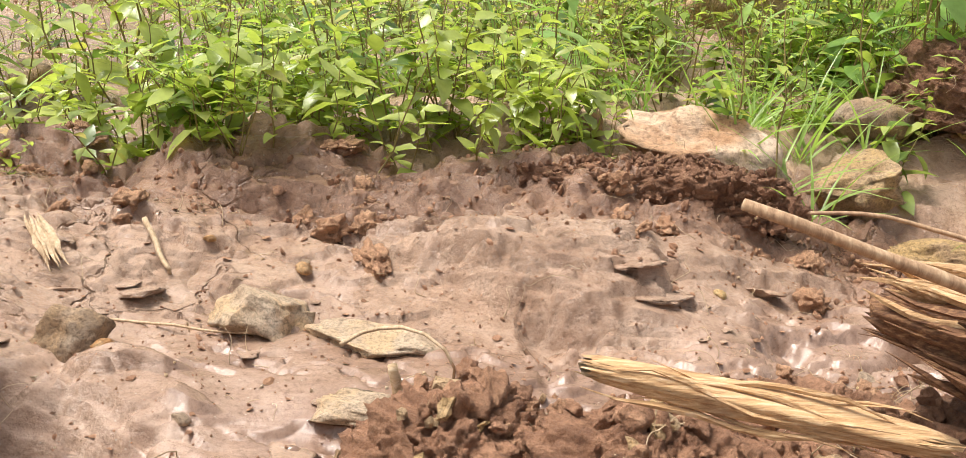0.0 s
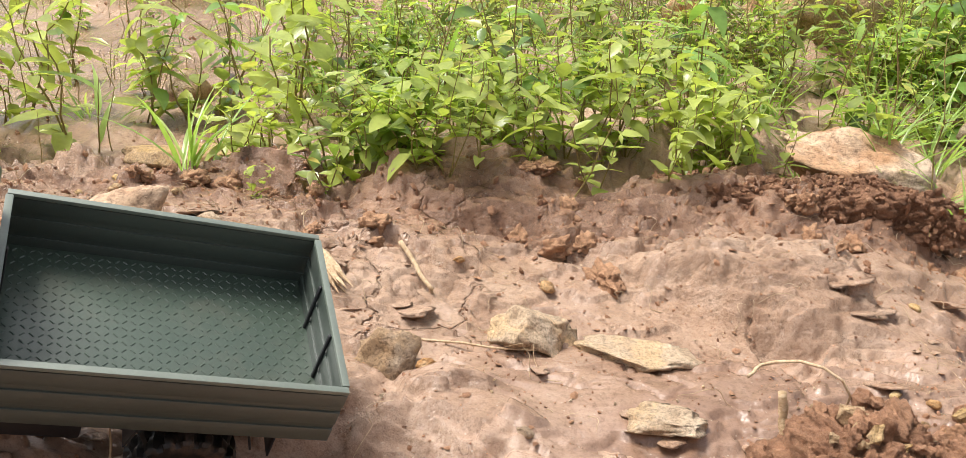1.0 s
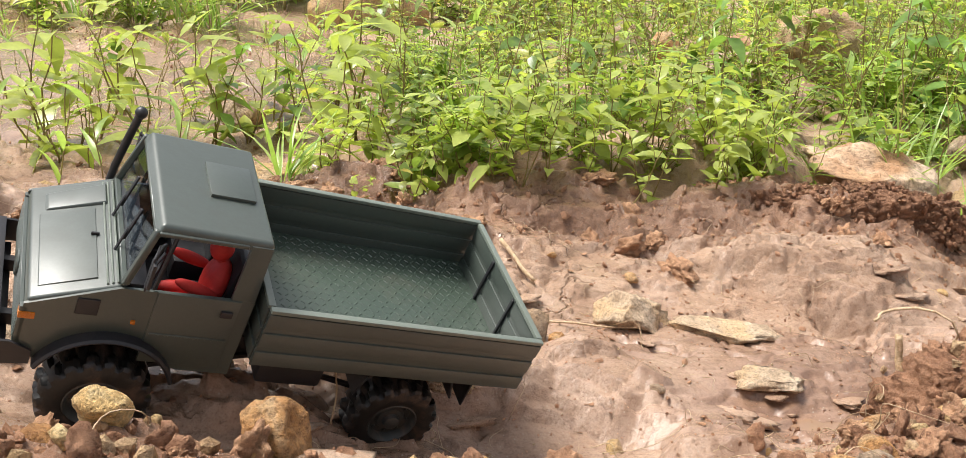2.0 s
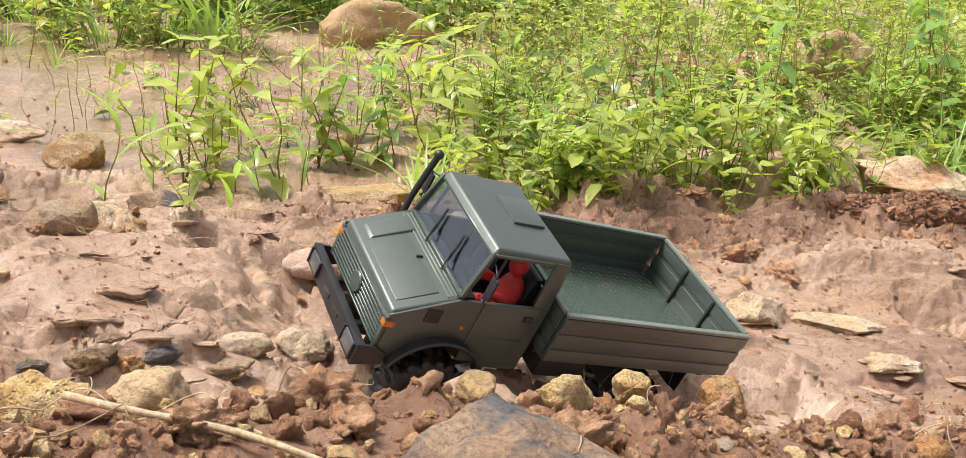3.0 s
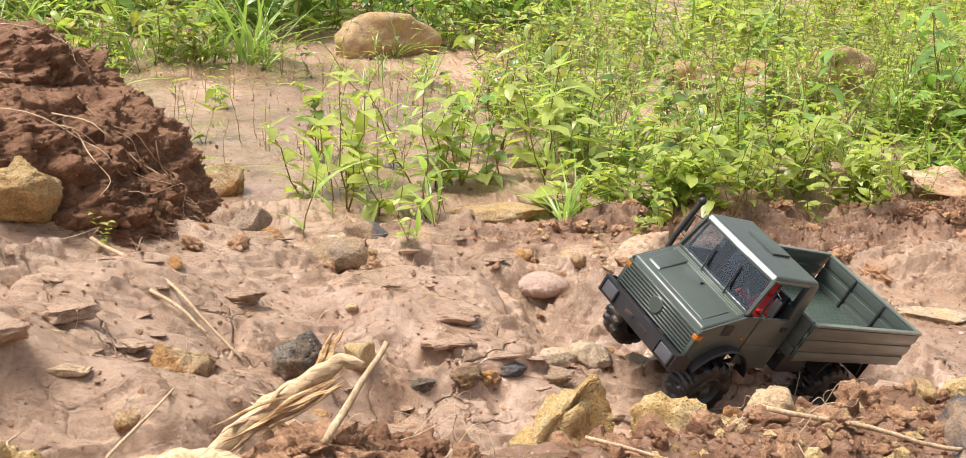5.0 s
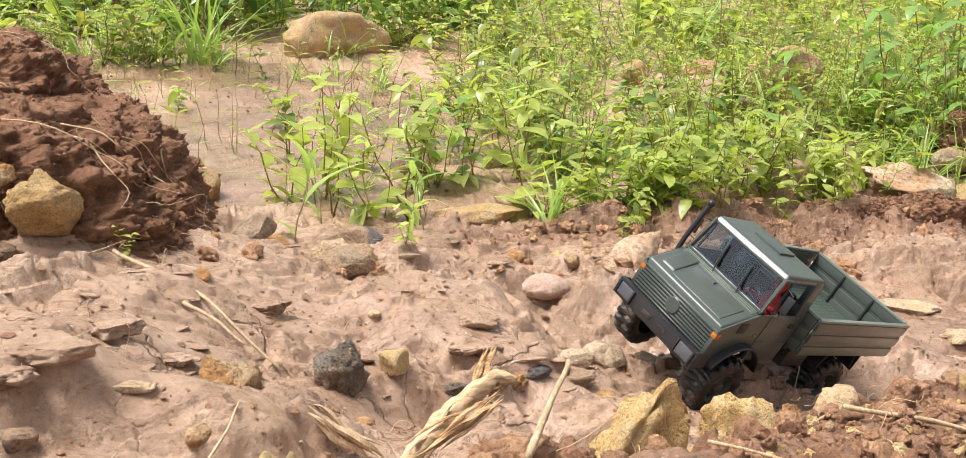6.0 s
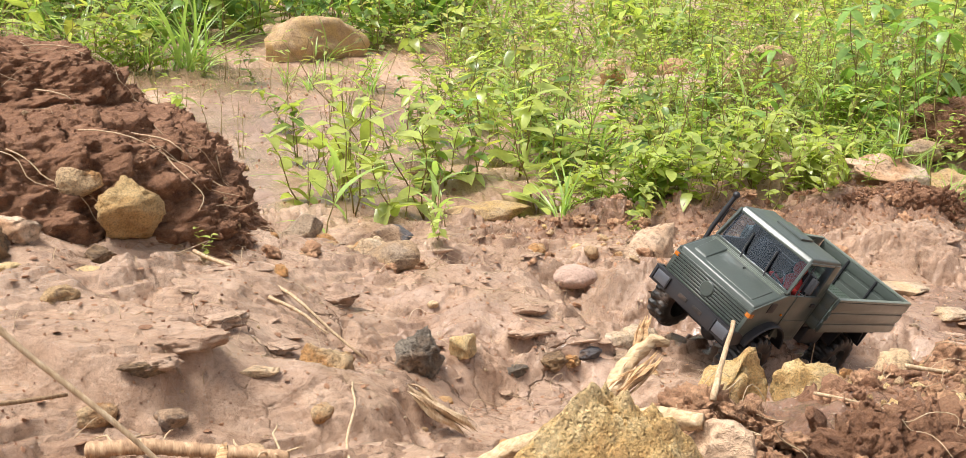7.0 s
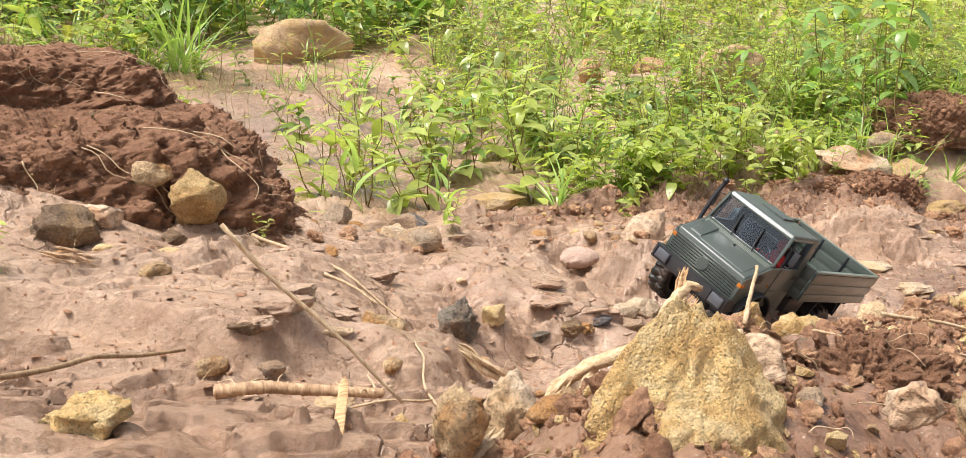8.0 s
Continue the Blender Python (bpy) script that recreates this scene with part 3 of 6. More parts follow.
# stones along the near bank
stone("rock", -0.960, 0.160, (0.086, 0.06, 0.104), YELLOW, "upright yellow-orange broken rock on the bank", 42, 25, 0.22, (0, 14), facets=14, rough=0.28, grain=0.10)
stone("rock", -0.885, 0.155, (0.078, 0.05, 0.055), YELLOW, "cracked yellow-brown rock on the bank", 43, -15, 0.36, facets=14, rough=0.3, grain=0.10)
stone("stone", -0.832, 0.124, (0.042, 0.034, 0.036), PALE, "pale whitish stone among soil clods", 143, 20, 0.45)
stone("stone", -0.83, 0.175, (0.026, 0.022, 0.03), ORANGE, "small upright brown stone on the bank", 44, 10, 0.2)
stone("stone", -0.85, 0.265, (0.048, 0.034, 0.024), YELLOW, "flat yellow stone at the foot of the bank", 45, 10, 0.25)
stone("rock", -0.685, 0.068, (0.21, 0.135, 0.082), SLATE, "broad flat blue-grey slab with tan edges", 46, 8, 0.40, (3, 4), facets=12, rough=0.14, table=0.25)
stone("stone", -0.53, 0.225, (0.036, 0.03, 0.034), ORANGE, "orange-tan stone on top of the bank", 47, 30, 0.2)
stone("stone", -0.64, 0.175, (0.032, 0.026, 0.026), YELLOW, "yellow stone among soil clods", 48, 0, 0.2)
stone("stone", -0.595, 0.205, (0.024, 0.02, 0.02), YELLOW, "small yellow stone among soil clods", 49, 45, 0.2)
stone("stone", -0.69, 0.16, (0.03, 0.022, 0.02), TAN, "small tan stone among soil clods", 50, 70, 0.2)
stone("rock", -1.242, -0.128, (0.108, 0.070, 0.112), YELLOW, "large rough yellow sandstone rock on the bank", 157, 10, 0.46, (-4, 3), facets=4, rough=0.18, taper=0.62, grain=0.16, sub=6, table=0.78)
stone("stone", -1.16, -0.086, (0.042, 0.036, 0.032), BUFF, "tan rounded stone on the bank", 52, 0, 0.2, z=0.39, facets=12, rough=0.22)
stone("stone", -1.205, -0.118, (0.026, 0.018, 0.02), BUFF, "small pale stone against the yellow rock", 152, 30, 0.2, z=0.414)
stone("stone", -1.136, -0.179, (0.042, 0.034, 0.030), BUFF, "pale buff stone on the bank", 53, 15, 0.2, z=0.402, facets=13, rough=0.22)
stone("stone", -1.118, -0.205, (0.03, 0.03, 0.028), TAN, "pale buff stone on the bank", 54, 50, 0.2, z=0.405)
stone("rock", -1.195, -0.205, (0.04, 0.034, 0.03), YELLOW, "yellow stone at the foot of the large yellow rock", 153, 50, 0.3)
stone("stone", -1.29, -0.03, (0.042, 0.032, 0.064), PALE, "grey-white angular stone at the bank's end", 55, 20, 0.2, (0, 12), z=0.342, facets=13, rough=0.22)
stone("rock", -1.332, -0.052, (0.044, 0.038, 0.052), ORANGE, "brown rough rock at the bank's end", 56, -25, 0.25, z=0.366, facets=13, rough=0.22)
stone("stone", -1.217, 0.006, (0.034, 0.028, 0.028), SLATE, "grey speckled stone beside the root", 57, 0, 0.25, z=0.343)
stone("rock", -1.513, 0.11, (0.070, 0.05, 0.05), YELLOW, "tan-yellow rock in the near mud", 58, 12, 0.55, facets=14, rough=0.26, grain=0.12, table=0.5)
stone("stone", -1.33, 0.15, (0.05, 0.04, 0.016), YELLOW, "flat yellow stone sunk in the mud", 59, 0, 0.4)
stone("stone", 0.02, 0.43, (0.03, 0.026, 0.026), GREYST, "small grey stone among soil clods", 60, 0, 0.2)
stone("stone", 0.10, 0.35, (0.04, 0.03, 0.024), SLATE, "grey stone at the bank's foot", 61, 0, 0.2)
stone("stone", 0.03, 0.66, (0.024, 0.016, 0.038), PALE, "small upright tan stone by the wheel rut", 62, 0, 0.2)


# slabs of mud broken loose and dark lumps on the track
SLABS = (
    (-1.324, 0.356, (0.062, 0.040, 0.020), MUD, "broken slab of mud with an undercut edge", 8),
    (-1.359, 0.332, (0.052, 0.030, 0.014), MUD, "thin slab of mud with an undercut edge", -6),
    (-1.288, 0.452, (0.058, 0.034, 0.018), MUD, "broken slab of mud with an undercut edge", 12),
    (-1.365, 0.325, (0.040, 0.022, 0.014), DARKBR, "flat brown stone under the mud crust", 4),
    (-1.240, 0.455, (0.050, 0.034, 0.016), MUD, "broken slab of mud beside the orange stone", -14),
    (-1.138, 0.607, (0.060, 0.036, 0.020), MUD, "raised slab of cracked mud", 20),
    (-0.930, 0.492, (0.044, 0.030, 0.024), DARKBR, "dark wet stone at the foot of the bank", 30),
    (-0.975, 0.494, (0.038, 0.024, 0.018), BASALT, "small dark stone at the foot of the bank", -20),
    (-0.900, 0.500, (0.034, 0.026, 0.022), ORANGE, "brown stone at the foot of the bank", 50),
    (-0.915, 0.583, (0.060, 0.034, 0.018), MUD, "raised slab of cracked mud", -8),
    (-0.949, 0.526, (0.070, 0.040, 0.018), MUD, "raised slab of cracked mud", 5),
    (-0.829, 0.508, (0.050, 0.034, 0.020), SLATE, "blue-grey stone bedded in the track", 15),
)
for k, (x, y, size, mat, label, turn) in enumerate(SLABS):
    stone("mud_slab" if mat is MUD else "stone", x, y, size, mat, label, 400 + k, turn, 0.34, (-7, 0), facets=13, rough=0.26, table=0.5)

PEBBLES = [stone_mesh("pebble", (1, 0.8, 0.6), 700 + k, mt, 7, 0.2, 3) for k, mt in enumerate((PALE, TAN, ORANGE, GREYST, YELLOW, ORANGE, TAN, GREYST))]
pebble_rng = random.Random(9)


def pebble(x, y, s):
    ob = new("pebble", PEBBLES[pebble_rng.randrange(8)])
    ob.matrix_world = pose(x, y, height(x, y) + s * 0.06, pebble_rng.uniform(-25, 25), pebble_rng.uniform(-25, 25), pebble_rng.uniform(0, 360)) @ Matrix.Diagonal((s, s, s, 1))
    return tagged(ob, "small weathered pebble bedded in the mud", "pebble", "pebbles in the mud")


for _ in range(70):
    pebble(pebble_rng.uniform(-1.25, -0.5), pebble_rng.uniform(0.76, 1.08), pebble_rng.choice((0.012, 0.018, 0.024, 0.034)))
for _ in range(55):
    pebble(pebble_rng.uniform(-1.6, 0.4), pebble_rng.uniform(0.3, 0.95), pebble_rng.choice((0.008, 0.012, 0.016, 0.022)))
for _ in range(45):
    px = pebble_rng.uniform(-1.3, 0.2)
    pebble(px, crest_of(px) + pebble_rng.gauss(0.08, 0.07), pebble_rng.choice((0.012, 0.016, 0.022, 0.028)))


# ---------- soil: crumbly bank, heaps and clods ----------
def crumble(name, cx, cy, size, label, seed, material, turn=0, base=None, square=2.0):
    """A heap of dug soil with a steep broken face: a dome of stacked rings, roughened at three scales."""
    n, rings = (520, 130) if size[0] > 0.4 else (260, 80) if size[0] > 0.2 else (150, 56)
    off = Vector((seed * 7.1, seed * 3.3, seed))
    vs, fs = [], []
    for j in range(rings + 1):
        s = j / rings
        for i in range(n):
            a = 2 * math.pi * i / n
            d = Vector((math.cos(a), math.sin(a), 0))
            # steep side up to s = 0.6, then a flat-topped cap
            if s < 0.6:
                r, z = 1.0 - 0.22 * (s / 0.6) ** 1.5, (s / 0.6) * 0.86
            else:
                q = (s - 0.6) / 0.4
                r, z = 0.78 * (1 - q), 0.86 + 0.14 * math.sin(q * math.pi / 2)
            r *= (abs(d.x) ** square + abs(d.y) ** square) ** (-1 / square)
            p = Vector((d.x * r, d.y * r, z))
            w = Vector((p.x * size[0], p.y * size[1], p.z * size[2]))
            k = noise.fractal(w * 9 + off, 0.9, 2.0, 3) * 0.028 + noise.fractal(w * 30 + off, 0.5, 2.2, 5) * 0.012 - abs(noise.noise(w * 60 + off)) * 0.010 - abs(noise.noise(w * 21 + off)) * 0.014
            if size[0] > 0.4:
                k += noise.noise(Vector((w.x * 9, w.y * 9, w.z * 75)) + off) * 0.012 - max(0.0, noise.noise(Vector((w.x * 17, w.y * 17, w.z * 5)) + off) - 0.12) * 0.05 + noise.fractal(w * 130 + off, 0.4, 2.1, 3) * 0.006
            else:
                k += noise.fractal(w * 110 + off, 0.4, 2.1, 3) * 0.006
            out = Vector((d.x * r, d.y * r, 0.5 if s > 0.2 else 0.0))
            w += out * k * min(1.0, (1 - 0.2 * s))
            vs.append((w.x, w.y, w.z - 0.03))
    for j in range(rings):
        for i in range(n):
            a, b2 = j * n + i, j * n + (i + 1) % n
            fs.append((a, b2, b2 + n, a + n))
    ob = new(name, mesh_from(name, vs, fs, material))
    ob.matrix_world = pose(cx, cy, height(cx, cy) if base is None else base, 0, 0, turn)
    return tagged(ob, label, "soil mound")


HEAPS = []
HEAPS.append(crumble("soil_bank", -1.61, 0.925, (0.445, 0.27, 0.185), "steep crumbling bank of dark red dug soil", 1, SOIL_DARK, -5, 0.27, 4.5))
HEAPS.append(crumble("soil_bank", -1.70, 1.11, (0.42, 0.20, 0.13), "upper step of dark red soil with dry straw on top", 2, SOIL_DARK, -4, 0.385, 4.0))
HEAPS.append(crumble("soil_mound", 0.02, 1.16, (0.075, 0.05, 0.05), "small heap of loose dark red soil", 3, SOIL_DARK))
HEAPS.append(crumble("soil_mound", 0.16, 1.095, (0.20, 0.055, 0.062), "low ridge of loose dark red soil below the boulder", 4, SOIL_DARK, -6))
HEAPS.append(crumble("soil_mound", 0.76, 1.40, (0.21, 0.15, 0.12), "dark red soil heap beside brown rocks", 5, SOIL_DARK))
HEAPS.append(crumble("soil_mound", -0.40, 1.02, (0.11, 0.05, 0.03), "low heap of loose red soil below the weeds", 6, SOIL))
HEAPS.append(crumble("soil_mound", 0.285, 0.46, (0.105, 0.09, 0.115), "dark red soil heap beneath splintered wood", 7, SOIL_DARK, 0, 0.13))
HEAPS.append(crumble("soil_mound", -1.135, -0.04, (0.030, 0.026, 0.040), "lump of dark red soil beneath the driftwood", 8, SOIL))
HEAPS.append(crumble("soil_mound", -1.035, -0.06, (0.055, 0.045, 0.058), "lump of dark red soil on the bank", 9, SOIL_DARK))
HEAPS.append(crumble("soil_mound", -0.937, -0.01, (0.05, 0.04, 0.045), "overhanging lump of dark red soil on the bank", 10, SOIL_DARK))
HEAPS.append(crumble("soil_mound", -1.105, 0.01, (0.035, 0.03, 0.05), "lump of dark red soil beside the driftwood", 16, SOIL))

EAST = [
    crumble("soil_mound", -0.03, 0.475, (0.060, 0.06, 0.10), "heap of crumbly red-brown soil with roots", 11, SOIL, 0, 0.140),
    crumble("soil_mound", 0.065, 0.45, (0.075, 0.06, 0.10), "heap of crumbly red-brown soil below split wood", 12, SOIL, 10, 0.138),
    crumble("soil_mound", 0.185, 0.53, (0.09, 0.06, 0.10), "heap of crumbly red-brown soil beside the stump", 13, SOIL, 0, 0.11),
    crumble("soil_mound", 0.165, 0.60, (0.10, 0.06, 0.09), "low heap of crumbly red-brown soil behind the split wood", 15, SOIL, -8, 0.095),
    crumble("soil_mound", 0.14, 0.44, (0.08, 0.06, 0.10), "heap of crumbly red-brown soil beneath the stump", 14, SOIL, 20, 0.132),
]
CLODS = [stone_mesh("clod", (1, 0.85, 0.7), 300 + k, SOIL, 8, 0.55, 4, 0.34) for k in range(8)]
crng = random.Random(5)


def clod(x, y, s, label="rough red-brown soil clod on the bank", group="soil clods on the bank", lift=0.0):
    ob = new("soil_clod", CLODS[crng.randrange(8)])
    ob.matrix_world = pose(x, y, height(x, y) + s * 0.10 + lift, crng.uniform(-40, 40), crng.uniform(-40, 40), crng.uniform(0, 360)) @ Matrix.Diagonal((s * crng.uniform(0.8, 1.3), s, s * crng.uniform(0.7, 1.1), 1))
    return tagged(ob, label, "soil clod", group)


for _ in range(200):
    x = crng.uniform(-1.33, 0.28)
    d = max(-0.06, crng.gauss(0.08, 0.07))
    if -1.10 < x < -0.99 and d > 0.03:
        continue
    clod(x, crest_of(x) + d, crng.choice((0.012, 0.014, 0.016, 0.02, 0.02, 0.024, 0.03)) * crng.uniform(0.8, 1.15))
for _ in range(45):
    x = crng.uniform(-0.65, 0.45)
    clod(x, 1.03 + crng.gauss(0.03, 0.05), crng.choice((0.014, 0.02, 0.03, 0.038)), "red-brown soil clod below the weeds", "soil clods below the weeds")
for _ in range(25):
    x = crng.uniform(-1.25, -0.5)
    clod(x, crng.uniform(0.72, 0.98), crng.choice((0.014, 0.02, 0.03)), "red-brown soil clod on the low ridge", "soil clods on the low ridge")


for _ in range(75):
    a, r = crng.uniform(0, 6.28), abs(crng.gauss(0, 0.028))
    clod(-1.135 + r * math.cos(a), -0.035 + r * math.sin(a), crng.uniform(0.012, 0.022), lift=0.016 * math.exp(-(r / 0.03) ** 2))


def crumbs(name, count, spread, sizes, label, material, seed, sub=1, flat=False):
    """Loose grains too many to count, in one sheet of small broken lumps."""
    rng = random.Random(seed)
    base = [([tuple(v.co) for v in stone_mesh("crumb", (1, 0.9, 0.75), seed * 10 + k, material, 10, 0.3, sub).vertices]) for k in range(6)]
    fs0 = np.array(BALLS[sub][1])
    vs, fs, xyz = [], [], []
    pts = [spread(rng) for _ in range(count)]
    zz = ground_z(np.array([p[0] for p in pts]), np.array([p[1] for p in pts]))
    for k, ((x, y), z) in enumerate(zip(pts, zz)):
        s = rng.uniform(*sizes) * rng.uniform(0.5, 1)
        r = np.array(Euler((rng.gauss(0, 0.2), rng.gauss(0, 0.2), rng.uniform(0, 6)) if flat else (rng.uniform(0, 6), rng.uniform(0, 6), rng.uniform(0, 6))).to_matrix())
        p = (np.array(base[k % 6]) * ((1, 1, 0.3) if flat else (1, 1, 1)) * (rng.uniform(0.6, 1.3), rng.uniform(0.6, 1.2), rng.uniform(0.5, 1.0))) @ r.T * s + (x, y, z + s * 0.12)
        fs.append(fs0 + len(p) * k)
        vs.append(p)
    return tagged(new(name, mesh_from(name, np.concatenate(vs).tolist(), np.concatenate(fs).tolist(), material, sub < 3)), label, "soil", kind="stuff")


PLATES = [stone_mesh("mud_plate", (1, 0.7, 0.16), 900 + k, MUD, 11, 0.3, 3, 0.05, 0.45) for k in range(8)]
plate_rng = random.Random(61)


def mud_plate(x, y, s):
    ob = new("mud_plate", PLATES[plate_rng.randrange(8)])
    ob.matrix_world = pose(x, y, height(x, y) - s * 0.045, plate_rng.gauss(-9, 4), plate_rng.gauss(0, 5), 0) @ pose(0, 0, 0, 0, 0, plate_rng.uniform(0, 360)) @ Matrix.Diagonal((s, s * plate_rng.uniform(0.7, 1.2), s, 1))
    return tagged(ob, "thin raised plate of drying red-brown mud", "mud plate", "mud plates on the track")


for _ in range(190):
    mud_plate(plate_rng.uniform(-1.65, 0.3), plate_rng.uniform(0.1, 0.98), plate_rng.choice((0.018, 0.024, 0.032, 0.045, 0.06, 0.075)))


def lumps_on(heaps, count, sizes, label, material, seed, sub=2):
    """Broken lumps sitting on the outside of soil heaps."""
    rng = random.Random(seed)
    base = [np.array([tuple(v.co) for v in stone_mesh("crumb", (1, 0.9, 0.75), seed * 10 + k, material, 10, 0.4, sub, 0.15).vertices]) for k in range(8)]
    fs0 = np.array(BALLS[sub][1])
    vs, fs, k = [], [], 0
    for ob, share in heaps:
        pts = [(ob.matrix_world @ v.co, ob.matrix_world.to_3x3() @ v.normal) for v in ob.data.vertices]
        for _ in range(int(count * share)):
            p, out = pts[rng.randrange(len(pts))]
            s = rng.uniform(*sizes) * rng.uniform(0.5, 1.0)
            p = p + out * (0.22 * s)
            r = np.array(Euler((rng.uniform(0, 6), rng.uniform(0, 6), rng.uniform(0, 6))).to_matrix())
            vs.append((base[k % 8] * (rng.uniform(0.7, 1.3), rng.uniform(0.7, 1.2), rng.uniform(0.6, 1.0))) @ r.T * s + (p.x, p.y, p.z))
            fs.append(fs0 + len(base[0]) * k)
            k += 1
    return tagged(new("soil_lumps", mesh_from("soil_lumps", np.concatenate(vs).tolist(), np.concatenate(fs).tolist(), material, sub < 3)), label, "soil", kind="stuff")


def on_bank(rng):
    x = rng.uniform(-1.4, 0.35)
    d = rng.gauss(0.06, 0.09)
    return (x, crest_of(x) + d) if not (-1.10 < x < -0.99 and d > 0.03) else on_bank(rng)


def on_lip(rng):
    return rng.uniform(-0.8, 0.6), 1.06 + rng.gauss(0, 0.06)


def on_track(rng):
    return rng.uniform(-1.7, 0.5), rng.uniform(0.25, 1.05)


crumbs("soil_crumbs", 5200, on_bank, (0.005, 0.013), "loose red-brown soil crumbs along the bank", SOIL, 21)
crumbs("soil_lumps", 650, on_bank, (0.010, 0.027), "tumbled red-brown soil lumps along the bank", SOIL, 26, 3)
lumps_on([(HEAPS[0], 0.7), (HEAPS[1], 0.3)], 9000, (0.0018, 0.0065), "broken dark soil crumbs on the crumbling bank", SOIL_DARK, 41, 1)
lumps_on([(HEAPS[0], 0.7), (HEAPS[1], 0.3)], 90, (0.008, 0.018), "broken dark soil lumps on the crumbling bank", SOIL_DARK, 46)
lumps_on([(h, 1 / 5) for h in EAST], 560, (0.006, 0.026), "broken red-brown soil lumps on the near heaps", SOIL, 43, 3)
lumps_on([(h, 1 / 5) for h in EAST], 90, (0.008, 0.024), "buff stones lodged in the near heaps", TAN, 44)
lumps_on([(HEAPS[0], 1.0)], 3600, (0.0018, 0.006), "loose red-brown crumbs on the crumbling bank", SOIL, 47, 1)
lumps_on([(HEAPS[0], 1.0)], 35, (0.008, 0.02), "tan stones lodged in the crumbling bank", TAN, 45)
lumps_on([(HEAPS[3], 0.45), (HEAPS[4], 0.3), (HEAPS[6], 0.25)], 1500, (0.005, 0.019), "crumbled dark soil on the heaps", SOIL_DARK, 48, 1)
lumps_on([(HEAPS[3], 1.0)], 500, (0.004, 0.014), "crumbled red-brown soil on the low ridge", SOIL, 49, 1)
lumps_on([(h, 1 / 9) for h in HEAPS[2:]], 700, (0.006, 0.022), "broken dark soil lumps on the heaps", SOIL_DARK, 42)
crumbs("soil_crumbs", 1100, on_lip, (0.004, 0.016), "loose soil crumbs below the weeds", SOIL, 22)
crumbs("soil_crumbs", 7000, on_track, (0.0015, 0.006), "scattered soil crumbs on the track", SOIL_LIGHT, 23)
crumbs("mud_flakes", 1500, on_track, (0.004, 0.014), "thin curled flakes of dried mud on the track", SOIL, 28, 1, True)
crumbs("mud_flakes", 450, on_track, (0.003, 0.010), "dark damp flakes of mud on the track", SOIL_DARK, 29, 1, True)
crumbs("pond_grit", 650, lambda rng: (rng.uniform(-1.6, -0.35), rng.uniform(1.12, 2.9)), (0.004, 0.016), "dark grit and crumbs in the shallow pond", SOIL, 30)
crumbs("gravel", 650, on_bank, (0.006, 0.018), "loose buff gravel among the clods", TAN, 24)
crumbs("gravel", 380, on_bank, (0.006, 0.020), "loose yellow gravel among the clods", YELLOW, 27)
crumbs("gravel", 700, on_track, (0.002, 0.008), "scattered pale grit on the track", PALE, 25)


# ---------- sticks, straws, roots ----------
def tube(points, radii, sides=7, seed=0, rough=0.0):
    vs, fs = [], []
    pts = [Vector(p) for p in points]
    up = Vector((0.13, 0.21, 0.97)).normalized()
    for i, p in enumerate(pts):
        t = (pts[min(i + 1, len(pts) - 1)] - pts[max(i - 1, 0)]).normalized()
        a = t.cross(up)
        a = a.normalized() if a.length > 1e-4 else Vector((1, 0, 0))
        b2 = t.cross(a)
        for k in range(sides):
            ang = 2 * math.pi * k / sides
            r = radii[i] * (1 + rough * noise.noise((k * 1.7 + seed, i * 0.6, seed)))
            vs.append(p + a * math.cos(ang) * r + b2 * math.sin(ang) * r)
    for i in range(len(pts) - 1):
        for k in range(sides):
            j, q = i * sides + k, i * sides + (k + 1) % sides
            fs.append((j, q, q + sides, j + sides))
    fs.append(tuple(range(sides - 1, -1, -1)))
    fs.append(tuple(range((len(pts) - 1) * sides, len(pts) * sides)))
    return [tuple(v) for v in vs], fs


def wavy(a, b, seed, sag=0.0, wiggle=0.06, n=12):
    a, b = Vector(a), Vector(b)
    ln = (b - a).length
    out = []
    for i in range(n + 1):
        s = i / n
        k = math.sin(math.pi * s) * ln
        o = Vector((noise.noise((seed, s * 2.2, 0.3)), noise.noise((seed + 9, s * 2.2, 4.1)), noise.noise((seed + 5, s * 2.2, 7.7)))) * wiggle * k
        out.append(a.lerp(b, s) + o + Vector((0, 0, sag * k)))
    return out


def stick(name, a, b, r0, r1, material, label, seed=1, sag=0.0, wiggle=0.06, category="stick", group="", rough=0.25):
    pts = wavy(a, b, seed, sag, wiggle)
    base = Vector(a)
    vs, fs = tube([p - base for p in pts], [r0 + (r1 - r0) * i / (len(pts) - 1) for i in range(len(pts))], 8, seed, rough)
    ob = new(name, mesh_from(name, vs, fs, material))
    ob.location = base
    return tagged(ob, label, category, group)


def gp(x, y, up=0.003):
    return (x, y, height(x, y) + up)


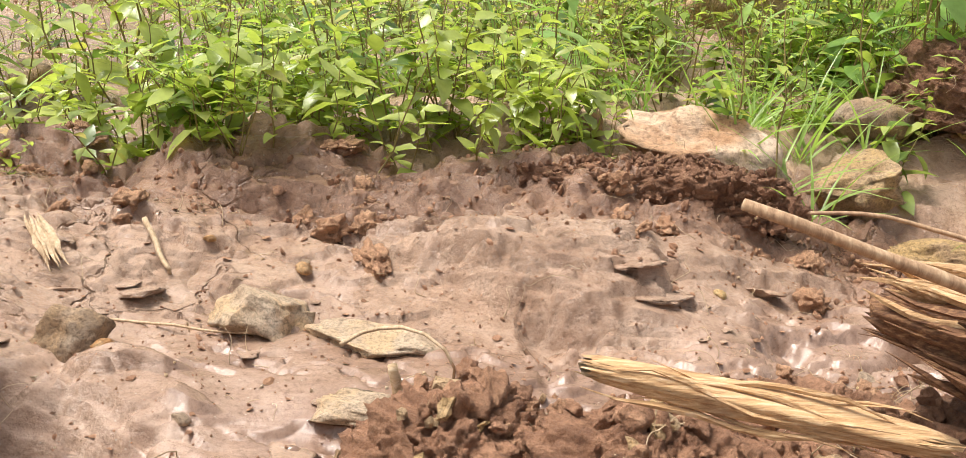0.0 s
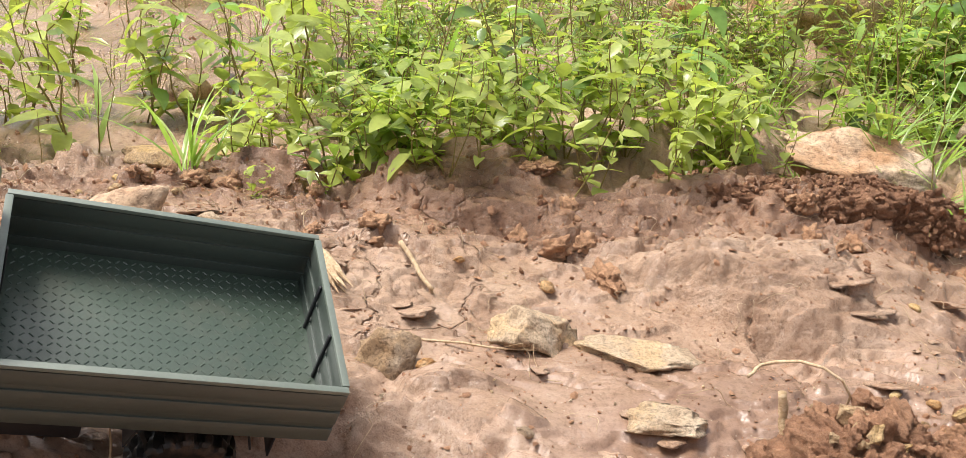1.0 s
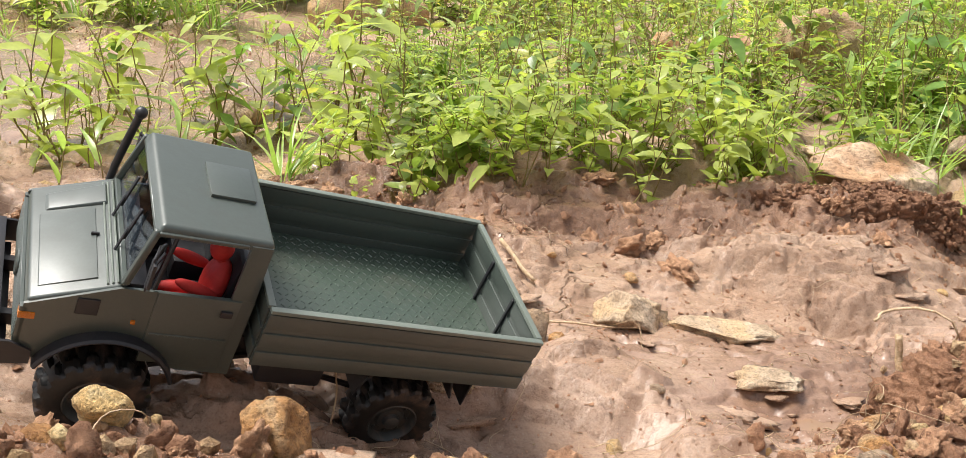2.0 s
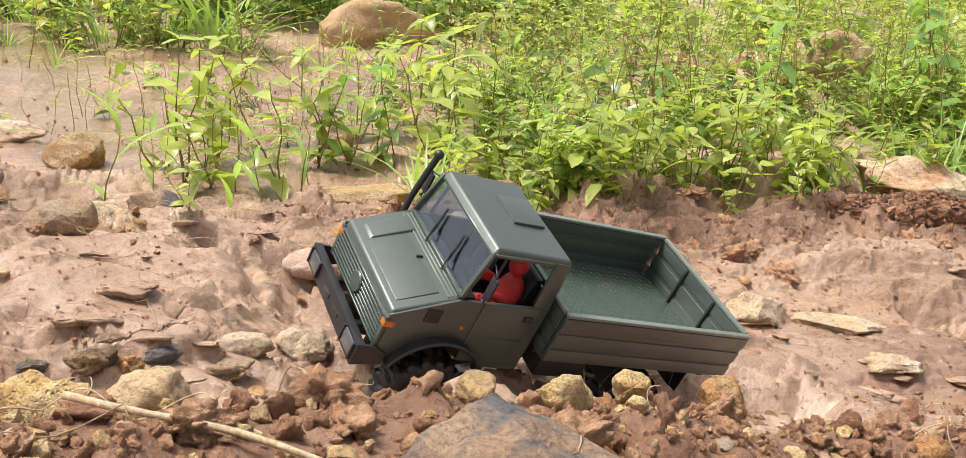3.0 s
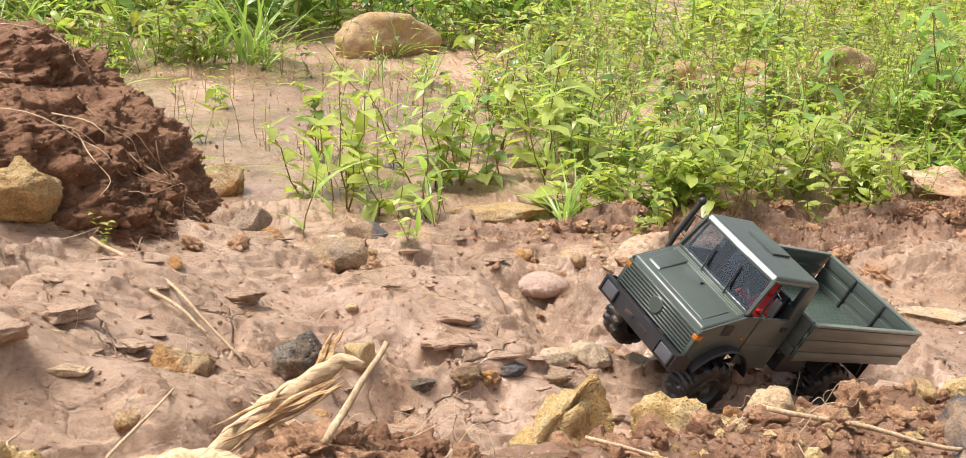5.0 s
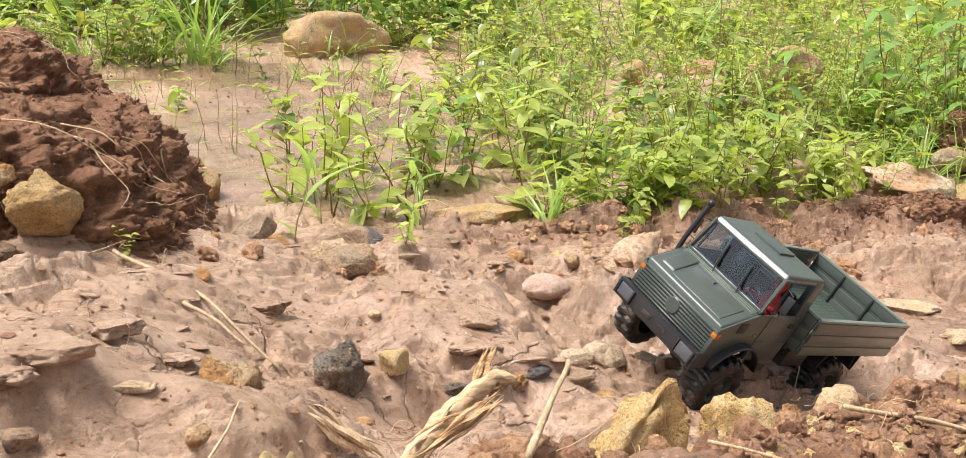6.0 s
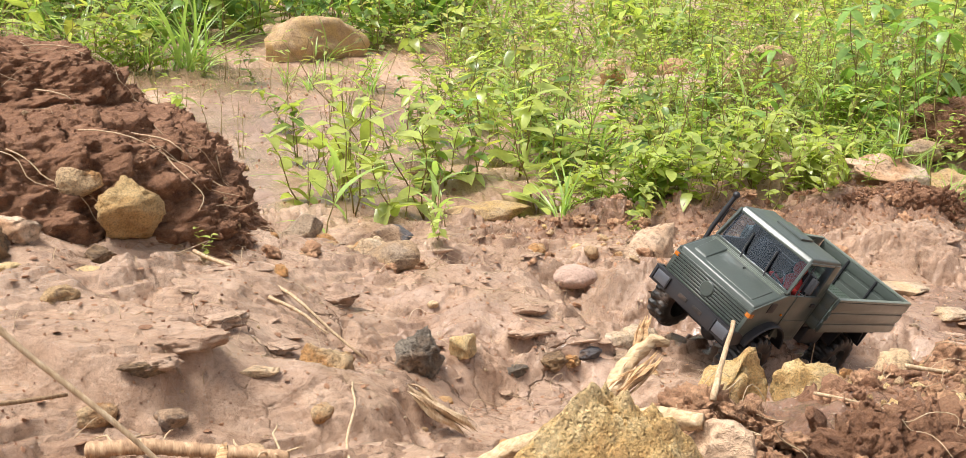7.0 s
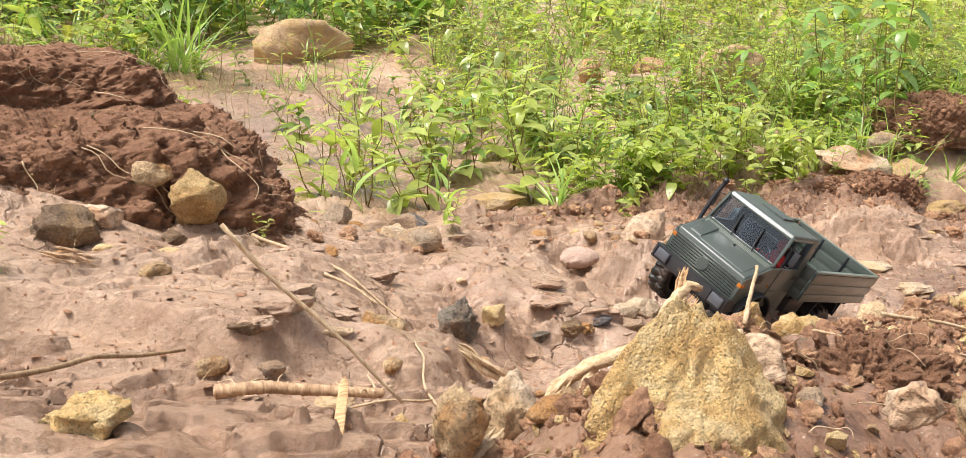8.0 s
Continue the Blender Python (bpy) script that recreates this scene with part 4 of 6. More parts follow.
stick("branch", gp(-1.285, 0.66, 0.012), gp(-1.142, 0.50, 0.006), 0.0024, 0.0013, STRAW, "long pale dry branch lying on the mud", 1, 0.06)
stick("stick", gp(-1.225, 0.56, 0.004), gp(-1.175, 0.515, 0.004), 0.0022, 0.0012, STRAW, "short pale stick lying on the mud", 2)
stick("stick", gp(-1.03, 0.615, 0.004), gp(-0.955, 0.645, 0.006), 0.0018, 0.001, STRAW, "thin straight straw on the mud", 3)
stick("twig", (-1.452, -0.032, 0.492), (-1.366, -0.054, 0.395), 0.0013, 0.0009, STRAW, "thin dry twig leaning over the bank's end", 4, 0.0, 0.03)
def knobbly_root(name, a, b, r, label, seed):
    """A jointed piece of root with rings and side stubs."""
    e = new(name)
    e.location = a
    tagged(e, label, "root")
    n = 110
    pts = [p - Vector(a) for p in wavy(a, b, seed, 0.02, 0.05, n)]
    rad = [r * (1 - 0.3 * i / n) * (1 + 0.10 * max(0.0, math.cos(i * 0.55 + noise.noise((i * 0.06, seed, 3)))) ** 6 + 0.14 * noise.noise((i * 0.16, seed, 0))) * (0.6 if i in (0, n) else 1) for i in range(n + 1)]
    vs, fs = tube(pts, rad, 14, seed, 0.22)
    new("root_body", mesh_from("root_body", vs, fs, ROOTB)).parent = e
    rng = random.Random(seed)
    for k in range(9):
        p = pts[rng.randrange(4, n)]
        q = p + Vector((rng.gauss(0, 0.012), rng.gauss(0, 0.012), rng.uniform(-0.004, 0.008)))
        vs, fs = tube(wavy(p, q, seed + k, 0.1, 0.2, 5), [0.0012, 0.0011, 0.0009, 0.0008, 0.0006, 0.0004], 5, k)
        new("rootlet", mesh_from("rootlet", vs, fs, STRAW)).parent = e
    return e


knobbly_root("root_piece", gp(-1.408, 0.250, 0.006), gp(-1.286, 0.190, 0.006), 0.0056, "thick brown jointed piece of root lying on the mud", 5)
stick("twig", gp(-1.570, 0.218, 0.012), gp(-1.418, 0.327, 0.012), 0.0026, 0.0015, BARK, "thin dark twig lying on the mud", 6)
stick("stick", (-1.137, -0.048, 0.408), (-1.110, -0.023, 0.436), 0.0017, 0.0011, STRAW, "pale broken stick standing in the soil", 7, 0.0, 0.08)
stick("straw", gp(-1.375, 0.16, 0.004), gp(-1.255, 0.165, 0.006), 0.0011, 0.0009, STRAW, "dry straw on the mud", 8)

stick("strip_of_wood", (0.074, 0.395, 0.332), (0.30, 0.37, 0.265), 0.0024, 0.0036, ROOTB, "long brown split strip of wood jutting from the debris", 10, 0.0, 0.01)
stick("straw", (0.145, 0.515, 0.298), (0.28, 0.47, 0.268), 0.0010, 0.0014, ROOTB, "thin brown straw jutting from the debris heap", 11, 0.08)
stick("twig", gp(-0.335, 0.80, 0.004), gp(-0.20, 0.79, 0.005), 0.0014, 0.001, STRAW, "thin pale twig across the track", 12)
stick("root", gp(-0.60, 0.80, 0.004), gp(-0.47, 0.83, 0.006), 0.0013, 0.0008, STRAW, "curved pale root arching over the wedge rock", 13, 0.25, 0.1)
stick("stick", gp(-0.335, 0.93, 0.008), gp(-0.30, 0.885, 0.006), 0.0028, 0.0022, STRAW, "short pale split stick on the mud", 14)
stick("root", (-0.062, 0.525, 0.150), (-0.070, 0.53, 0.197), 0.0042, 0.0028, ROOTW, "stubby broken root end in the bank", 15, 0.0, 0.1)
stick("root", (-0.098, 0.52, 0.212), (-0.03, 0.515, 0.165), 0.0013, 0.0008, STRAW, "thin curling root over the bank", 16, 0.3, 0.3)
stick("stick", gp(-1.255, 0.145, 0.004), gp(-1.20, 0.34, 0.004), 0.0012, 0.0009, STRAW, "thin straw on the mud", 17)
stick("straw", gp(-0.86, 0.09, 0.012), gp(-0.66, 0.055, 0.014), 0.0016, 0.0012, STRAW, "long straw lying across the slab", 18)
stick("stick", gp(-1.0, 0.03, 0.01), gp(-0.80, -0.02, 0.014), 0.0011, 0.0008, STRAW, "thin straw lying on the bank", 19)
stick("twig", gp(-0.515, 0.545, 0.0), (-0.51, 0.55, 0.165), 0.0009, 0.0005, STRAW, "thin straw standing in the mud", 20)


def root_strands(count, spread, name, label, seed, lengths=(0.015, 0.06), lift=0.012):
    rng = random.Random(seed)
    vs, fs = [], []
    for k in range(count):
        x, y, *lift_z = spread(rng)
        a = rng.uniform(0, 2 * math.pi)
        ln = rng.uniform(*lengths)
        x2, y2 = x + math.cos(a) * ln, y + math.sin(a) * ln
        p0, p1 = Vector(gp(x, y, 0.001)), Vector(gp(x2, y2, rng.uniform(0.0, lift)))
        if lift_z:
            p0 = Vector((x, y, lift_z[0]))
            p1 = p0 + Vector((math.cos(a) * ln, math.sin(a) * ln * 0.6 - 0.012, rng.uniform(-0.7, 0.25) * ln))
        pts = wavy(p0, p1, seed + k * 1.37, rng.uniform(0, 0.25), 0.42, 16)
        v, f = tube(pts, [0.00048 * (1 - 0.6 * i / 16) for i in range(17)], 3, k)
        fs += [tuple(q + len(vs) for q in poly) for poly in f]
        vs += v
    return tagged(new(name, mesh_from(name, vs, fs, STRAW)), label, "dry roots", kind="stuff")


root_strands(90, on_bank, "dry_root_strands", "thin pale dry roots sticking out of the bank", 3, (0.02, 0.07), 0.03)
root_strands(380, on_track, "dry_root_strands", "thin pale dry roots strewn over the mud", 4)
root_strands(90, lambda r: (r.uniform(-1.3, -0.5), r.uniform(0.72, 1.0)), "dry_root_strands", "dry roots tangled on the low ridge", 5, (0.03, 0.09), 0.03)
BANK_TOPS = [tuple(h.matrix_world @ v.co) for h in HEAPS[:2] for v in h.data.vertices]
HEAP_TOPS = [tuple(h.matrix_world @ v.co) for h in HEAPS[2:] + EAST for v in h.data.vertices]
root_strands(130, lambda r: BANK_TOPS[r.randrange(len(BANK_TOPS))], "dry_root_strands", "dry roots hanging from the soil bank", 6, (0.03, 0.10), 0.05)
root_strands(150, lambda r: HEAP_TOPS[r.randrange(len(HEAP_TOPS))], "dry_root_strands", "dry roots sticking out of the soil heaps", 7, (0.02, 0.07), 0.03)


def bank_parts(ob, n, rings, count, clods, seed):
    """Roots that hang down the broken face of a bank, and clods stuck in it."""
    rng = random.Random(seed)
    vs = ob.data.vertices
    for k in range(count):
        i, j = rng.randrange(n // 2, n), rng.randrange(int(rings * 0.35), int(rings * 0.75))
        pts, drift = [], rng.uniform(-0.7, 0.7)
        for q in range(rng.randrange(9, 22)):
            v = vs[max(0, j - 3 * q) * n + int(i + drift * q * 2 + 2 * math.sin(q * 0.9 + k)) % n]
            pts.append(v.co + v.normal * (0.003 + 0.006 * abs(math.sin(q * 0.5 + k))))
        for _ in range(3):
            pts = [pts[0]] + [(pts[q - 1] + pts[q] * 2 + pts[q + 1]) / 4 for q in range(1, len(pts) - 1)] + [pts[-1]]
        fat = rng.uniform(0.0006, 0.0013)
        tv, tf = tube(pts, [fat * (1 - 0.6 * q / len(pts)) for q in range(len(pts))], 5, k, 0.2)
        root = new("root", mesh_from("root", tv, tf, STRAW if k % 3 else ROOTB))
        root.parent = ob
    for k in range(clods):
        v = vs[rng.randrange(4, int(rings * 0.8)) * n + rng.randrange(n // 2, n)]
        lump = new("clod", CLODS_DARK[k % 4])
        sc = rng.uniform(0.014, 0.034)
        lump.parent = ob
        lump.matrix_basis = pose(*v.co, rng.uniform(0, 360), rng.uniform(0, 360), rng.uniform(0, 360)) @ Matrix.Diagonal((sc, sc, sc * 0.8, 1))


CLODS_DARK = [stone_mesh("clod", (1, 0.85, 0.7), 340 + k, SOIL_DARK, 12, 0.45, 3, 0.22) for k in range(4)]
bank_parts(HEAPS[0], 520, 130, 26, 34, 3)
bank_parts(HEAPS[1], 520, 130, 12, 14, 4)
UPPER = [tuple(HEAPS[1].matrix_world @ v.co) for v in HEAPS[1].data.vertices[int(520 * 130 * 0.5):]]
root_strands(260, lambda r: UPPER[r.randrange(len(UPPER))], "dry_straw", "dry straw tangled on top of the soil bank", 8, (0.03, 0.12), 0.05)


def splinters(thing, name, a, b, count, width, thick, seed, material, fray=0.25, girth=(0.07, 0.17)):
    """Split wood: long wedge-shaped strips side by side, each with its own ends."""
    rng = random.Random(seed)
    a, b = Vector(a), Vector(b)
    t = (b - a).normalized()
    side = t.cross(Vector((0, 0, 1))).normalized()
    upv = side.cross(t)
    ln = (b - a).length
    for k in range(count):
        o = side * rng.uniform(-0.5, 0.5) * width + upv * rng.uniform(-0.5, 0.5) * thick
        s0, s1 = rng.uniform(-0.03, fray), 1 - rng.uniform(-0.06, fray)
        r = rng.uniform(*girth) * width
        fan = 1.0 + rng.uniform(-0.2, 0.5)
        pts, rad = [], []
        for i in range(9):
            s = s0 + (s1 - s0) * i / 8
            pts.append(a + t * ln * s + o * (0.8 + (fan - 0.8) * s) + upv * min(0.012, 0.07 * ln) * noise.noise((k * 3.1, s * 3, seed)) + side * min(0.01, 0.05 * ln) * noise.noise((k * 2.3, s * 3, seed + 4)) - thing.location)
            rad.append(r * (0.12 + min(1, i * 0.45, (8 - i) * 0.35)))
        vs, fs = tube(pts, rad, 6, k + seed, 0.9)
        ob = new(name, mesh_from(name, vs, fs, material, True))
        ob.parent = thing


def wood_core(thing, a, b, width, thick, seed, material):
    """The solid heart of a split piece: ridged along the grain, with jagged ends."""
    a, b = Vector(a), Vector(b)
    t = (b - a).normalized()
    side = t.cross(Vector((0, 0, 1))).normalized()
    upv = side.cross(t)
    ln, sides, rows = (b - a).length, 40, 24
    vs, fs = [], []
    for i in range(rows + 1):
        for k in range(sides):
            ang = 2 * math.pi * k / sides
            s = i / rows
            jag = 0.10 * noise.noise((k * 0.9, seed, 2.0)) + 0.05 * noise.noise((k * 2.7, seed, 5.0))
            s = s + (jag if i > rows / 2 else -jag) * abs(2 * s - 1) ** 2
            r = 1 + 0.28 * noise.noise((math.cos(ang) * 1.6, math.sin(ang) * 1.6, s * 1.5 + seed)) + 0.22 * noise.noise((k * 0.83, s * 1.2, seed + 3.0))
            r *= 0.55 if i in (0, rows) else 1 - 0.25 * abs(2 * s - 1) ** 3
            vs.append(a + t * ln * s + (side * math.cos(ang) * width + upv * math.sin(ang) * thick) * 0.5 * r - thing.location)
    for i in range(rows):
        for k in range(sides):
            j, q = i * sides + k, i * sides + (k + 1) % sides
            fs.append((j, q, q + sides, j + sides))
    fs.append(tuple(range(sides - 1, -1, -1)))
    fs.append(tuple(range(rows * sides, (rows + 1) * sides)))
    new("heartwood", mesh_from("heartwood", [tuple(v) for v in vs], fs, material)).parent = thing


def split_log(name, a, b, count, width, thick, seed, label, material=SPLIT, fray=0.25, girth=(0.07, 0.17), core=0.0):
    e = new(name)
    e.location = a
    tagged(e, label, "split wood")
    if core:
        wood_core(e, a, b, width * core, thick * core, seed, material)
    splinters(e, "splinter", a, b, count, width, thick, seed, material, fray, girth)
    return e


split_log("split_log", (0.020, 0.394, 0.261), (0.158, 0.370, 0.244), 15, 0.018, 0.012, 1, "pale split piece of wood with frayed fibres on the bank", SPLIT, 0.3, (0.03, 0.07), 1.0)
stump = split_log("splintered_stump", (0.180, 0.50, 0.252), (0.30, 0.44, 0.225), 46, 0.050, 0.050, 2, "frayed splintered end of a brown broken stump", STUMPW, 0.3, (0.025, 0.07), 0.45)
splinters(stump, "splinter", (0.166, 0.50, 0.272), (0.30, 0.45, 0.250), 16, 0.03, 0.02, 12, SPLIT, 0.4, (0.05, 0.13))
split_log("wood_flake", gp(-0.43, 0.905, 0.01), gp(-0.385, 0.845, 0.008), 7, 0.016, 0.006, 3, "flat flake of pale dry wood on the mud", STRAW, 0.1)
split_log("dry_husk", gp(-1.145, 0.365, 0.008), gp(-1.085, 0.345, 0.008), 9, 0.02, 0.012, 4, "dry yellow husk of torn fibres on the mud", STRAW, 0.2)


def driftwood():
    e = new("driftwood")
    e.location = (-1.17, 0.0, 0.38)
    tagged(e, "gnarled pale weathered root with a splintered top", "driftwood")
    paths = (
        ("limb", [(-1.110, 0.030, 0.404), (-1.120, 0.032, 0.407), (-1.135, 0.026, 0.400), (-1.150, 0.015, 0.396), (-1.165, 0.0, 0.392), (-1.180, -0.012, 0.384), (-1.190, -0.018, 0.372)], [0.0022, 0.0034, 0.0042, 0.0046, 0.0042, 0.0036, 0.0028]),
        ("limb", [(-1.165, -0.078, 0.415), (-1.179, -0.060, 0.412), (-1.200, -0.036, 0.398), (-1.222, -0.012, 0.380), (-1.240, 0.002, 0.362), (-1.252, 0.002, 0.340)], [0.0034, 0.0042, 0.0044, 0.0044, 0.004, 0.0026]),
        ("root", [(-1.222, -0.010, 0.376), (-1.236, -0.02, 0.36), (-1.246, -0.035, 0.345)], [0.004, 0.003, 0.0015]),
    )
    for k, (nm, pts, rad) in enumerate(paths):
        fine_p, fine_r = [], []
        for i in range(len(pts) - 1):
            for q in range(5):
                s = q / 5
                fine_p.append(Vector(pts[i]).lerp(Vector(pts[i + 1]), s) - e.location)
                fine_r.append(rad[i] + (rad[i + 1] - rad[i]) * s)
        vs, fs = tube(fine_p, fine_r, 18, k + 2, 0.55)
        ob = new(nm, mesh_from(nm, vs, fs, ROOTW))
        ob.parent = e
    splinters(e, "splinter", (-1.133, 0.027, 0.398), (-1.120, 0.036, 0.419), 5, 0.009, 0.006, 7, SPLIT, 0.35)
    splinters(e, "splinter", (-1.228, -0.006, 0.376), (-1.258, 0.004, 0.335), 8, 0.010, 0.008, 8, ROOTW, 0.4)
    splinters(e, "splinter", (-1.138, 0.022, 0.402), (-1.180, -0.014, 0.388), 7, 0.011, 0.008, 9, ROOTW, 0.25)
    splinters(e, "splinter", (-1.112, 0.024, 0.404), (-1.172, -0.012, 0.394), 7, 0.010, 0.008, 10, SPLIT, 0.25, (0.06, 0.12))


driftwood()
split_log("dry_grass_clump", (-1.29, -0.03, 0.36), (-1.375, -0.10, 0.335), 12, 0.025, 0.02, 9, "torn clump of dry fibres at the bank's end", STRAW, 0.3)
split_log("dry_root_clump", gp(-1.528, 0.505, 0.006), gp(-1.470, 0.495, 0.010), 14, 0.022, 0.014, 13, "torn clump of dry brown roots on the mud", ROOTB, 0.35, (0.03, 0.09))
split_log("split_reed", (-1.361, 0.075, 0.300), (-1.335, 0.141, 0.324), 2, 0.007, 0.002, 14, "short flat split reed lying slantwise on the mud", SPLIT, 0.1, (0.05, 0.1), 1.0)


# ---------- the model truck ----------
def rounded(bm, x0, x1, y0, y1, z0, z1, r=0.0015, seg=2):
    """A box with rounded edges, added to bm."""
    got = bmesh.ops.create_cube(bm, size=1.0)["verts"]
    for v in got:
        v.co = Vector(((x0 + x1) / 2 + v.co.x * (x1 - x0), (y0 + y1) / 2 + v.co.y * (y1 - y0), (z0 + z1) / 2 + v.co.z * (z1 - z0)))
    if r:
        edges = list({e for v in got for e in v.link_edges})
        bmesh.ops.bevel(bm, geom=edges, offset=min(r, 0.45 * min(abs(x1 - x0), abs(y1 - y0), abs(z1 - z0))), segments=seg, profile=0.6, affect="EDGES")
    return bm


def hexa(bm, low, high, r=0.0015, seg=2):
    """A solid between two quads (each four points in the same order), with rounded edges."""
    vs = [bm.verts.new(p) for p in (*low, *high)]
    faces = [(3, 2, 1, 0), (4, 5, 6, 7), (0, 1, 5, 4), (1, 2, 6, 5), (2, 3, 7, 6), (3, 0, 4, 7)]
    fs = [bm.faces.new([vs[i] for i in f]) for f in faces]
    bmesh.ops.recalc_face_normals(bm, faces=fs)
    if r:
        bmesh.ops.bevel(bm, geom=list({e for v in vs for e in v.link_edges}), offset=r, segments=seg, profile=0.6, affect="EDGES")
    return bm


def bar(bm, a, b, w, h, r=0.0006):
    """A square bar from a to b."""
    a, b = Vector(a), Vector(b)
    t = (b - a).normalized()
    s = t.cross(Vector((0, 0, 1)))
    s = s.normalized() if s.length > 1e-3 else Vector((0, 1, 0))
    u = s.cross(t)
    q = [(-w / 2, -h / 2), (w / 2, -h / 2), (w / 2, h / 2), (-w / 2, h / 2)]
    return hexa(bm, [a + s * i + u * j for i, j in q], [b + s * i + u * j for i, j in q], r, 1)


def lathe(bm, profile, segs=40, axis_y=0.0):
    """Turns (radius, y) points round the y axis."""
    rings = [[bm.verts.new((r * math.cos(2 * math.pi * k / segs), y + axis_y, r * math.sin(2 * math.pi * k / segs))) for k in range(segs)] for r, y in profile]
    fs = []
    for a, b in zip(rings, rings[1:]):
        for k in range(segs):
            fs.append(bm.faces.new((a[k], a[(k + 1) % segs], b[(k + 1) % segs], b[k])))
    bmesh.ops.recalc_face_normals(bm, faces=fs)
    return bm


def part(name, bm, material, parent, label="", flat=False):
    me = bpy.data.meshes.new(name)
    bm.to_mesh(me)
    bm.free()
    me.materials.append(material)
    ang = not flat
    me.polygons.foreach_set("use_smooth", [ang] * len(me.polygons))
    if ang:
        me.set_sharp_from_angle(angle=radians(38))
    ob = new(name, me)
    ob.parent = parent
    if label:
        tagged(ob, label)
    return ob


PAINT = paint_material("olive_green_paint", (0.046, 0.060, 0.050), 0.45, 0.04, 0.7)
PAINT_WORN = paint_material("worn_olive_paint_edge", (0.15, 0.175, 0.145), 0.4, 0.1, 0.5)
PAINT_BED = paint_material("olive_green_bed_paint", (0.046, 0.070, 0.050), 0.40, 0.12, 0.5)
BLACK = paint_material("black_plastic", (0.012, 0.012, 0.015), 0.42, 0.08, 0.15)
RUBBER = paint_material("muddy_rubber", (0.012, 0.011, 0.010), 0.38, 0.55)
RIM = paint_material("grey_rim", (0.045, 0.048, 0.045), 0.4, 0.45)
AMBER = paint_material("amber_lens", (0.46, 0.14, 0.012), 0.15, 0.05)
LAMP = paint_material("clear_lamp_lens", (0.075, 0.08, 0.095), 0.10, 0.05, 1.0)
RED = paint_material("red_cloth", (0.55, 0.028, 0.022), 0.5, 0.05)
GLASS = glass_material()


def bm_box(*a):
    return rounded(bmesh.new(), *a)


def side_profile(bm, pts, y0, y1, r=0.001):
    """A sheet cut to the outline pts in x, z, from y0 to y1."""
    lo = [bm.verts.new((x, y0, z)) for x, z in pts]
    hi = [bm.verts.new((x, y1, z)) for x, z in pts]
    n = len(pts)
    fs = [bm.faces.new(lo[::-1]), bm.faces.new(hi)]
    fs += [bm.faces.new((lo[i], lo[(i + 1) % n], hi[(i + 1) % n], hi[i])) for i in range(n)]
    bmesh.ops.recalc_face_normals(bm, faces=fs)
    bmesh.ops.triangulate(bm, faces=fs[:2])
    return bm


def wheel(truck, x, y, z, outer):
    """Lugged tyre and dished rim; outer: +1 for the west face, -1 for the other side."""
    w, r = 0.030, 0.0365
    prof = [(0.0205, -w / 2 + 0.002), (0.025, -w / 2), (0.030, -w / 2 + 0.0005), (0.0325, -w / 2 + 0.0012), (0.0340, -w / 2 + 0.0035), (0.0345, -0.0088), (0.0347, -0.0055), (0.0347, -0.0018),
            (0.0347, 0.0018), (0.0347, 0.0055), (0.0345, 0.0088), (0.0340, w / 2 - 0.0035), (0.0325, w / 2 - 0.0012), (0.030, w / 2 - 0.0005), (0.025, w / 2), (0.0205, w / 2 - 0.002)]
    bm = bmesh.new()
    segs, lugs = 144, 18
    rings = []
    for q, (rad, off) in enumerate(prof):
        ring = []
        for k in range(segs):
            a = k / segs * lugs + (0.5 if off > 0 else 0.0) + abs(off) * 26
            proud = 0.0034 if (a % 1.0) < 0.55 and 3 <= q <= 12 else 0.0
            if q in (3, 12):
                proud *= 0.8
            if q in (7, 8):
                proud = 0.0024 if (a % 1.0) < 0.4 else 0.0
            rp = rad + proud
            ring.append(bm.verts.new((rp * math.cos(2 * math.pi * k / segs), off, rp * math.sin(2 * math.pi * k / segs))))
        rings.append(ring)
    for ra, rb in zip(rings, rings[1:]):
        for k in range(segs):
            bm.faces.new((ra[k], ra[(k + 1) % segs], rb[(k + 1) % segs], rb[k]))
    bmesh.ops.recalc_face_normals(bm, faces=bm.faces)
    tyre = part("tyre", bm, RUBBER, None, "chunky black tyre caked with mud")
    bm = bmesh.new()
    s = outer
    lathe(bm, [(0.0205, s * -0.012), (0.0212, s * 0.0125), (0.0195, s * 0.0135), (0.0180, s * 0.011), (0.0165, s * 0.006), (0.0120, s * 0.0055), (0.0105, s * 0.008), (0.0070, s * 0.0085), (0.0062, s * 0.0125), (0.0042, s * 0.0135), (0.0001, s * 0.0137)], 36)
    for k in range(8):
        a = 2 * math.pi * k / 8
        got = bmesh.ops.create_cube(bm, size=1.0)["verts"]
        m = Matrix.Translation((0.0142 * math.cos(a), s * 0.0062, 0.0142 * math.sin(a))) @ Matrix.Diagonal((0.002, 0.0022, 0.002, 1))
        for v in got:
            v.co = m @ v.co
    rim = part("rim", bm, RIM, None, "dark grey dished rim")
    hub = new("wheel")
    hub.parent = truck
    hub.location = (x, y, z)
    hub.rotation_euler = (0, radians(random.uniform(0, 60)), 0)
    tyre.parent = rim.parent = hub
    return hub


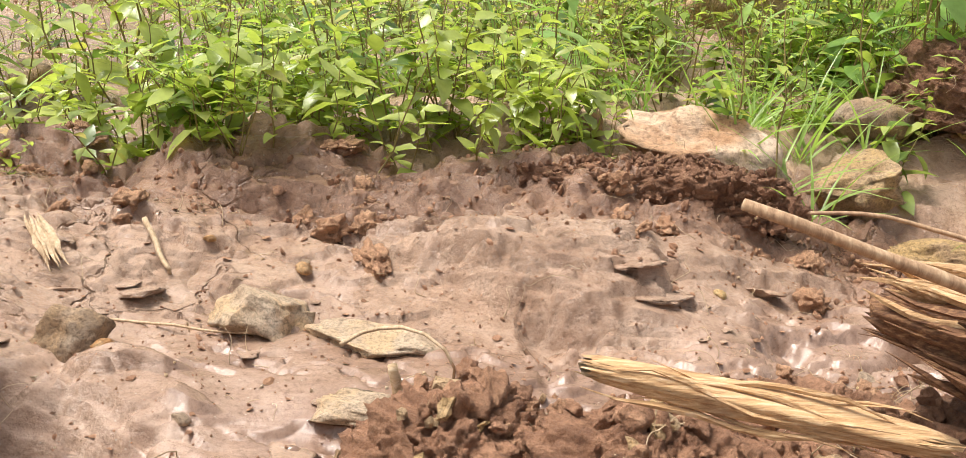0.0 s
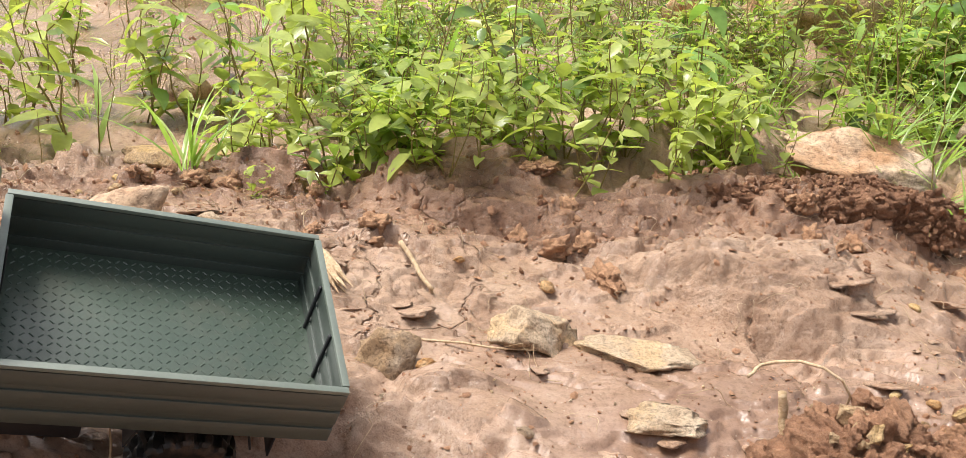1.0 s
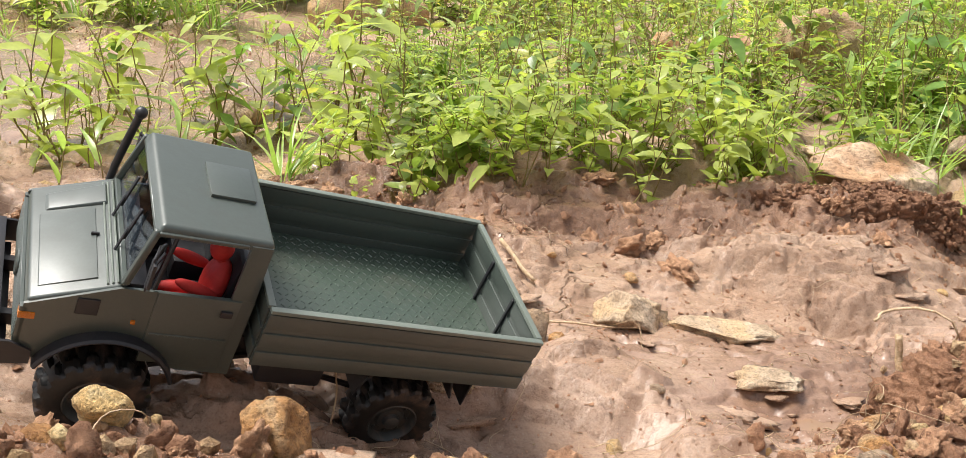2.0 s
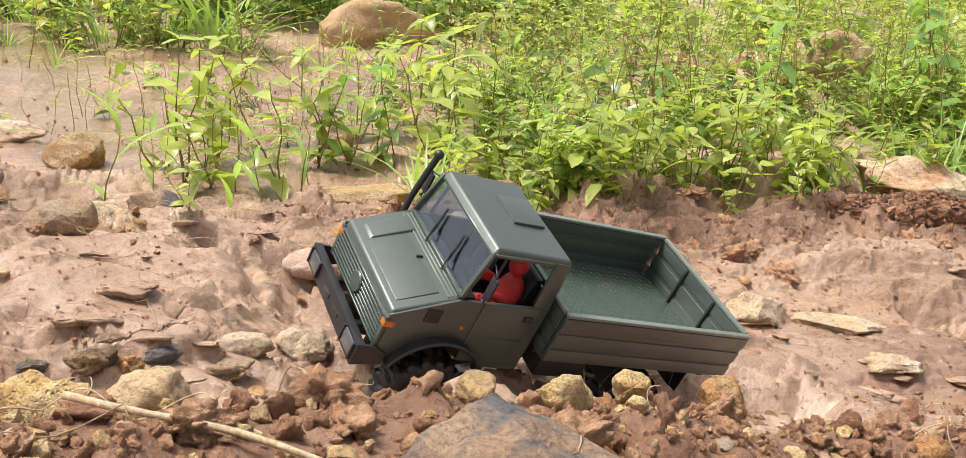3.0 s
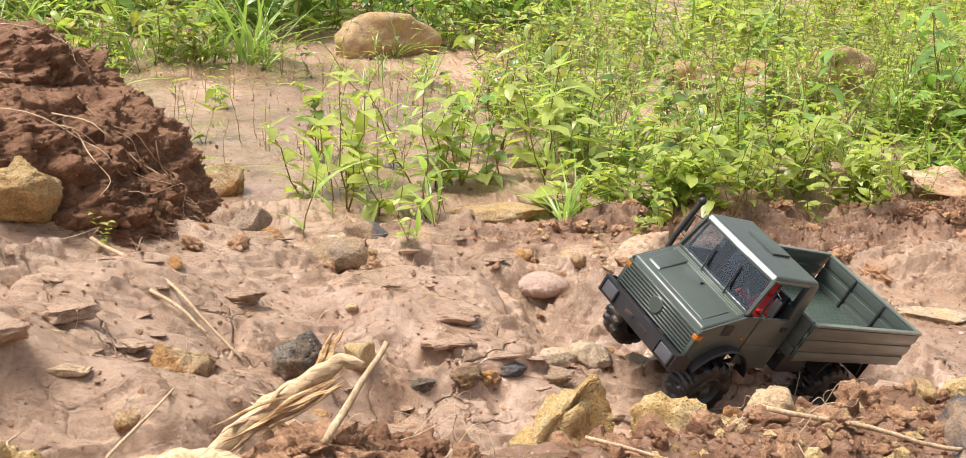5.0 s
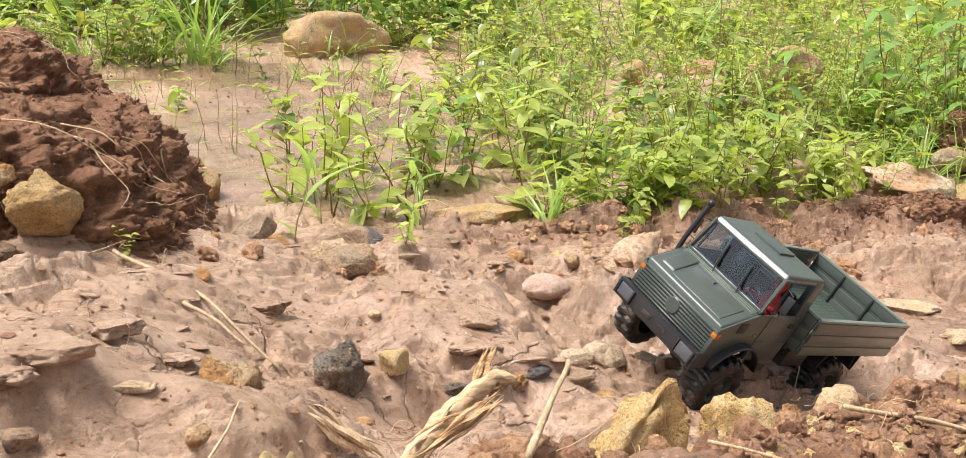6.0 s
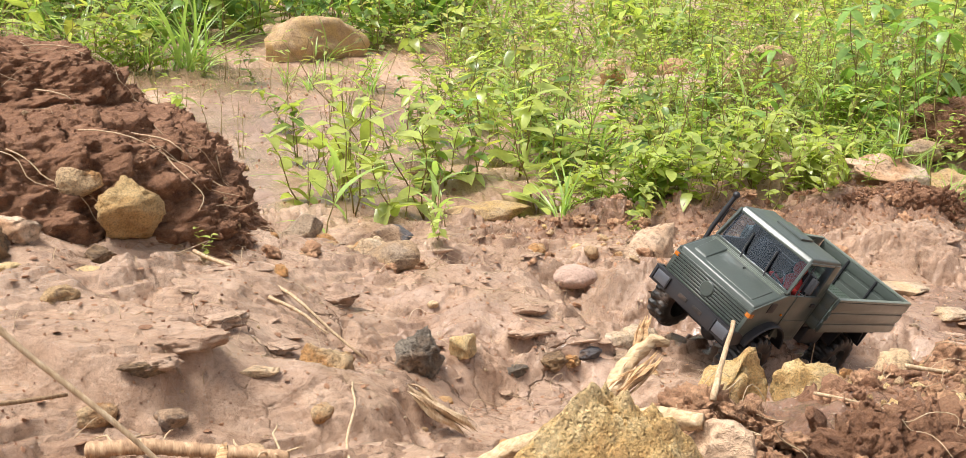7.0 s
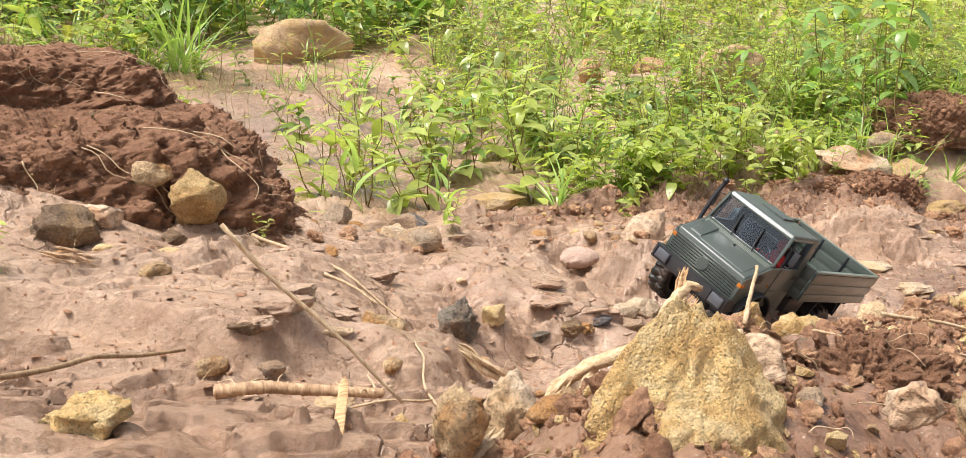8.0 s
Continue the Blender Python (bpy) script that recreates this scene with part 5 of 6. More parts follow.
def bed_panel(truck, name, a, b, z0, z1, inward, braces):
    """One side of the load bed: a sheet with three pressed ribs on both faces, a top rail and inner braces."""
    a, b = Vector((*a, 0)), Vector((*b, 0))
    t = (b - a).normalized()
    o = Vector((*inward, 0))
    bm = bmesh.new()

    def strip(za, zb, d0, d1, r=0.0008):
        hexa(bm, [a + o * d0 + Vector((0, 0, za)), b + o * d0 + Vector((0, 0, za)), b + o * d1 + Vector((0, 0, za)), a + o * d1 + Vector((0, 0, za))],
             [a + o * d0 + Vector((0, 0, zb)), b + o * d0 + Vector((0, 0, zb)), b + o * d1 + Vector((0, 0, zb)), a + o * d1 + Vector((0, 0, zb))], r, 2)

    hgt = z1 - z0
    strip(z0, z1, 0.0006, 0.0024, 0.0003)
    p = part(name, bm, PAINT, truck)
    for k in range(3):
        bm = bmesh.new()
        strip(z0 + hgt * (0.03 + 0.335 * k), z0 + hgt * (0.27 + 0.335 * k), -0.0008, 0.0036)
        part("rib", bm, PAINT, p)
    bm = bmesh.new()
    strip(z1 - 0.0022, z1 + 0.0010, -0.0010, 0.0042)
    part("top_rail", bm, PAINT_WORN, p, "worn pale-edged top rail")
    ln = (b - a).length
    for k in range(braces):
        c = a + t * ln * (k + 1) / (braces + 1)
        bm = bmesh.new()
        bar(bm, c + o * 0.0046 + Vector((0, 0, z0 + 0.004)), c + o * 0.0046 + Vector((0, 0, z1 - 0.003)), 0.0032, 0.0024)
        part("brace", bm, BLACK, p, "black upright brace")
    return p


def build_truck():
    truck = new("model_truck")
    tagged(truck, "olive-green scale model off-road truck with an open load bed", "toy truck")
    W, BZ, BT, BL = 0.0793, 0.0945, 0.1430, 0.2195
    # load bed
    bm = bm_box(0.001, BL - 0.001, -W + 0.003, W - 0.003, BZ, BZ + 0.0035, 0.0006)
    floor_part = part("bed_floor", bm, PAINT_BED, truck, "green chequer-plate load floor")
    rows, cols = 22, 36
    vs, fs = [], []
    for i in range(cols):
        for j in range(rows):
            cx, cy = 0.008 + (BL - 0.018) * i / (cols - 1), -W + 0.0085 + (2 * W - 0.017) * j / (rows - 1)
            a = radians(45 if (i + j) % 2 else -45)
            ca, sa, z, n = math.cos(a), math.sin(a), BZ + 0.0035, len(vs)
            for u, v, dz in ((-0.0022, -0.0007, 0), (0.0022, -0.0007, 0), (0.0022, 0.0007, 0), (-0.0022, 0.0007, 0), (-0.0015, 0, 0.0006), (0.0015, 0, 0.0006)):
                vs.append((cx + u * ca - v * sa, cy + u * sa + v * ca, z + dz))
            fs += [(n, n + 1, n + 5, n + 4), (n + 2, n + 3, n + 4, n + 5), (n + 1, n + 2, n + 5), (n + 3, n, n + 4)]
    tread = new("tread_pattern", mesh_from("tread_pattern", vs, fs, PAINT_BED, True))
    tread.parent = floor_part
    bed_panel(truck, "bed_side", (0.0, W), (BL, W), BZ - 0.002, BT, (0, -1), 0)
    bed_panel(truck, "bed_side", (BL, -W), (0.0, -W), BZ - 0.002, BT, (0, 1), 0)
    bed_panel(truck, "bed_front", (BL, W - 0.005), (BL, -W + 0.005), BZ - 0.002, BT, (-1, 0), 2)
    bed_panel(truck, "tailgate", (0.0, -W + 0.005), (0.0, W - 0.005), BZ - 0.002, BT, (1, 0), 2)
    for y in (-0.055, 0.055):
        part("bed_rail", bm_box(0.01, BL - 0.005, y - 0.004, y + 0.004, BZ - 0.010, BZ - 0.001, 0.001), BLACK, truck)
    # chassis
    for y in (-0.028, 0.028):
        part("chassis_rail", bm_box(0.012, 0.365, y - 0.004, y + 0.004, 0.064, 0.076, 0.001), BLACK, truck)
    for x in (0.085, 0.31):
        bm = bmesh.new()
        bar(bm, (x, -0.056, 0.0365), (x, 0.056, 0.0365), 0.010, 0.010, 0.002)
        bmesh.ops.create_uvsphere(bm, u_segments=16, v_segments=10, radius=0.013, matrix=Matrix.Translation((x, 0.006, 0.0365)))
        part("axle", bm, BLACK, truck, "black axle with a differential bulge")
        for y in (-0.04, 0.04):
            bm = bmesh.new()
            lathe(bm, [(0.0001, 0), (0.0045, 0), (0.0045, 0.012), (0.0025, 0.012), (0.0025, 0.03), (0.0001, 0.03)], 14)
            bmesh.ops.rotate(bm, verts=bm.verts, matrix=Matrix.Rotation(radians(90), 3, "X"))
            bmesh.ops.translate(bm, verts=bm.verts, vec=(x + 0.012, y, 0.042))
            part("shock_absorber", bm, BLACK, truck)
            bm = bmesh.new()
            bar(bm, (x + 0.004, y * 0.9, 0.034), (0.2, y * 0.75, 0.058), 0.004, 0.004)
            part("suspension_link", bm, BLACK, truck)
    part("gearbox", bm_box(0.17, 0.225, -0.024, 0.024, 0.050, 0.075, 0.004), BLACK, truck)
    part("tank", bm_box(0.155, 0.205, 0.040, 0.064, 0.062, 0.086, 0.003), BLACK, truck, "black side tank under the bed")
    part("battery_box", bm_box(0.155, 0.205, -0.064, -0.040, 0.062, 0.086, 0.003), BLACK, truck)
    for y in (-0.0525, 0.0525):
        bm = bmesh.new()
        pts = [(0.128, 0.062), (0.122, 0.080), (0.110, 0.091), (0.062, 0.091), (0.050, 0.082), (0.045, 0.066)]
        for p, q in zip(pts, pts[1:]):
            bar(bm, (p[0], y, p[1]), (q[0], y, q[1]), 0.032, 0.0018, 0.0004)
        part("rear_mudguard", bm, BLACK, truck, "black bent mudguard over the rear wheel")
        part("tail_lamp", bm_box(0.006, 0.014, y - 0.012, y + 0.012, 0.079, 0.088, 0.001), BLACK, truck)
        part("mud_flap", bm_box(0.030, 0.0316, y - 0.014, y + 0.014, 0.058, 0.088, 0.0004), BLACK, truck)
    for x in (0.085, 0.31):
        for s in (-1, 1):
            wheel(truck, x, s * 0.0585, 0.0365, s)
    # cab: sills and doors with wheel arches, pillars, roof, hood
    arch = [(0.31 + 0.0455 * math.cos(radians(a)), 0.046 + 0.0455 * math.sin(radians(a))) for a in range(150, 21, -8)]
    low = [(0.2255, 0.066), (0.262, 0.066)]
    for s in (-1, 1):
        y0, y1 = (s * 0.0598, s * 0.0620)
        pts = low + [p for p in arch] + [(0.3665, 0.079), (0.3672, 0.111), (0.3125, 0.1325), (0.2255, 0.134)]
        bm = side_profile(bmesh.new(), pts, min(y0, y1), max(y0, y1))
        part("cab_side", bm, PAINT, truck)
        door = part("door", bm_box(0.2345, 0.290, s * 0.0612 - 0.0012, s * 0.0612 + 0.0022 * s * s - 0.0002, 0.072, 0.1335, 0.0007) if s > 0 else bm_box(0.2345, 0.290, -0.0632, -0.0600, 0.072, 0.1335, 0.0007), PAINT, truck)
        part("door_handle", bm_box(0.238, 0.2465, s * 0.0640 - 0.0012, s * 0.0640 + 0.0012, 0.1195, 0.1245, 0.0008), BLACK, door, "small black door handle")
        bm = bmesh.new()
        bar(bm, (0.236, s * 0.0635, 0.098), (0.288, s * 0.0635, 0.098), 0.0012, 0.0014, 0.0003)
        part("door_crease", bm, PAINT, door)
        # flare over the front wheel
        bm = bmesh.new()
        loops = []
        for a in range(162, 21, -6):
            ca, sa = math.cos(radians(a)), math.sin(radians(a))
            loops.append([bm.verts.new((0.31 + r * ca, s * y, 0.046 + r * sa)) for r, y in ((0.0462, 0.0560), (0.0488, 0.0560), (0.0492, 0.0705), (0.0478, 0.0722), (0.0462, 0.0715))])
        for la, lb in zip(loops, loops[1:]):
            for k in range(5):
                bm.faces.new((la[k], la[(k + 1) % 5], lb[(k + 1) % 5], lb[k]))
        bm.faces.new(loops[0])
        bm.faces.new(loops[-1][::-1])
        bmesh.ops.recalc_face_normals(bm, faces=bm.faces)
        part("wheel_flare", bm, BLACK, truck, "black flare round the front wheel arch")
        # black inner well that closes the arch
        bm = bmesh.new()
        for p, q in zip(arch, arch[1:]):
            bar(bm, (p[0], s * 0.049, p[1]), (q[0], s * 0.049, q[1]), 0.022, 0.0016, 0.0003)
        rounded(bm, 0.262, 0.362, s * 0.037 - 0.001, s * 0.037 + 0.001, 0.055, 0.092, 0.0004)
        part("wheel_well", bm, BLACK, truck)
        # pillars
        bm = bmesh.new()
        bar(bm, (0.3115, s * 0.0588, 0.134), (0.3005, s * 0.0555, 0.178), 0.0045, 0.0050, 0.001)
        part("windscreen_pillar", bm, PAINT, truck)
        bm = bmesh.new()
        hexa(bm, [(0.2255, s * 0.0620, 0.1335), (0.2420, s * 0.0620, 0.1335), (0.2420, s * 0.0590, 0.1335), (0.2255, s * 0.0590, 0.1335)],
             [(0.2255, s * 0.0585, 0.178), (0.2405, s * 0.0585, 0.178), (0.2405, s * 0.0555, 0.178), (0.2255, s * 0.0555, 0.178)], 0.0008)
        part("rear_pillar", bm, PAINT, truck)
        bm = bmesh.new()
        bar(bm, (0.293, s * 0.0610, 0.134), (0.2885, s * 0.0575, 0.176), 0.0022, 0.0030, 0.0005)
        part("window_divider", bm, BLACK, truck)
        bm = bmesh.new()
        bar(bm, (0.2420, s * 0.0575, 0.1765), (0.300, s * 0.0572, 0.1765), 0.0030, 0.0030, 0.0006)
        part("window_frame", bm, PAINT, truck)
        # side vent and repeaters
        part("side_vent", bm_box(0.323, 0.337, s * 0.0622 - 0.0010, s * 0.0622 + 0.0010, 0.108, 0.121, 0.0008), BLACK, truck)
        part("side_marker", bm_box(0.2985, 0.3015, s * 0.0628 - 0.0010, s * 0.0628 + 0.0010, 0.1045, 0.107, 0.0004), AMBER, truck, "tiny amber side marker")
        part("indicator", bm_box(0.3590, 0.3692, s * 0.0592 - 0.0032, s * 0.0592 + 0.0036, 0.0992, 0.1048, 0.0010), AMBER, truck, "amber corner indicator")
        # mirror
        bm = bmesh.new()
        bar(bm, (0.298, s * 0.0605, 0.170), (0.302, s * 0.0735, 0.168), 0.0012, 0.0012, 0.0003)
        bar(bm, (0.300, s * 0.0615, 0.140), (0.302, s * 0.0735, 0.142), 0.0012, 0.0012, 0.0003)
        bar(bm, (0.302, s * 0.0735, 0.142), (0.302, s * 0.0735, 0.169), 0.0014, 0.0014, 0.0003)
        rounded(bm, 0.3000, 0.3025, s * 0.0735 - 0.0045, s * 0.0735 + 0.0045, 0.146, 0.166, 0.0008)
        part("wing_mirror", bm, BLACK, truck, "black mirror on a thin bracket")
    # floor, rear wall with window, dashboard
    part("cab_floor", bm_box(0.226, 0.364, -0.0592, 0.0592, 0.083, 0.087, 0.0006), BLACK, truck)
    rear = part("cab_rear_wall", bm_box(0.2252, 0.2278, -0.0588, 0.0588, 0.068, 0.142, 0.0006), PAINT, truck)
    for y in (-0.051, 0.051):
        part("rear_window_post", bm_box(0.2254, 0.2276, y - 0.0065, y + 0.0065, 0.141, 0.177, 0.0005), PAINT, rear)
    part("dashboard", bm_box(0.296, 0.313, -0.0575, 0.0575, 0.118, 0.134, 0.003), BLACK, truck)
    for y in (-0.028, 0.028):
        bm = rounded(bmesh.new(), 0.236, 0.268, y - 0.019, y + 0.019, 0.087, 0.106, 0.004)
        hexa(bm, [(0.234, y - 0.018, 0.104), (0.244, y - 0.018, 0.104), (0.244, y + 0.018, 0.104), (0.234, y + 0.018, 0.104)],
             [(0.230, y - 0.016, 0.150), (0.237, y - 0.016, 0.150), (0.237, y + 0.016, 0.150), (0.230, y + 0.016, 0.150)], 0.003)
        part("seat", bm, BLACK, truck, "black moulded seat")
    bm = bmesh.new()
    lathe(bm, [(0.0125, 0.0), (0.0137, 0.001), (0.0137, 0.002), (0.0125, 0.003), (0.0113, 0.002), (0.0113, 0.001), (0.0125, 0.0)], 28)
    bar(bm, (-0.012, 0.0015, 0), (0.012, 0.0015, 0), 0.002, 0.002, 0.0004)
    bmesh.ops.rotate(bm, verts=bm.verts, matrix=Matrix.Rotation(radians(62), 3, "Z"))
    bmesh.ops.translate(bm, verts=bm.verts, vec=(0.289, 0.028, 0.132))
    part("steering_wheel", bm, BLACK, truck)
    # roof
    bm = bmesh.new()
    hexa(bm, [(0.2243, -0.0590, 0.1745), (0.3035, -0.0585, 0.1745), (0.3035, 0.0585, 0.1745), (0.2243, 0.0590, 0.1745)],
         [(0.2258, -0.0560, 0.1815), (0.2985, -0.0550, 0.1822), (0.2985, 0.0550, 0.1822), (0.2258, 0.0560, 0.1815)], 0.0028, 4)
    roof = part("roof", bm, PAINT, truck, "flat olive-green roof panel")
    part("roof_hatch", bm_box(0.233, 0.2645, -0.026, 0.014, 0.1816, 0.1842, 0.0006), PAINT, roof, "raised rectangular roof hatch")
    # windscreen
    bm = bmesh.new()
    hexa(bm, [(0.3098, -0.0575, 0.1345), (0.3106, -0.0575, 0.1345), (0.3106, 0.0575, 0.1345), (0.3098, 0.0575, 0.1345)],
         [(0.2992, -0.0545, 0.1760), (0.3000, -0.0545, 0.1760), (0.3000, 0.0545, 0.1760), (0.2992, 0.0545, 0.1760)], 0)
    glass = part("windscreen", bm, GLASS, truck, "clear flat windscreen")
    glass.visible_shadow = False
    bm = bmesh.new()
    bar(bm, (0.3118, -0.060, 0.1345), (0.3118, 0.060, 0.1345), 0.004, 0.0040, 0.0006)
    bar(bm, (0.3012, -0.056, 0.1752), (0.3012, 0.056, 0.1752), 0.003, 0.0030, 0.0006)
    part("windscreen_frame", bm, PAINT, truck)
    for y in (-0.014, 0.024):
        bm = bmesh.new()
        bar(bm, (0.3165, y, 0.1335), (0.3105, y - 0.006, 0.1490), 0.0016, 0.0016, 0.0003)
        bar(bm, (0.3122, y - 0.004, 0.1405), (0.3052, y - 0.008, 0.1640), 0.0022, 0.0018, 0.0004)
        part("wiper", bm, BLACK, truck, "black windscreen wiper")
    # hood and nose
    bm = bmesh.new()
    hexa(bm, [(0.3115, -0.0618, 0.1240), (0.3672, -0.0620, 0.1020), (0.3672, 0.0620, 0.1020), (0.3115, 0.0618, 0.1240)],
         [(0.3130, -0.0600, 0.1330), (0.3655, -0.0600, 0.1140), (0.3655, 0.0600, 0.1140), (0.3130, 0.0600, 0.1330)], 0.0026, 3)
    hood = part("hood", bm, PAINT, truck, "sloping olive hood dulled by dust")
    bm = bmesh.new()
    hexa(bm, [(0.318, -0.0545, 0.1305), (0.358, -0.050, 0.116), (0.358, -0.0300, 0.116), (0.318, -0.030, 0.1305)],
         [(0.320, -0.0525, 0.1328), (0.355, -0.049, 0.1192), (0.355, -0.0310, 0.1192), (0.320, -0.0315, 0.1328)], 0.0008)
    part("intake_cover", bm, PAINT, hood, "raised intake cover on the hood")
    slope = lambda x: 0.1330 - 0.362 * (x - 0.3130)
    bm = bmesh.new()
    hexa(bm, [(0.326, -0.0270, slope(0.326) - 0.001), (0.3605, -0.0270, slope(0.3605) - 0.001), (0.3605, 0.0500, slope(0.3605) - 0.001), (0.326, 0.0500, slope(0.326) - 0.001)],
         [(0.3266, -0.0264, slope(0.326) + 0.0009), (0.3600, -0.0264, slope(0.3605) + 0.0009), (0.3600, 0.0494, slope(0.3605) + 0.0009), (0.3266, 0.0494, slope(0.326) + 0.0009)], 0.0004)
    part("hood_panel", bm, PAINT, hood, "slightly raised middle panel of the hood")
    for x in (0.3150, 0.3180, 0.3210):
        bm = bmesh.new()
        bar(bm, (x, -0.0570, slope(x) + 0.0006), (x, 0.0570, slope(x) + 0.0006), 0.0013, 0.0016, 0.0003)
        part("cowl_rib", bm, PAINT_WORN, hood, "thin pale rib below the windscreen")
    part("hood_catch", bm_box(0.3245, 0.3300, 0.0030, 0.0046, slope(0.327) + 0.0004, slope(0.327) + 0.0026, 0.0004), BLACK, hood)
    nose = part("nose_panel", bm_box(0.3605, 0.3668, -0.0600, 0.0600, 0.076, 0.107, 0.0012), BLACK, truck, "dark recess behind the grille")
    for k in range(8):
        z = 0.0795 + 0.00385 * k
        bm = bmesh.new()
        bar(bm, (0.3678, -0.0575, z), (0.3678, 0.0575, z), 0.0030, 0.0021, 0.0005)
        part("grille_slat", bm, PAINT, nose)
    bm = bmesh.new()
    lathe(bm, [(0.0001, 0.0028), (0.0085, 0.0028), (0.0095, 0.0018), (0.0095, 0)], 32)
    bmesh.ops.rotate(bm, verts=bm.verts, matrix=Matrix.Rotation(radians(-90), 3, "Z"))
    bmesh.ops.translate(bm, verts=bm.verts, vec=(0.3680, 0.0, 0.0935))
    part("badge", bm, PAINT, nose, "plain round badge")
    for y in (-0.0596, 0.0596):
        part("grille_frame", bm_box(0.3640, 0.3688, y - 0.0024, y + 0.0024, 0.0765, 0.1085, 0.0006), PAINT, nose)
    # bumper
    bm = rounded(bmesh.new(), 0.3812, 0.3835, -0.0655, 0.0655, 0.0610, 0.0805, 0.0006)
    bumper = part("bumper", bm, BLACK, truck, "black sheet-metal front bumper standing clear of the grille")
    part("bumper_flange", bm_box(0.3765, 0.3838, -0.0655, 0.0655, 0.0798, 0.0814, 0.0004), BLACK, bumper)
    part("bumper_floor", bm_box(0.3700, 0.3815, -0.0600, 0.0600, 0.0612, 0.0628, 0.0004), BLACK, bumper)
    for s in (-1, 1):
        bm = bmesh.new()
        side_profile(bm, [(0.3812, 0.0610), (0.3812, 0.0808), (0.3700, 0.0808), (0.3560, 0.0740), (0.3560, 0.0630)], s * 0.0640 - 0.0010, s * 0.0640 + 0.0010)
        part("bumper_end", bm, BLACK, bumper)
        part("bumper_bracket", bm_box(0.3620, 0.3815, s * 0.0280 - 0.0030, s * 0.0280 + 0.0030, 0.0640, 0.0740, 0.0006), BLACK, bumper)
    for s in (-1, 1):
        part("headlight", bm_box(0.3815, 0.3850, s * 0.0500 - 0.0100, s * 0.0500 + 0.0100, 0.0645, 0.0780, 0.0010), LAMP, bumper, "rectangular clear headlight")
        for dy in (-0.0115, 0.0115):
            part("headlight_bezel", bm_box(0.3815, 0.3860, s * 0.0500 + dy - 0.0010, s * 0.0500 + dy + 0.0010, 0.0635, 0.0790, 0.0004), BLACK, bumper)
    for y in (-0.012, 0.012):
        part("bumper_slot", bm_box(0.3830, 0.3842, y - 0.007, y + 0.007, 0.068, 0.073, 0.0004), RUBBER, bumper)
    # air pipe beside the cab
    bm = bmesh.new()
    pv, pf = tube([(0.316, -0.0670, 0.112), (0.314, -0.0690, 0.140), (0.310, -0.0690, 0.168), (0.307, -0.0690, 0.186)], [0.0030, 0.0030, 0.0030, 0.0030], 12)
    tv = [bm.verts.new(p) for p in pv]
    for f in pf:
        bm.faces.new([tv[i] for i in f])
    bmesh.ops.create_uvsphere(bm, u_segments=14, v_segments=8, radius=0.0046, matrix=Matrix.Translation((0.3068, -0.0690, 0.1872)))
    bmesh.ops.recalc_face_normals(bm, faces=bm.faces)
    part("air_pipe", bm, BLACK, truck, "black upright air pipe with a capped top")
    return truck


TRUCK_AT = Matrix(((-0.9141, 0.2357, 0.3287, -0.4186), (-0.3361, -0.8946, -0.2939, 0.657), (0.2254, -0.3799, 0.8971, 0.0812), (0, 0, 0, 1)))
truck = build_truck()
truck.matrix_world = TRUCK_AT

# driver doll: one plain moulded figure
bm = bmesh.new()
for (x, y, z), (a, b, c), tilt in (((0.246, 0.028, 0.122), (0.010, 0.015, 0.020), 8), ((0.249, 0.028, 0.151), (0.0085, 0.0085, 0.010), 0), ((0.262, 0.045, 0.126), (0.017, 0.0045, 0.0045), 18), ((0.262, 0.011, 0.126), (0.017, 0.0045, 0.0045), 18), ((0.266, 0.035, 0.105), (0.018, 0.006, 0.006), 0), ((0.266, 0.021, 0.105), (0.018, 0.006, 0.006), 0)):
    bmesh.ops.create_uvsphere(bm, u_segments=18, v_segments=12, radius=1.0, matrix=Matrix.Translation((x, y, z)) @ Matrix.Rotation(radians(-tilt), 4, "Y") @ Matrix.Diagonal((a, b, c, 1)))
me = bpy.data.meshes.new("driver_doll")
bm.to_mesh(me)
bm.free()
me.materials.append(RED)
me.polygons.foreach_set("use_smooth", [True] * len(me.polygons))
doll = tagged(new("driver_doll", me), "plain red driver doll seated in the model truck", "doll")
doll.matrix_world = TRUCK_AT
skin = doll.modifiers.new("one_skin", "REMESH")
skin.mode, skin.voxel_size, skin.use_smooth_shade = "VOXEL", 0.0012, True


# ---------- plants ----------
def leaf_shape(length, width, segs=4, droop=0.35, fold=0.25, wave=0.0, tip=0.75):
    """A pointed leaf along +x from its stalk, folded on the midrib and drooping to the tip."""
    vs, fs = [], []
    for i in range(segs + 1):
        s = i / segs
        w = width * 0.5 * (math.sin(math.pi * min(1.0, s ** tip)) ** 0.8 if 0 < s < 1 else 0.04)
        z = -droop * length * s * s
        x = length * (s - 0.15 * droop * s * s)
        dz = fold * w + wave * math.sin(s * 9) * w
        vs += [(x, -w, z + dz), (x, 0, z), (x, w, z + dz)]
    for i in range(segs):
        a = 3 * i
        fs += [(a, a + 3, a + 4, a + 1), (a + 1, a + 4, a + 5, a + 2)]
    return np.array(vs), fs


def turn_np(rx, ry, rz):
    return np.array(Euler((rx, ry, rz), "XYZ").to_matrix())


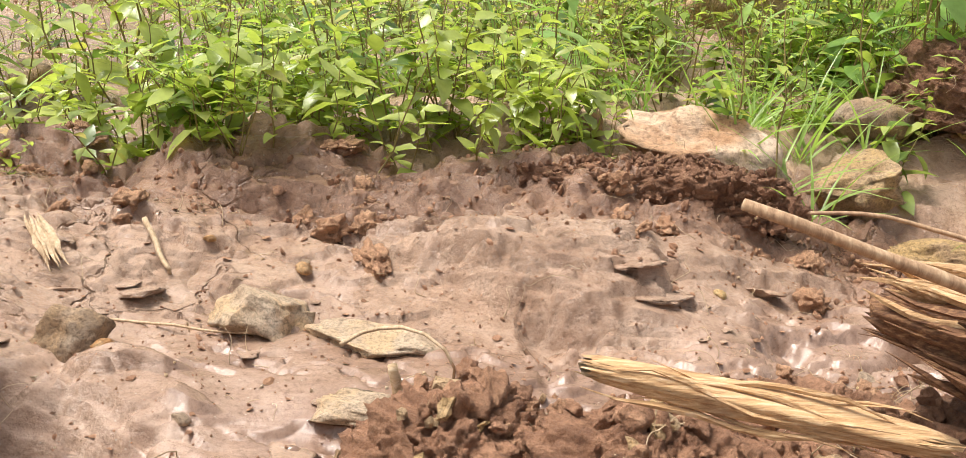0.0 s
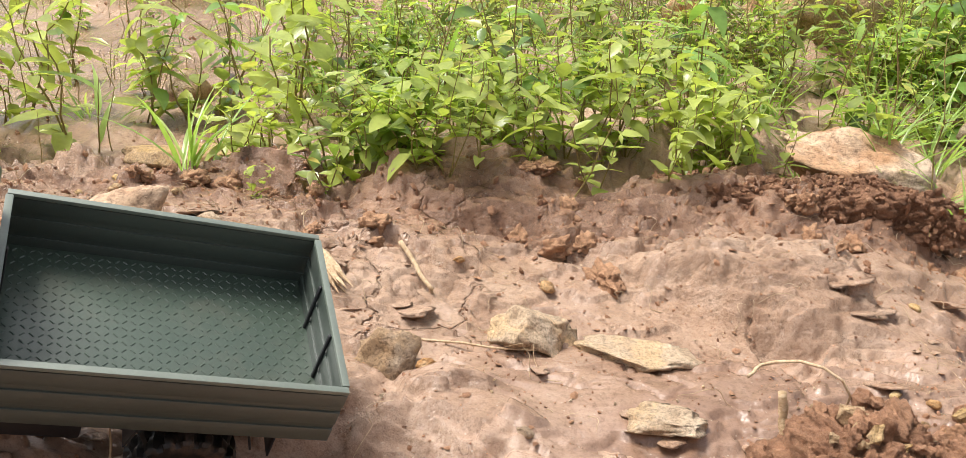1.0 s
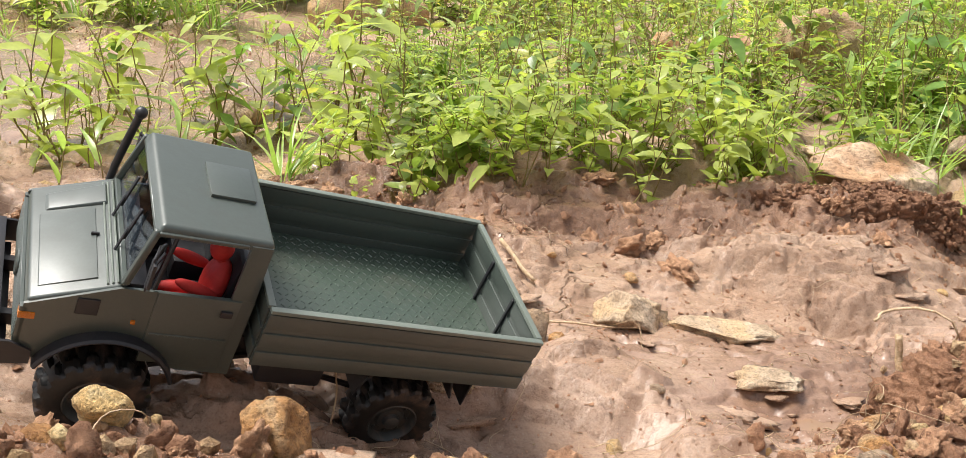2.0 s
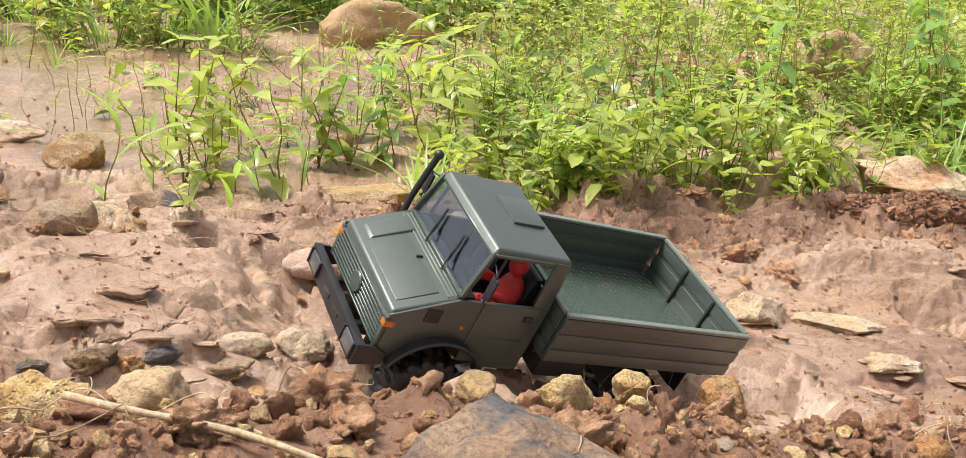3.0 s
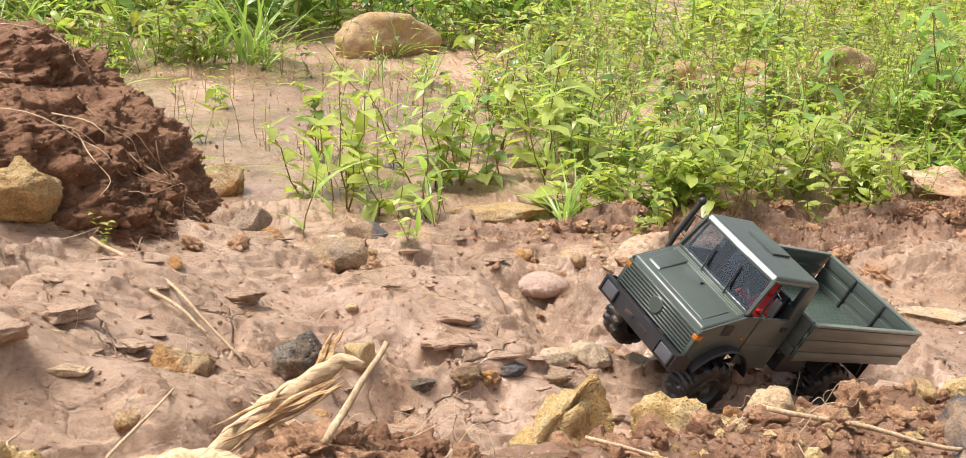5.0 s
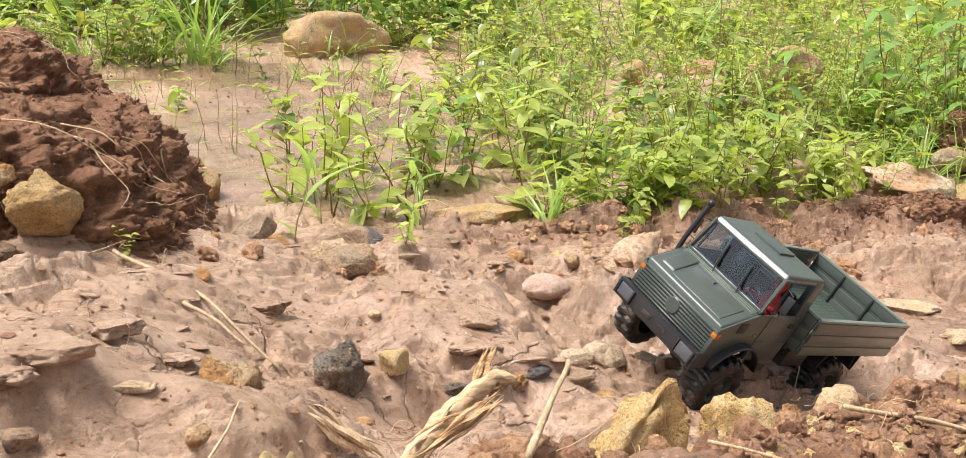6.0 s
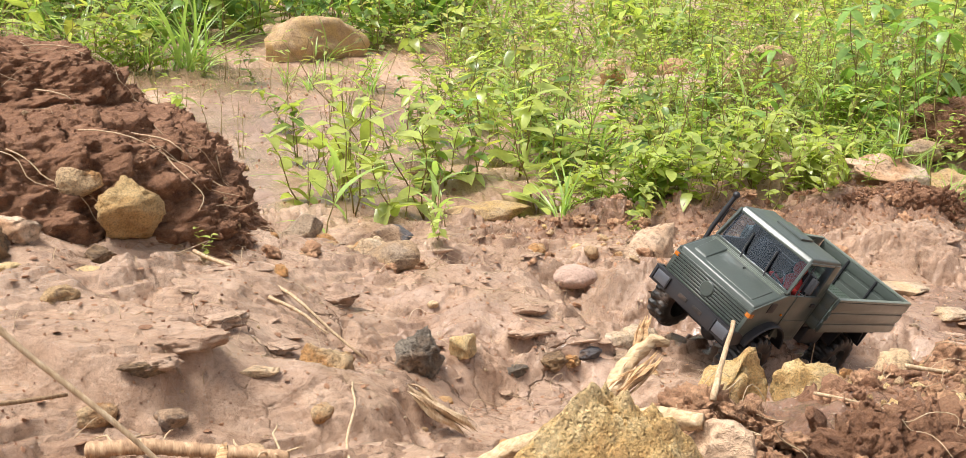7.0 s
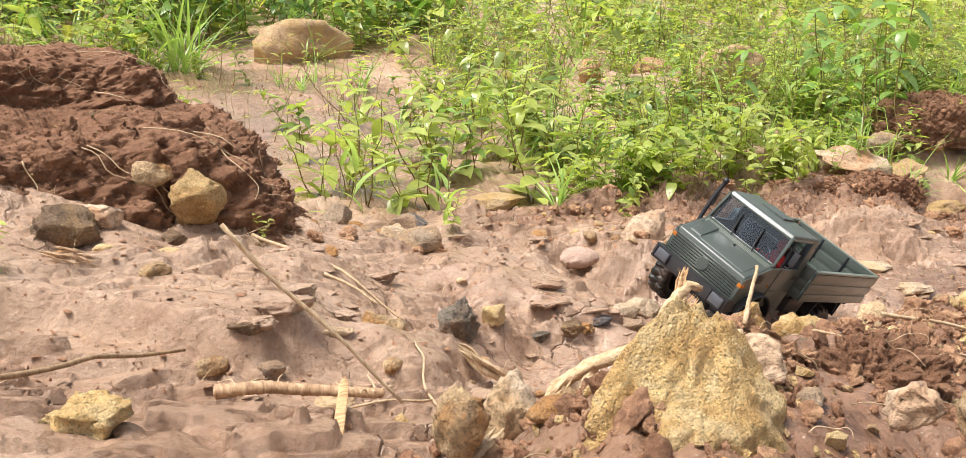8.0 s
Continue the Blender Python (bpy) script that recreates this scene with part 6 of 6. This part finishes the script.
def plant_pieces(kind, rng, sides=5):
    """The stems (vertices, faces) and the leaves (vertices, faces, matrix) of one plant that stands at the origin."""
    stems, leaves = [], []

    def grow(p0, p1, r, seed, bend=0.12):
        pts = wavy(p0, p1, seed, 0.0, bend, 6)
        stems.append(tube(pts, [r * (1 - 0.55 * i / 6) for i in range(7)], sides, seed))
        return pts

    def add(at, yaw, pitch, shape):
        m = Matrix.Translation(at) @ Matrix.Rotation(yaw, 4, "Z") @ Matrix.Rotation(-pitch, 4, "Y") @ Matrix.Rotation(rng.uniform(-0.4, 0.4), 4, "X")
        leaves.append((shape, m))

    if kind == "herb":
        h = rng.uniform(0.09, 0.20)
        tops = [(rng.gauss(0, 0.22) * h, rng.gauss(0, 0.22) * h, h * rng.uniform(0.75, 1.0)) for _ in range(rng.choice((1, 2, 2)))]
        for top in tops:
            pts = grow((0, 0, -0.01), top, 0.0015, rng.uniform(0, 99), 0.16)
            yaw = rng.uniform(0, 6.3)
            for s in (0.2, 0.36, 0.5, 0.67, 0.84, 1.0, 1.0):
                at = pts[min(6, int(s * 6))]
                yaw += 1.57 + rng.uniform(-0.3, 0.3)
                for q in (0, math.pi):
                    if rng.random() < 0.12:
                        continue
                    ln = rng.choice((0.024, 0.034, 0.046, 0.056)) * rng.uniform(0.85, 1.15) * (1.0 if s < 0.95 else 0.7)
                    add(at, yaw + q + rng.uniform(-0.45, 0.45), rng.uniform(-0.45, 0.75), leaf_shape(ln, ln * rng.uniform(0.38, 0.58), 4, rng.uniform(-0.05, 0.6), rng.uniform(0.15, 0.45), 0.08))
    elif kind == "spurge":
        h = rng.uniform(0.07, 0.15)
        for _ in range(rng.choice((2, 3, 4))):
            top = (rng.gauss(0, 0.38) * h, rng.gauss(0, 0.38) * h, h * rng.uniform(0.6, 1.05))
            pts = grow((0, 0, -0.01), top, 0.0009, rng.uniform(0, 99), 0.2)
            yaw = rng.uniform(0, 6.3)
            for i in range(2, 7):
                yaw += 1.57
                for q in (0, math.pi):
                    ln = rng.uniform(0.020, 0.036)
                    add(pts[i], yaw + q + rng.uniform(-0.3, 0.3), rng.uniform(-0.2, 0.5), leaf_shape(ln, ln * rng.uniform(0.42, 0.55), 2, 0.25, 0.25))
    elif kind == "broad":
        h = rng.uniform(0.22, 0.34)
        pts = grow((0, 0, -0.01), (rng.gauss(0, 0.05), rng.gauss(0, 0.05), h), 0.0026, rng.uniform(0, 99), 0.08)
        yaw = rng.uniform(0, 6.3)
        for i in (1, 2, 3, 4, 5, 6, 6):
            yaw += 1.57 + rng.uniform(-0.2, 0.2)
            for q in (0, math.pi):
                ln = rng.uniform(0.055, 0.085) * (1.0 if i < 5 else 0.75)
                add(pts[i], yaw + q, rng.uniform(-0.35, 0.5), leaf_shape(ln, ln * rng.uniform(0.42, 0.55), 5, rng.uniform(0.3, 0.7), 0.2, 0.12))
    elif kind == "twiggy":
        h = rng.uniform(0.16, 0.30)
        top = (rng.gauss(0, 0.3) * h, rng.gauss(0, 0.2) * h, h)
        pts = grow((0, 0, -0.01), top, 0.0014, rng.uniform(0, 99), 0.1)
        for i in range(2, 7):
            side = (pts[i][0] + rng.gauss(0, 0.028), pts[i][1] + rng.gauss(0, 0.028), pts[i][2] + rng.uniform(0.01, 0.045))
            grow(pts[i], side, 0.0007, rng.uniform(0, 99), 0.1)
            for q in range(3):
                ln = rng.uniform(0.012, 0.026)
                add(Vector(side) if q else pts[i], rng.uniform(0, 6.3), rng.uniform(-0.3, 0.6), leaf_shape(ln, ln * 0.45, 2, 0.3, 0.25))
    elif kind == "grass":
        for _ in range(rng.randrange(9, 16)):
            ln = rng.uniform(0.09, 0.20)
            add(Vector((rng.gauss(0, 0.008), rng.gauss(0, 0.008), -0.005)), rng.uniform(0, 6.3), rng.uniform(0.75, 1.45), leaf_shape(ln, rng.uniform(0.003, 0.006), 6, rng.uniform(0.2, 0.75), 0.35, 0, 0.45))
    elif kind == "reed":
        h = rng.uniform(0.10, 0.18)
        pts = grow((0, 0, -0.01), (rng.gauss(0, 0.02), rng.gauss(0, 0.02), h), 0.0012, rng.uniform(0, 99), 0.08)
        for i in (1, 3, 5):
            add(pts[i], rng.uniform(0, 6.3), rng.uniform(0.5, 1.3), leaf_shape(rng.uniform(0.07, 0.13), rng.uniform(0.008, 0.013), 6, rng.uniform(0.3, 1.0), 0.3, 0, 0.5))
    else:  # sprout
        h = rng.uniform(0.05, 0.16)
        grow((0, 0, -0.01), (rng.gauss(0, 0.02), rng.gauss(0, 0.015), h), 0.0009, rng.uniform(0, 99), 0.1)
        for _ in range(2):
            add(Vector((0, 0, h * rng.uniform(0.3, 0.9))), rng.uniform(0, 6.3), rng.uniform(0.2, 1.0), leaf_shape(rng.uniform(0.015, 0.04), 0.006, 2, 0.3, 0.3))
    return stems, leaves


KINDS = {
    "herb": ("herb_plant", LEAF, "low green herb with paired oval leaves on reddish stems", "herb"),
    "spurge": ("spurge_plant", LEAF_Y, "bushy yellow-green weed with many small leaves", "weed"),
    "broad": ("broad_leaved_plant", LEAF_D, "tall weed with large drooping green leaves", "weed"),
    "twiggy": ("twiggy_weed", LEAF_Y, "thin branching weed with sparse small leaves", "weed"),
    "grass": ("grass_tuft", GRASS, "arching tuft of bright green grass blades", "grass"),
    "reed": ("reed_sprout", GRASS, "young reed with long drooping blades", "grass"),
    "sprout": ("sprout", LEAF, "thin sprout standing in the shallow pond", "sprout"),
}


def joined(pieces):
    vs, fs, n = [], [], 0
    for v, f in pieces:
        vs.append(np.asarray(v, float))
        fs += [tuple(i + n for i in poly) for poly in f]
        n += len(v)
    return np.concatenate(vs), fs


def leaf_world(leaves):
    out = []
    for (v, f), m in leaves:
        a = np.array(m)
        out.append((v @ a[:3, :3].T + a[:3, 3], f))
    return out


def make_plant(kind, seed, split):
    """A plant as a thing: its stems, and its leaves one by one (split) or as one crown."""
    rng = random.Random(seed)
    stems, leaves = plant_pieces(kind, rng)
    name, mat, label, cat = KINDS[kind]
    e = new(name)
    tagged(e, label, cat, "weeds behind the track")
    if stems:
        v, f = joined(stems)
        new("stem", mesh_from("stem", v.tolist(), f, STEM)).parent = e
    if split:
        for (v, f), m in leaves:
            lf = new("leaf", mesh_from("leaf", v.tolist(), f, mat))
            lf.parent = e
            lf.matrix_basis = m
    else:
        v, f = joined(leaf_world(leaves))
        new("crown", mesh_from("crown", v.tolist(), f, mat)).parent = e
    return e


prng = random.Random(77)
PROTO = {}


def plant(kind, x, y, s=1.0, split=False, lean=10):
    key = (kind, split, prng.randrange(5))
    m = pose(x, y, height(x, y), prng.uniform(-lean, lean), prng.uniform(-lean, lean), prng.uniform(0, 360))
    if key not in PROTO:
        PROTO[key] = make_plant(kind, hash_seed(key), split)
        ob = PROTO[key]
    else:
        ob = copy_thing(PROTO[key], m)
    ob.matrix_basis = m @ Matrix.Diagonal((s, s, s, 1))
    return ob


def hash_seed(key):
    return sum(ord(c) for c in key[0]) * 31 + key[2] * 7 + (1 if key[1] else 0)


# front row of the weeds
for k in range(27):
    x = -0.56 + 0.60 * k / 26 + prng.uniform(-0.02, 0.02)
    plant("herb", x, 1.14 + prng.uniform(-0.04, 0.14), prng.uniform(0.7, 1.05), True)
for k in range(10):
    plant("herb", prng.uniform(0.0, 0.14), prng.uniform(1.2, 1.34), prng.uniform(0.7, 1.0), True)
for k in range(9):
    plant("herb", prng.uniform(-1.0, -0.48), prng.uniform(1.25, 1.75), prng.uniform(1.15, 1.5), True)
for x, y, s in ((-0.86, 1.05, 1.1), (-0.82, 1.10, 0.9), (-0.97, 1.16, 0.9)):
    plant("reed", x, y, s, True)
for k in range(3):
    plant("reed", prng.uniform(-1.06, -0.66), prng.uniform(1.02, 1.42), prng.uniform(0.8, 1.3), True)
for k in range(4):
    plant("herb", prng.uniform(-1.0, -0.66), prng.uniform(1.1, 1.45), prng.uniform(0.8, 1.2), True)
for x, y, s in ((0.70, 1.75, 1.1), (0.82, 1.62, 1.2), (0.62, 1.68, 1.0), (0.55, 1.62, 0.9), (0.90, 1.85, 1.2), (0.78, 1.95, 1.1), (0.60, 1.42, 1.0), (0.66, 1.50, 1.1), (0.52, 1.50, 0.9), (0.74, 1.62, 1.1), (-0.74, 1.44, 0.62), (-0.60, 1.48, 0.6), (-0.15, 1.30, 0.62), (0.08, 1.42, 0.7)):
    plant("broad", x, y, s, True)
for x, y in ((-0.76, 2.62), (-0.62, 2.66), (-0.70, 2.55), (0.335, 1.16), (0.37, 1.13), (0.30, 1.21), (0.42, 1.33), (0.35, 1.36), (0.46, 1.40), (0.30, 1.33), (0.50, 1.31), (0.39, 1.42)):
    plant("grass", x, y, prng.uniform(0.8, 1.1), True)
for x, y, s in ((-0.02, 1.10, 0.5), (0.13, 1.14, 0.5), (-0.50, 1.02, 0.3), (-0.90, 0.93, 0.4), (-1.27, 0.66, 0.2)):
    plant("herb", x, y, s, True)


def weedy(x, y):
    """How densely weeds grow, 0 to 1."""
    if y < 1.08 or (x < -0.6 and y < 1.25):
        return 0.0
    if 0.10 < x < 0.62 and y < 1.33:
        return 0.05
    if x > 0.62 and y < 1.55 and x < 0.95:
        return 0.1
    if -0.95 < x < -0.20 and 2.4 < y < 3.4:
        return 0.05
    if x < -0.44 and y < 2.8:
        return 0.03 if x < -0.85 else 0.10
    for rx, ry, slant in ((0.30, 2.48, 0.5), (0.52, 2.42, 0.5), (0.50, 1.97, 0.4), (0.0, 2.05, 0.4)):
        if abs(x - rx - slant * (y - ry)) < (0.11 if ry > 2.3 else 0.07) and -0.5 < y - ry < 0.1:
            return 0.04 if ry > 2.3 else 0.25
    patch = float(fbm(np.array([x]), np.array([y]), 2.6, 2, 47)[0])
    return min(1.0, max(0.15 if y < 1.6 else 0.4, 0.62 + 1.8 * patch)) if y < 4 else 1.0


count = 0
while count < 185:
    x, y = prng.uniform(-0.95, 1.0), prng.uniform(1.1, 1.75)
    if prng.random() > weedy(x, y):
        continue
    plant(prng.choice(("herb", "spurge", "spurge", "twiggy", "twiggy", "grass", "herb")), x, y, prng.uniform(0.7, 1.15))
    count += 1
for _ in range(110):
    x, y = prng.uniform(-1.5, -0.5), prng.uniform(1.15, 2.9)
    plant("sprout", x, y, prng.uniform(0.7, 1.3))


def weed_field(name, count, area, mixk, scale, label, seed, material, kinds_material):
    """Weeds past counting: many plants in one sheet of leaves and one of stems."""
    rng = random.Random(seed)
    lib = []
    for k in range(10):
        st, lv = plant_pieces(mixk[k % len(mixk)], random.Random(seed * 100 + k), 3)
        lib.append((joined(st) if st else None, joined(leaf_world(lv))))
    lv_v, lv_f, st_v, st_f = [], [], [], []
    nl = ns = 0
    pts = []
    while len(pts) < count:
        x, y = area(rng)
        if rng.random() <= weedy(x, y):
            pts.append((x, y))
    zz = ground_z(np.array([p[0] for p in pts]), np.array([p[1] for p in pts]))
    for (x, y), z in zip(pts, zz):
        st, (v, f) = lib[rng.randrange(10)]
        s = rng.uniform(*scale)
        r = turn_np(rng.uniform(-0.2, 0.2), rng.uniform(-0.2, 0.2), rng.uniform(0, 6.3)) * s
        lv_v.append(v @ r.T + (x, y, z))
        lv_f += [tuple(i + nl for i in p) for p in f]
        nl += len(v)
        if st is not None:
            st_v.append(st[0] @ r.T + (x, y, z))
            st_f += [tuple(i + ns for i in p) for p in st[1]]
            ns += len(st[0])
    tagged(new(name, mesh_from(name, np.concatenate(lv_v).tolist(), lv_f, material)), label, "weeds", kind="stuff")
    if st_v:
        tagged(new(name + "_stems", mesh_from(name, np.concatenate(st_v).tolist(), st_f, STEM)), "thin stems of the " + label, "weeds", kind="stuff")


def strip_area(y0, y1, xa, xb):
    """Even cover of a wedge that widens with distance."""
    def pick(rng):
        y = y0 + (y1 - y0) * rng.random() ** 1.1
        half = (xb - xa) / 2 * (y / y0)
        return (xa + xb) / 2 + rng.uniform(-half, half), y
    return pick


weed_field("weed_field", 420, strip_area(1.5, 2.9, -0.9, 1.4), ("herb", "spurge", "twiggy"), (0.7, 1.15), "mixed low green weeds", 1, LEAF, None)
weed_field("weed_field", 430, strip_area(1.45, 2.9, -0.8, 1.4), ("spurge", "twiggy"), (0.8, 1.3), "yellow-green small-leaved weeds", 2, LEAF_Y, None)
weed_field("grass_field", 420, strip_area(1.45, 3.2, -0.9, 1.5), ("grass", "reed"), (0.7, 1.2), "bright green grass among the weeds", 3, GRASS, None)
weed_field("far_weeds", 800, strip_area(2.8, 7.5, -3.0, 3.2), ("herb", "spurge"), (1.2, 2.2), "dense green weeds in the distance", 4, LEAF, None)
weed_field("far_weeds", 450, strip_area(2.8, 7.0, -2.6, 3.2), ("spurge", "twiggy"), (1.4, 2.4), "yellow-green weeds in the distance", 5, LEAF_Y, None)
weed_field("far_bushes", 620, strip_area(3.5, 6.5, -2.6, 0.2), ("broad",), (0.8, 1.4), "dense dark green bushes in the distance", 6, LEAF_D, None)
weed_field("far_grass", 380, strip_area(2.8, 8.0, -2.4, 3.2), ("grass",), (1.4, 2.4), "tall bright grass in the distance", 7, GRASS, None)
weed_field("distant_thicket", 480, strip_area(7.5, 26.0, -7.0, 8.0), ("broad", "herb"), (3.0, 6.0), "green thicket far behind the weeds", 8, LEAF, None)


def fallen_leaf(x, y, ln, turn):
    v, f = leaf_shape(ln, ln * 0.42, 6, 0.12, 0.18)
    ob = new("fallen_leaf", mesh_from("fallen_leaf", v.tolist(), f, LEAF_D))
    ob.matrix_world = pose(x, y, height(x, y) + 0.009, 6, -6, turn)
    return tagged(ob, "fresh green leaf fallen on the mud", "leaf", "fallen leaves")


fallen_leaf(-1.262, 0.700, 0.046, 170)
fallen_leaf(-1.312, 0.700, 0.026, 20)
plant("herb", -1.560, 0.462, 0.34, True)
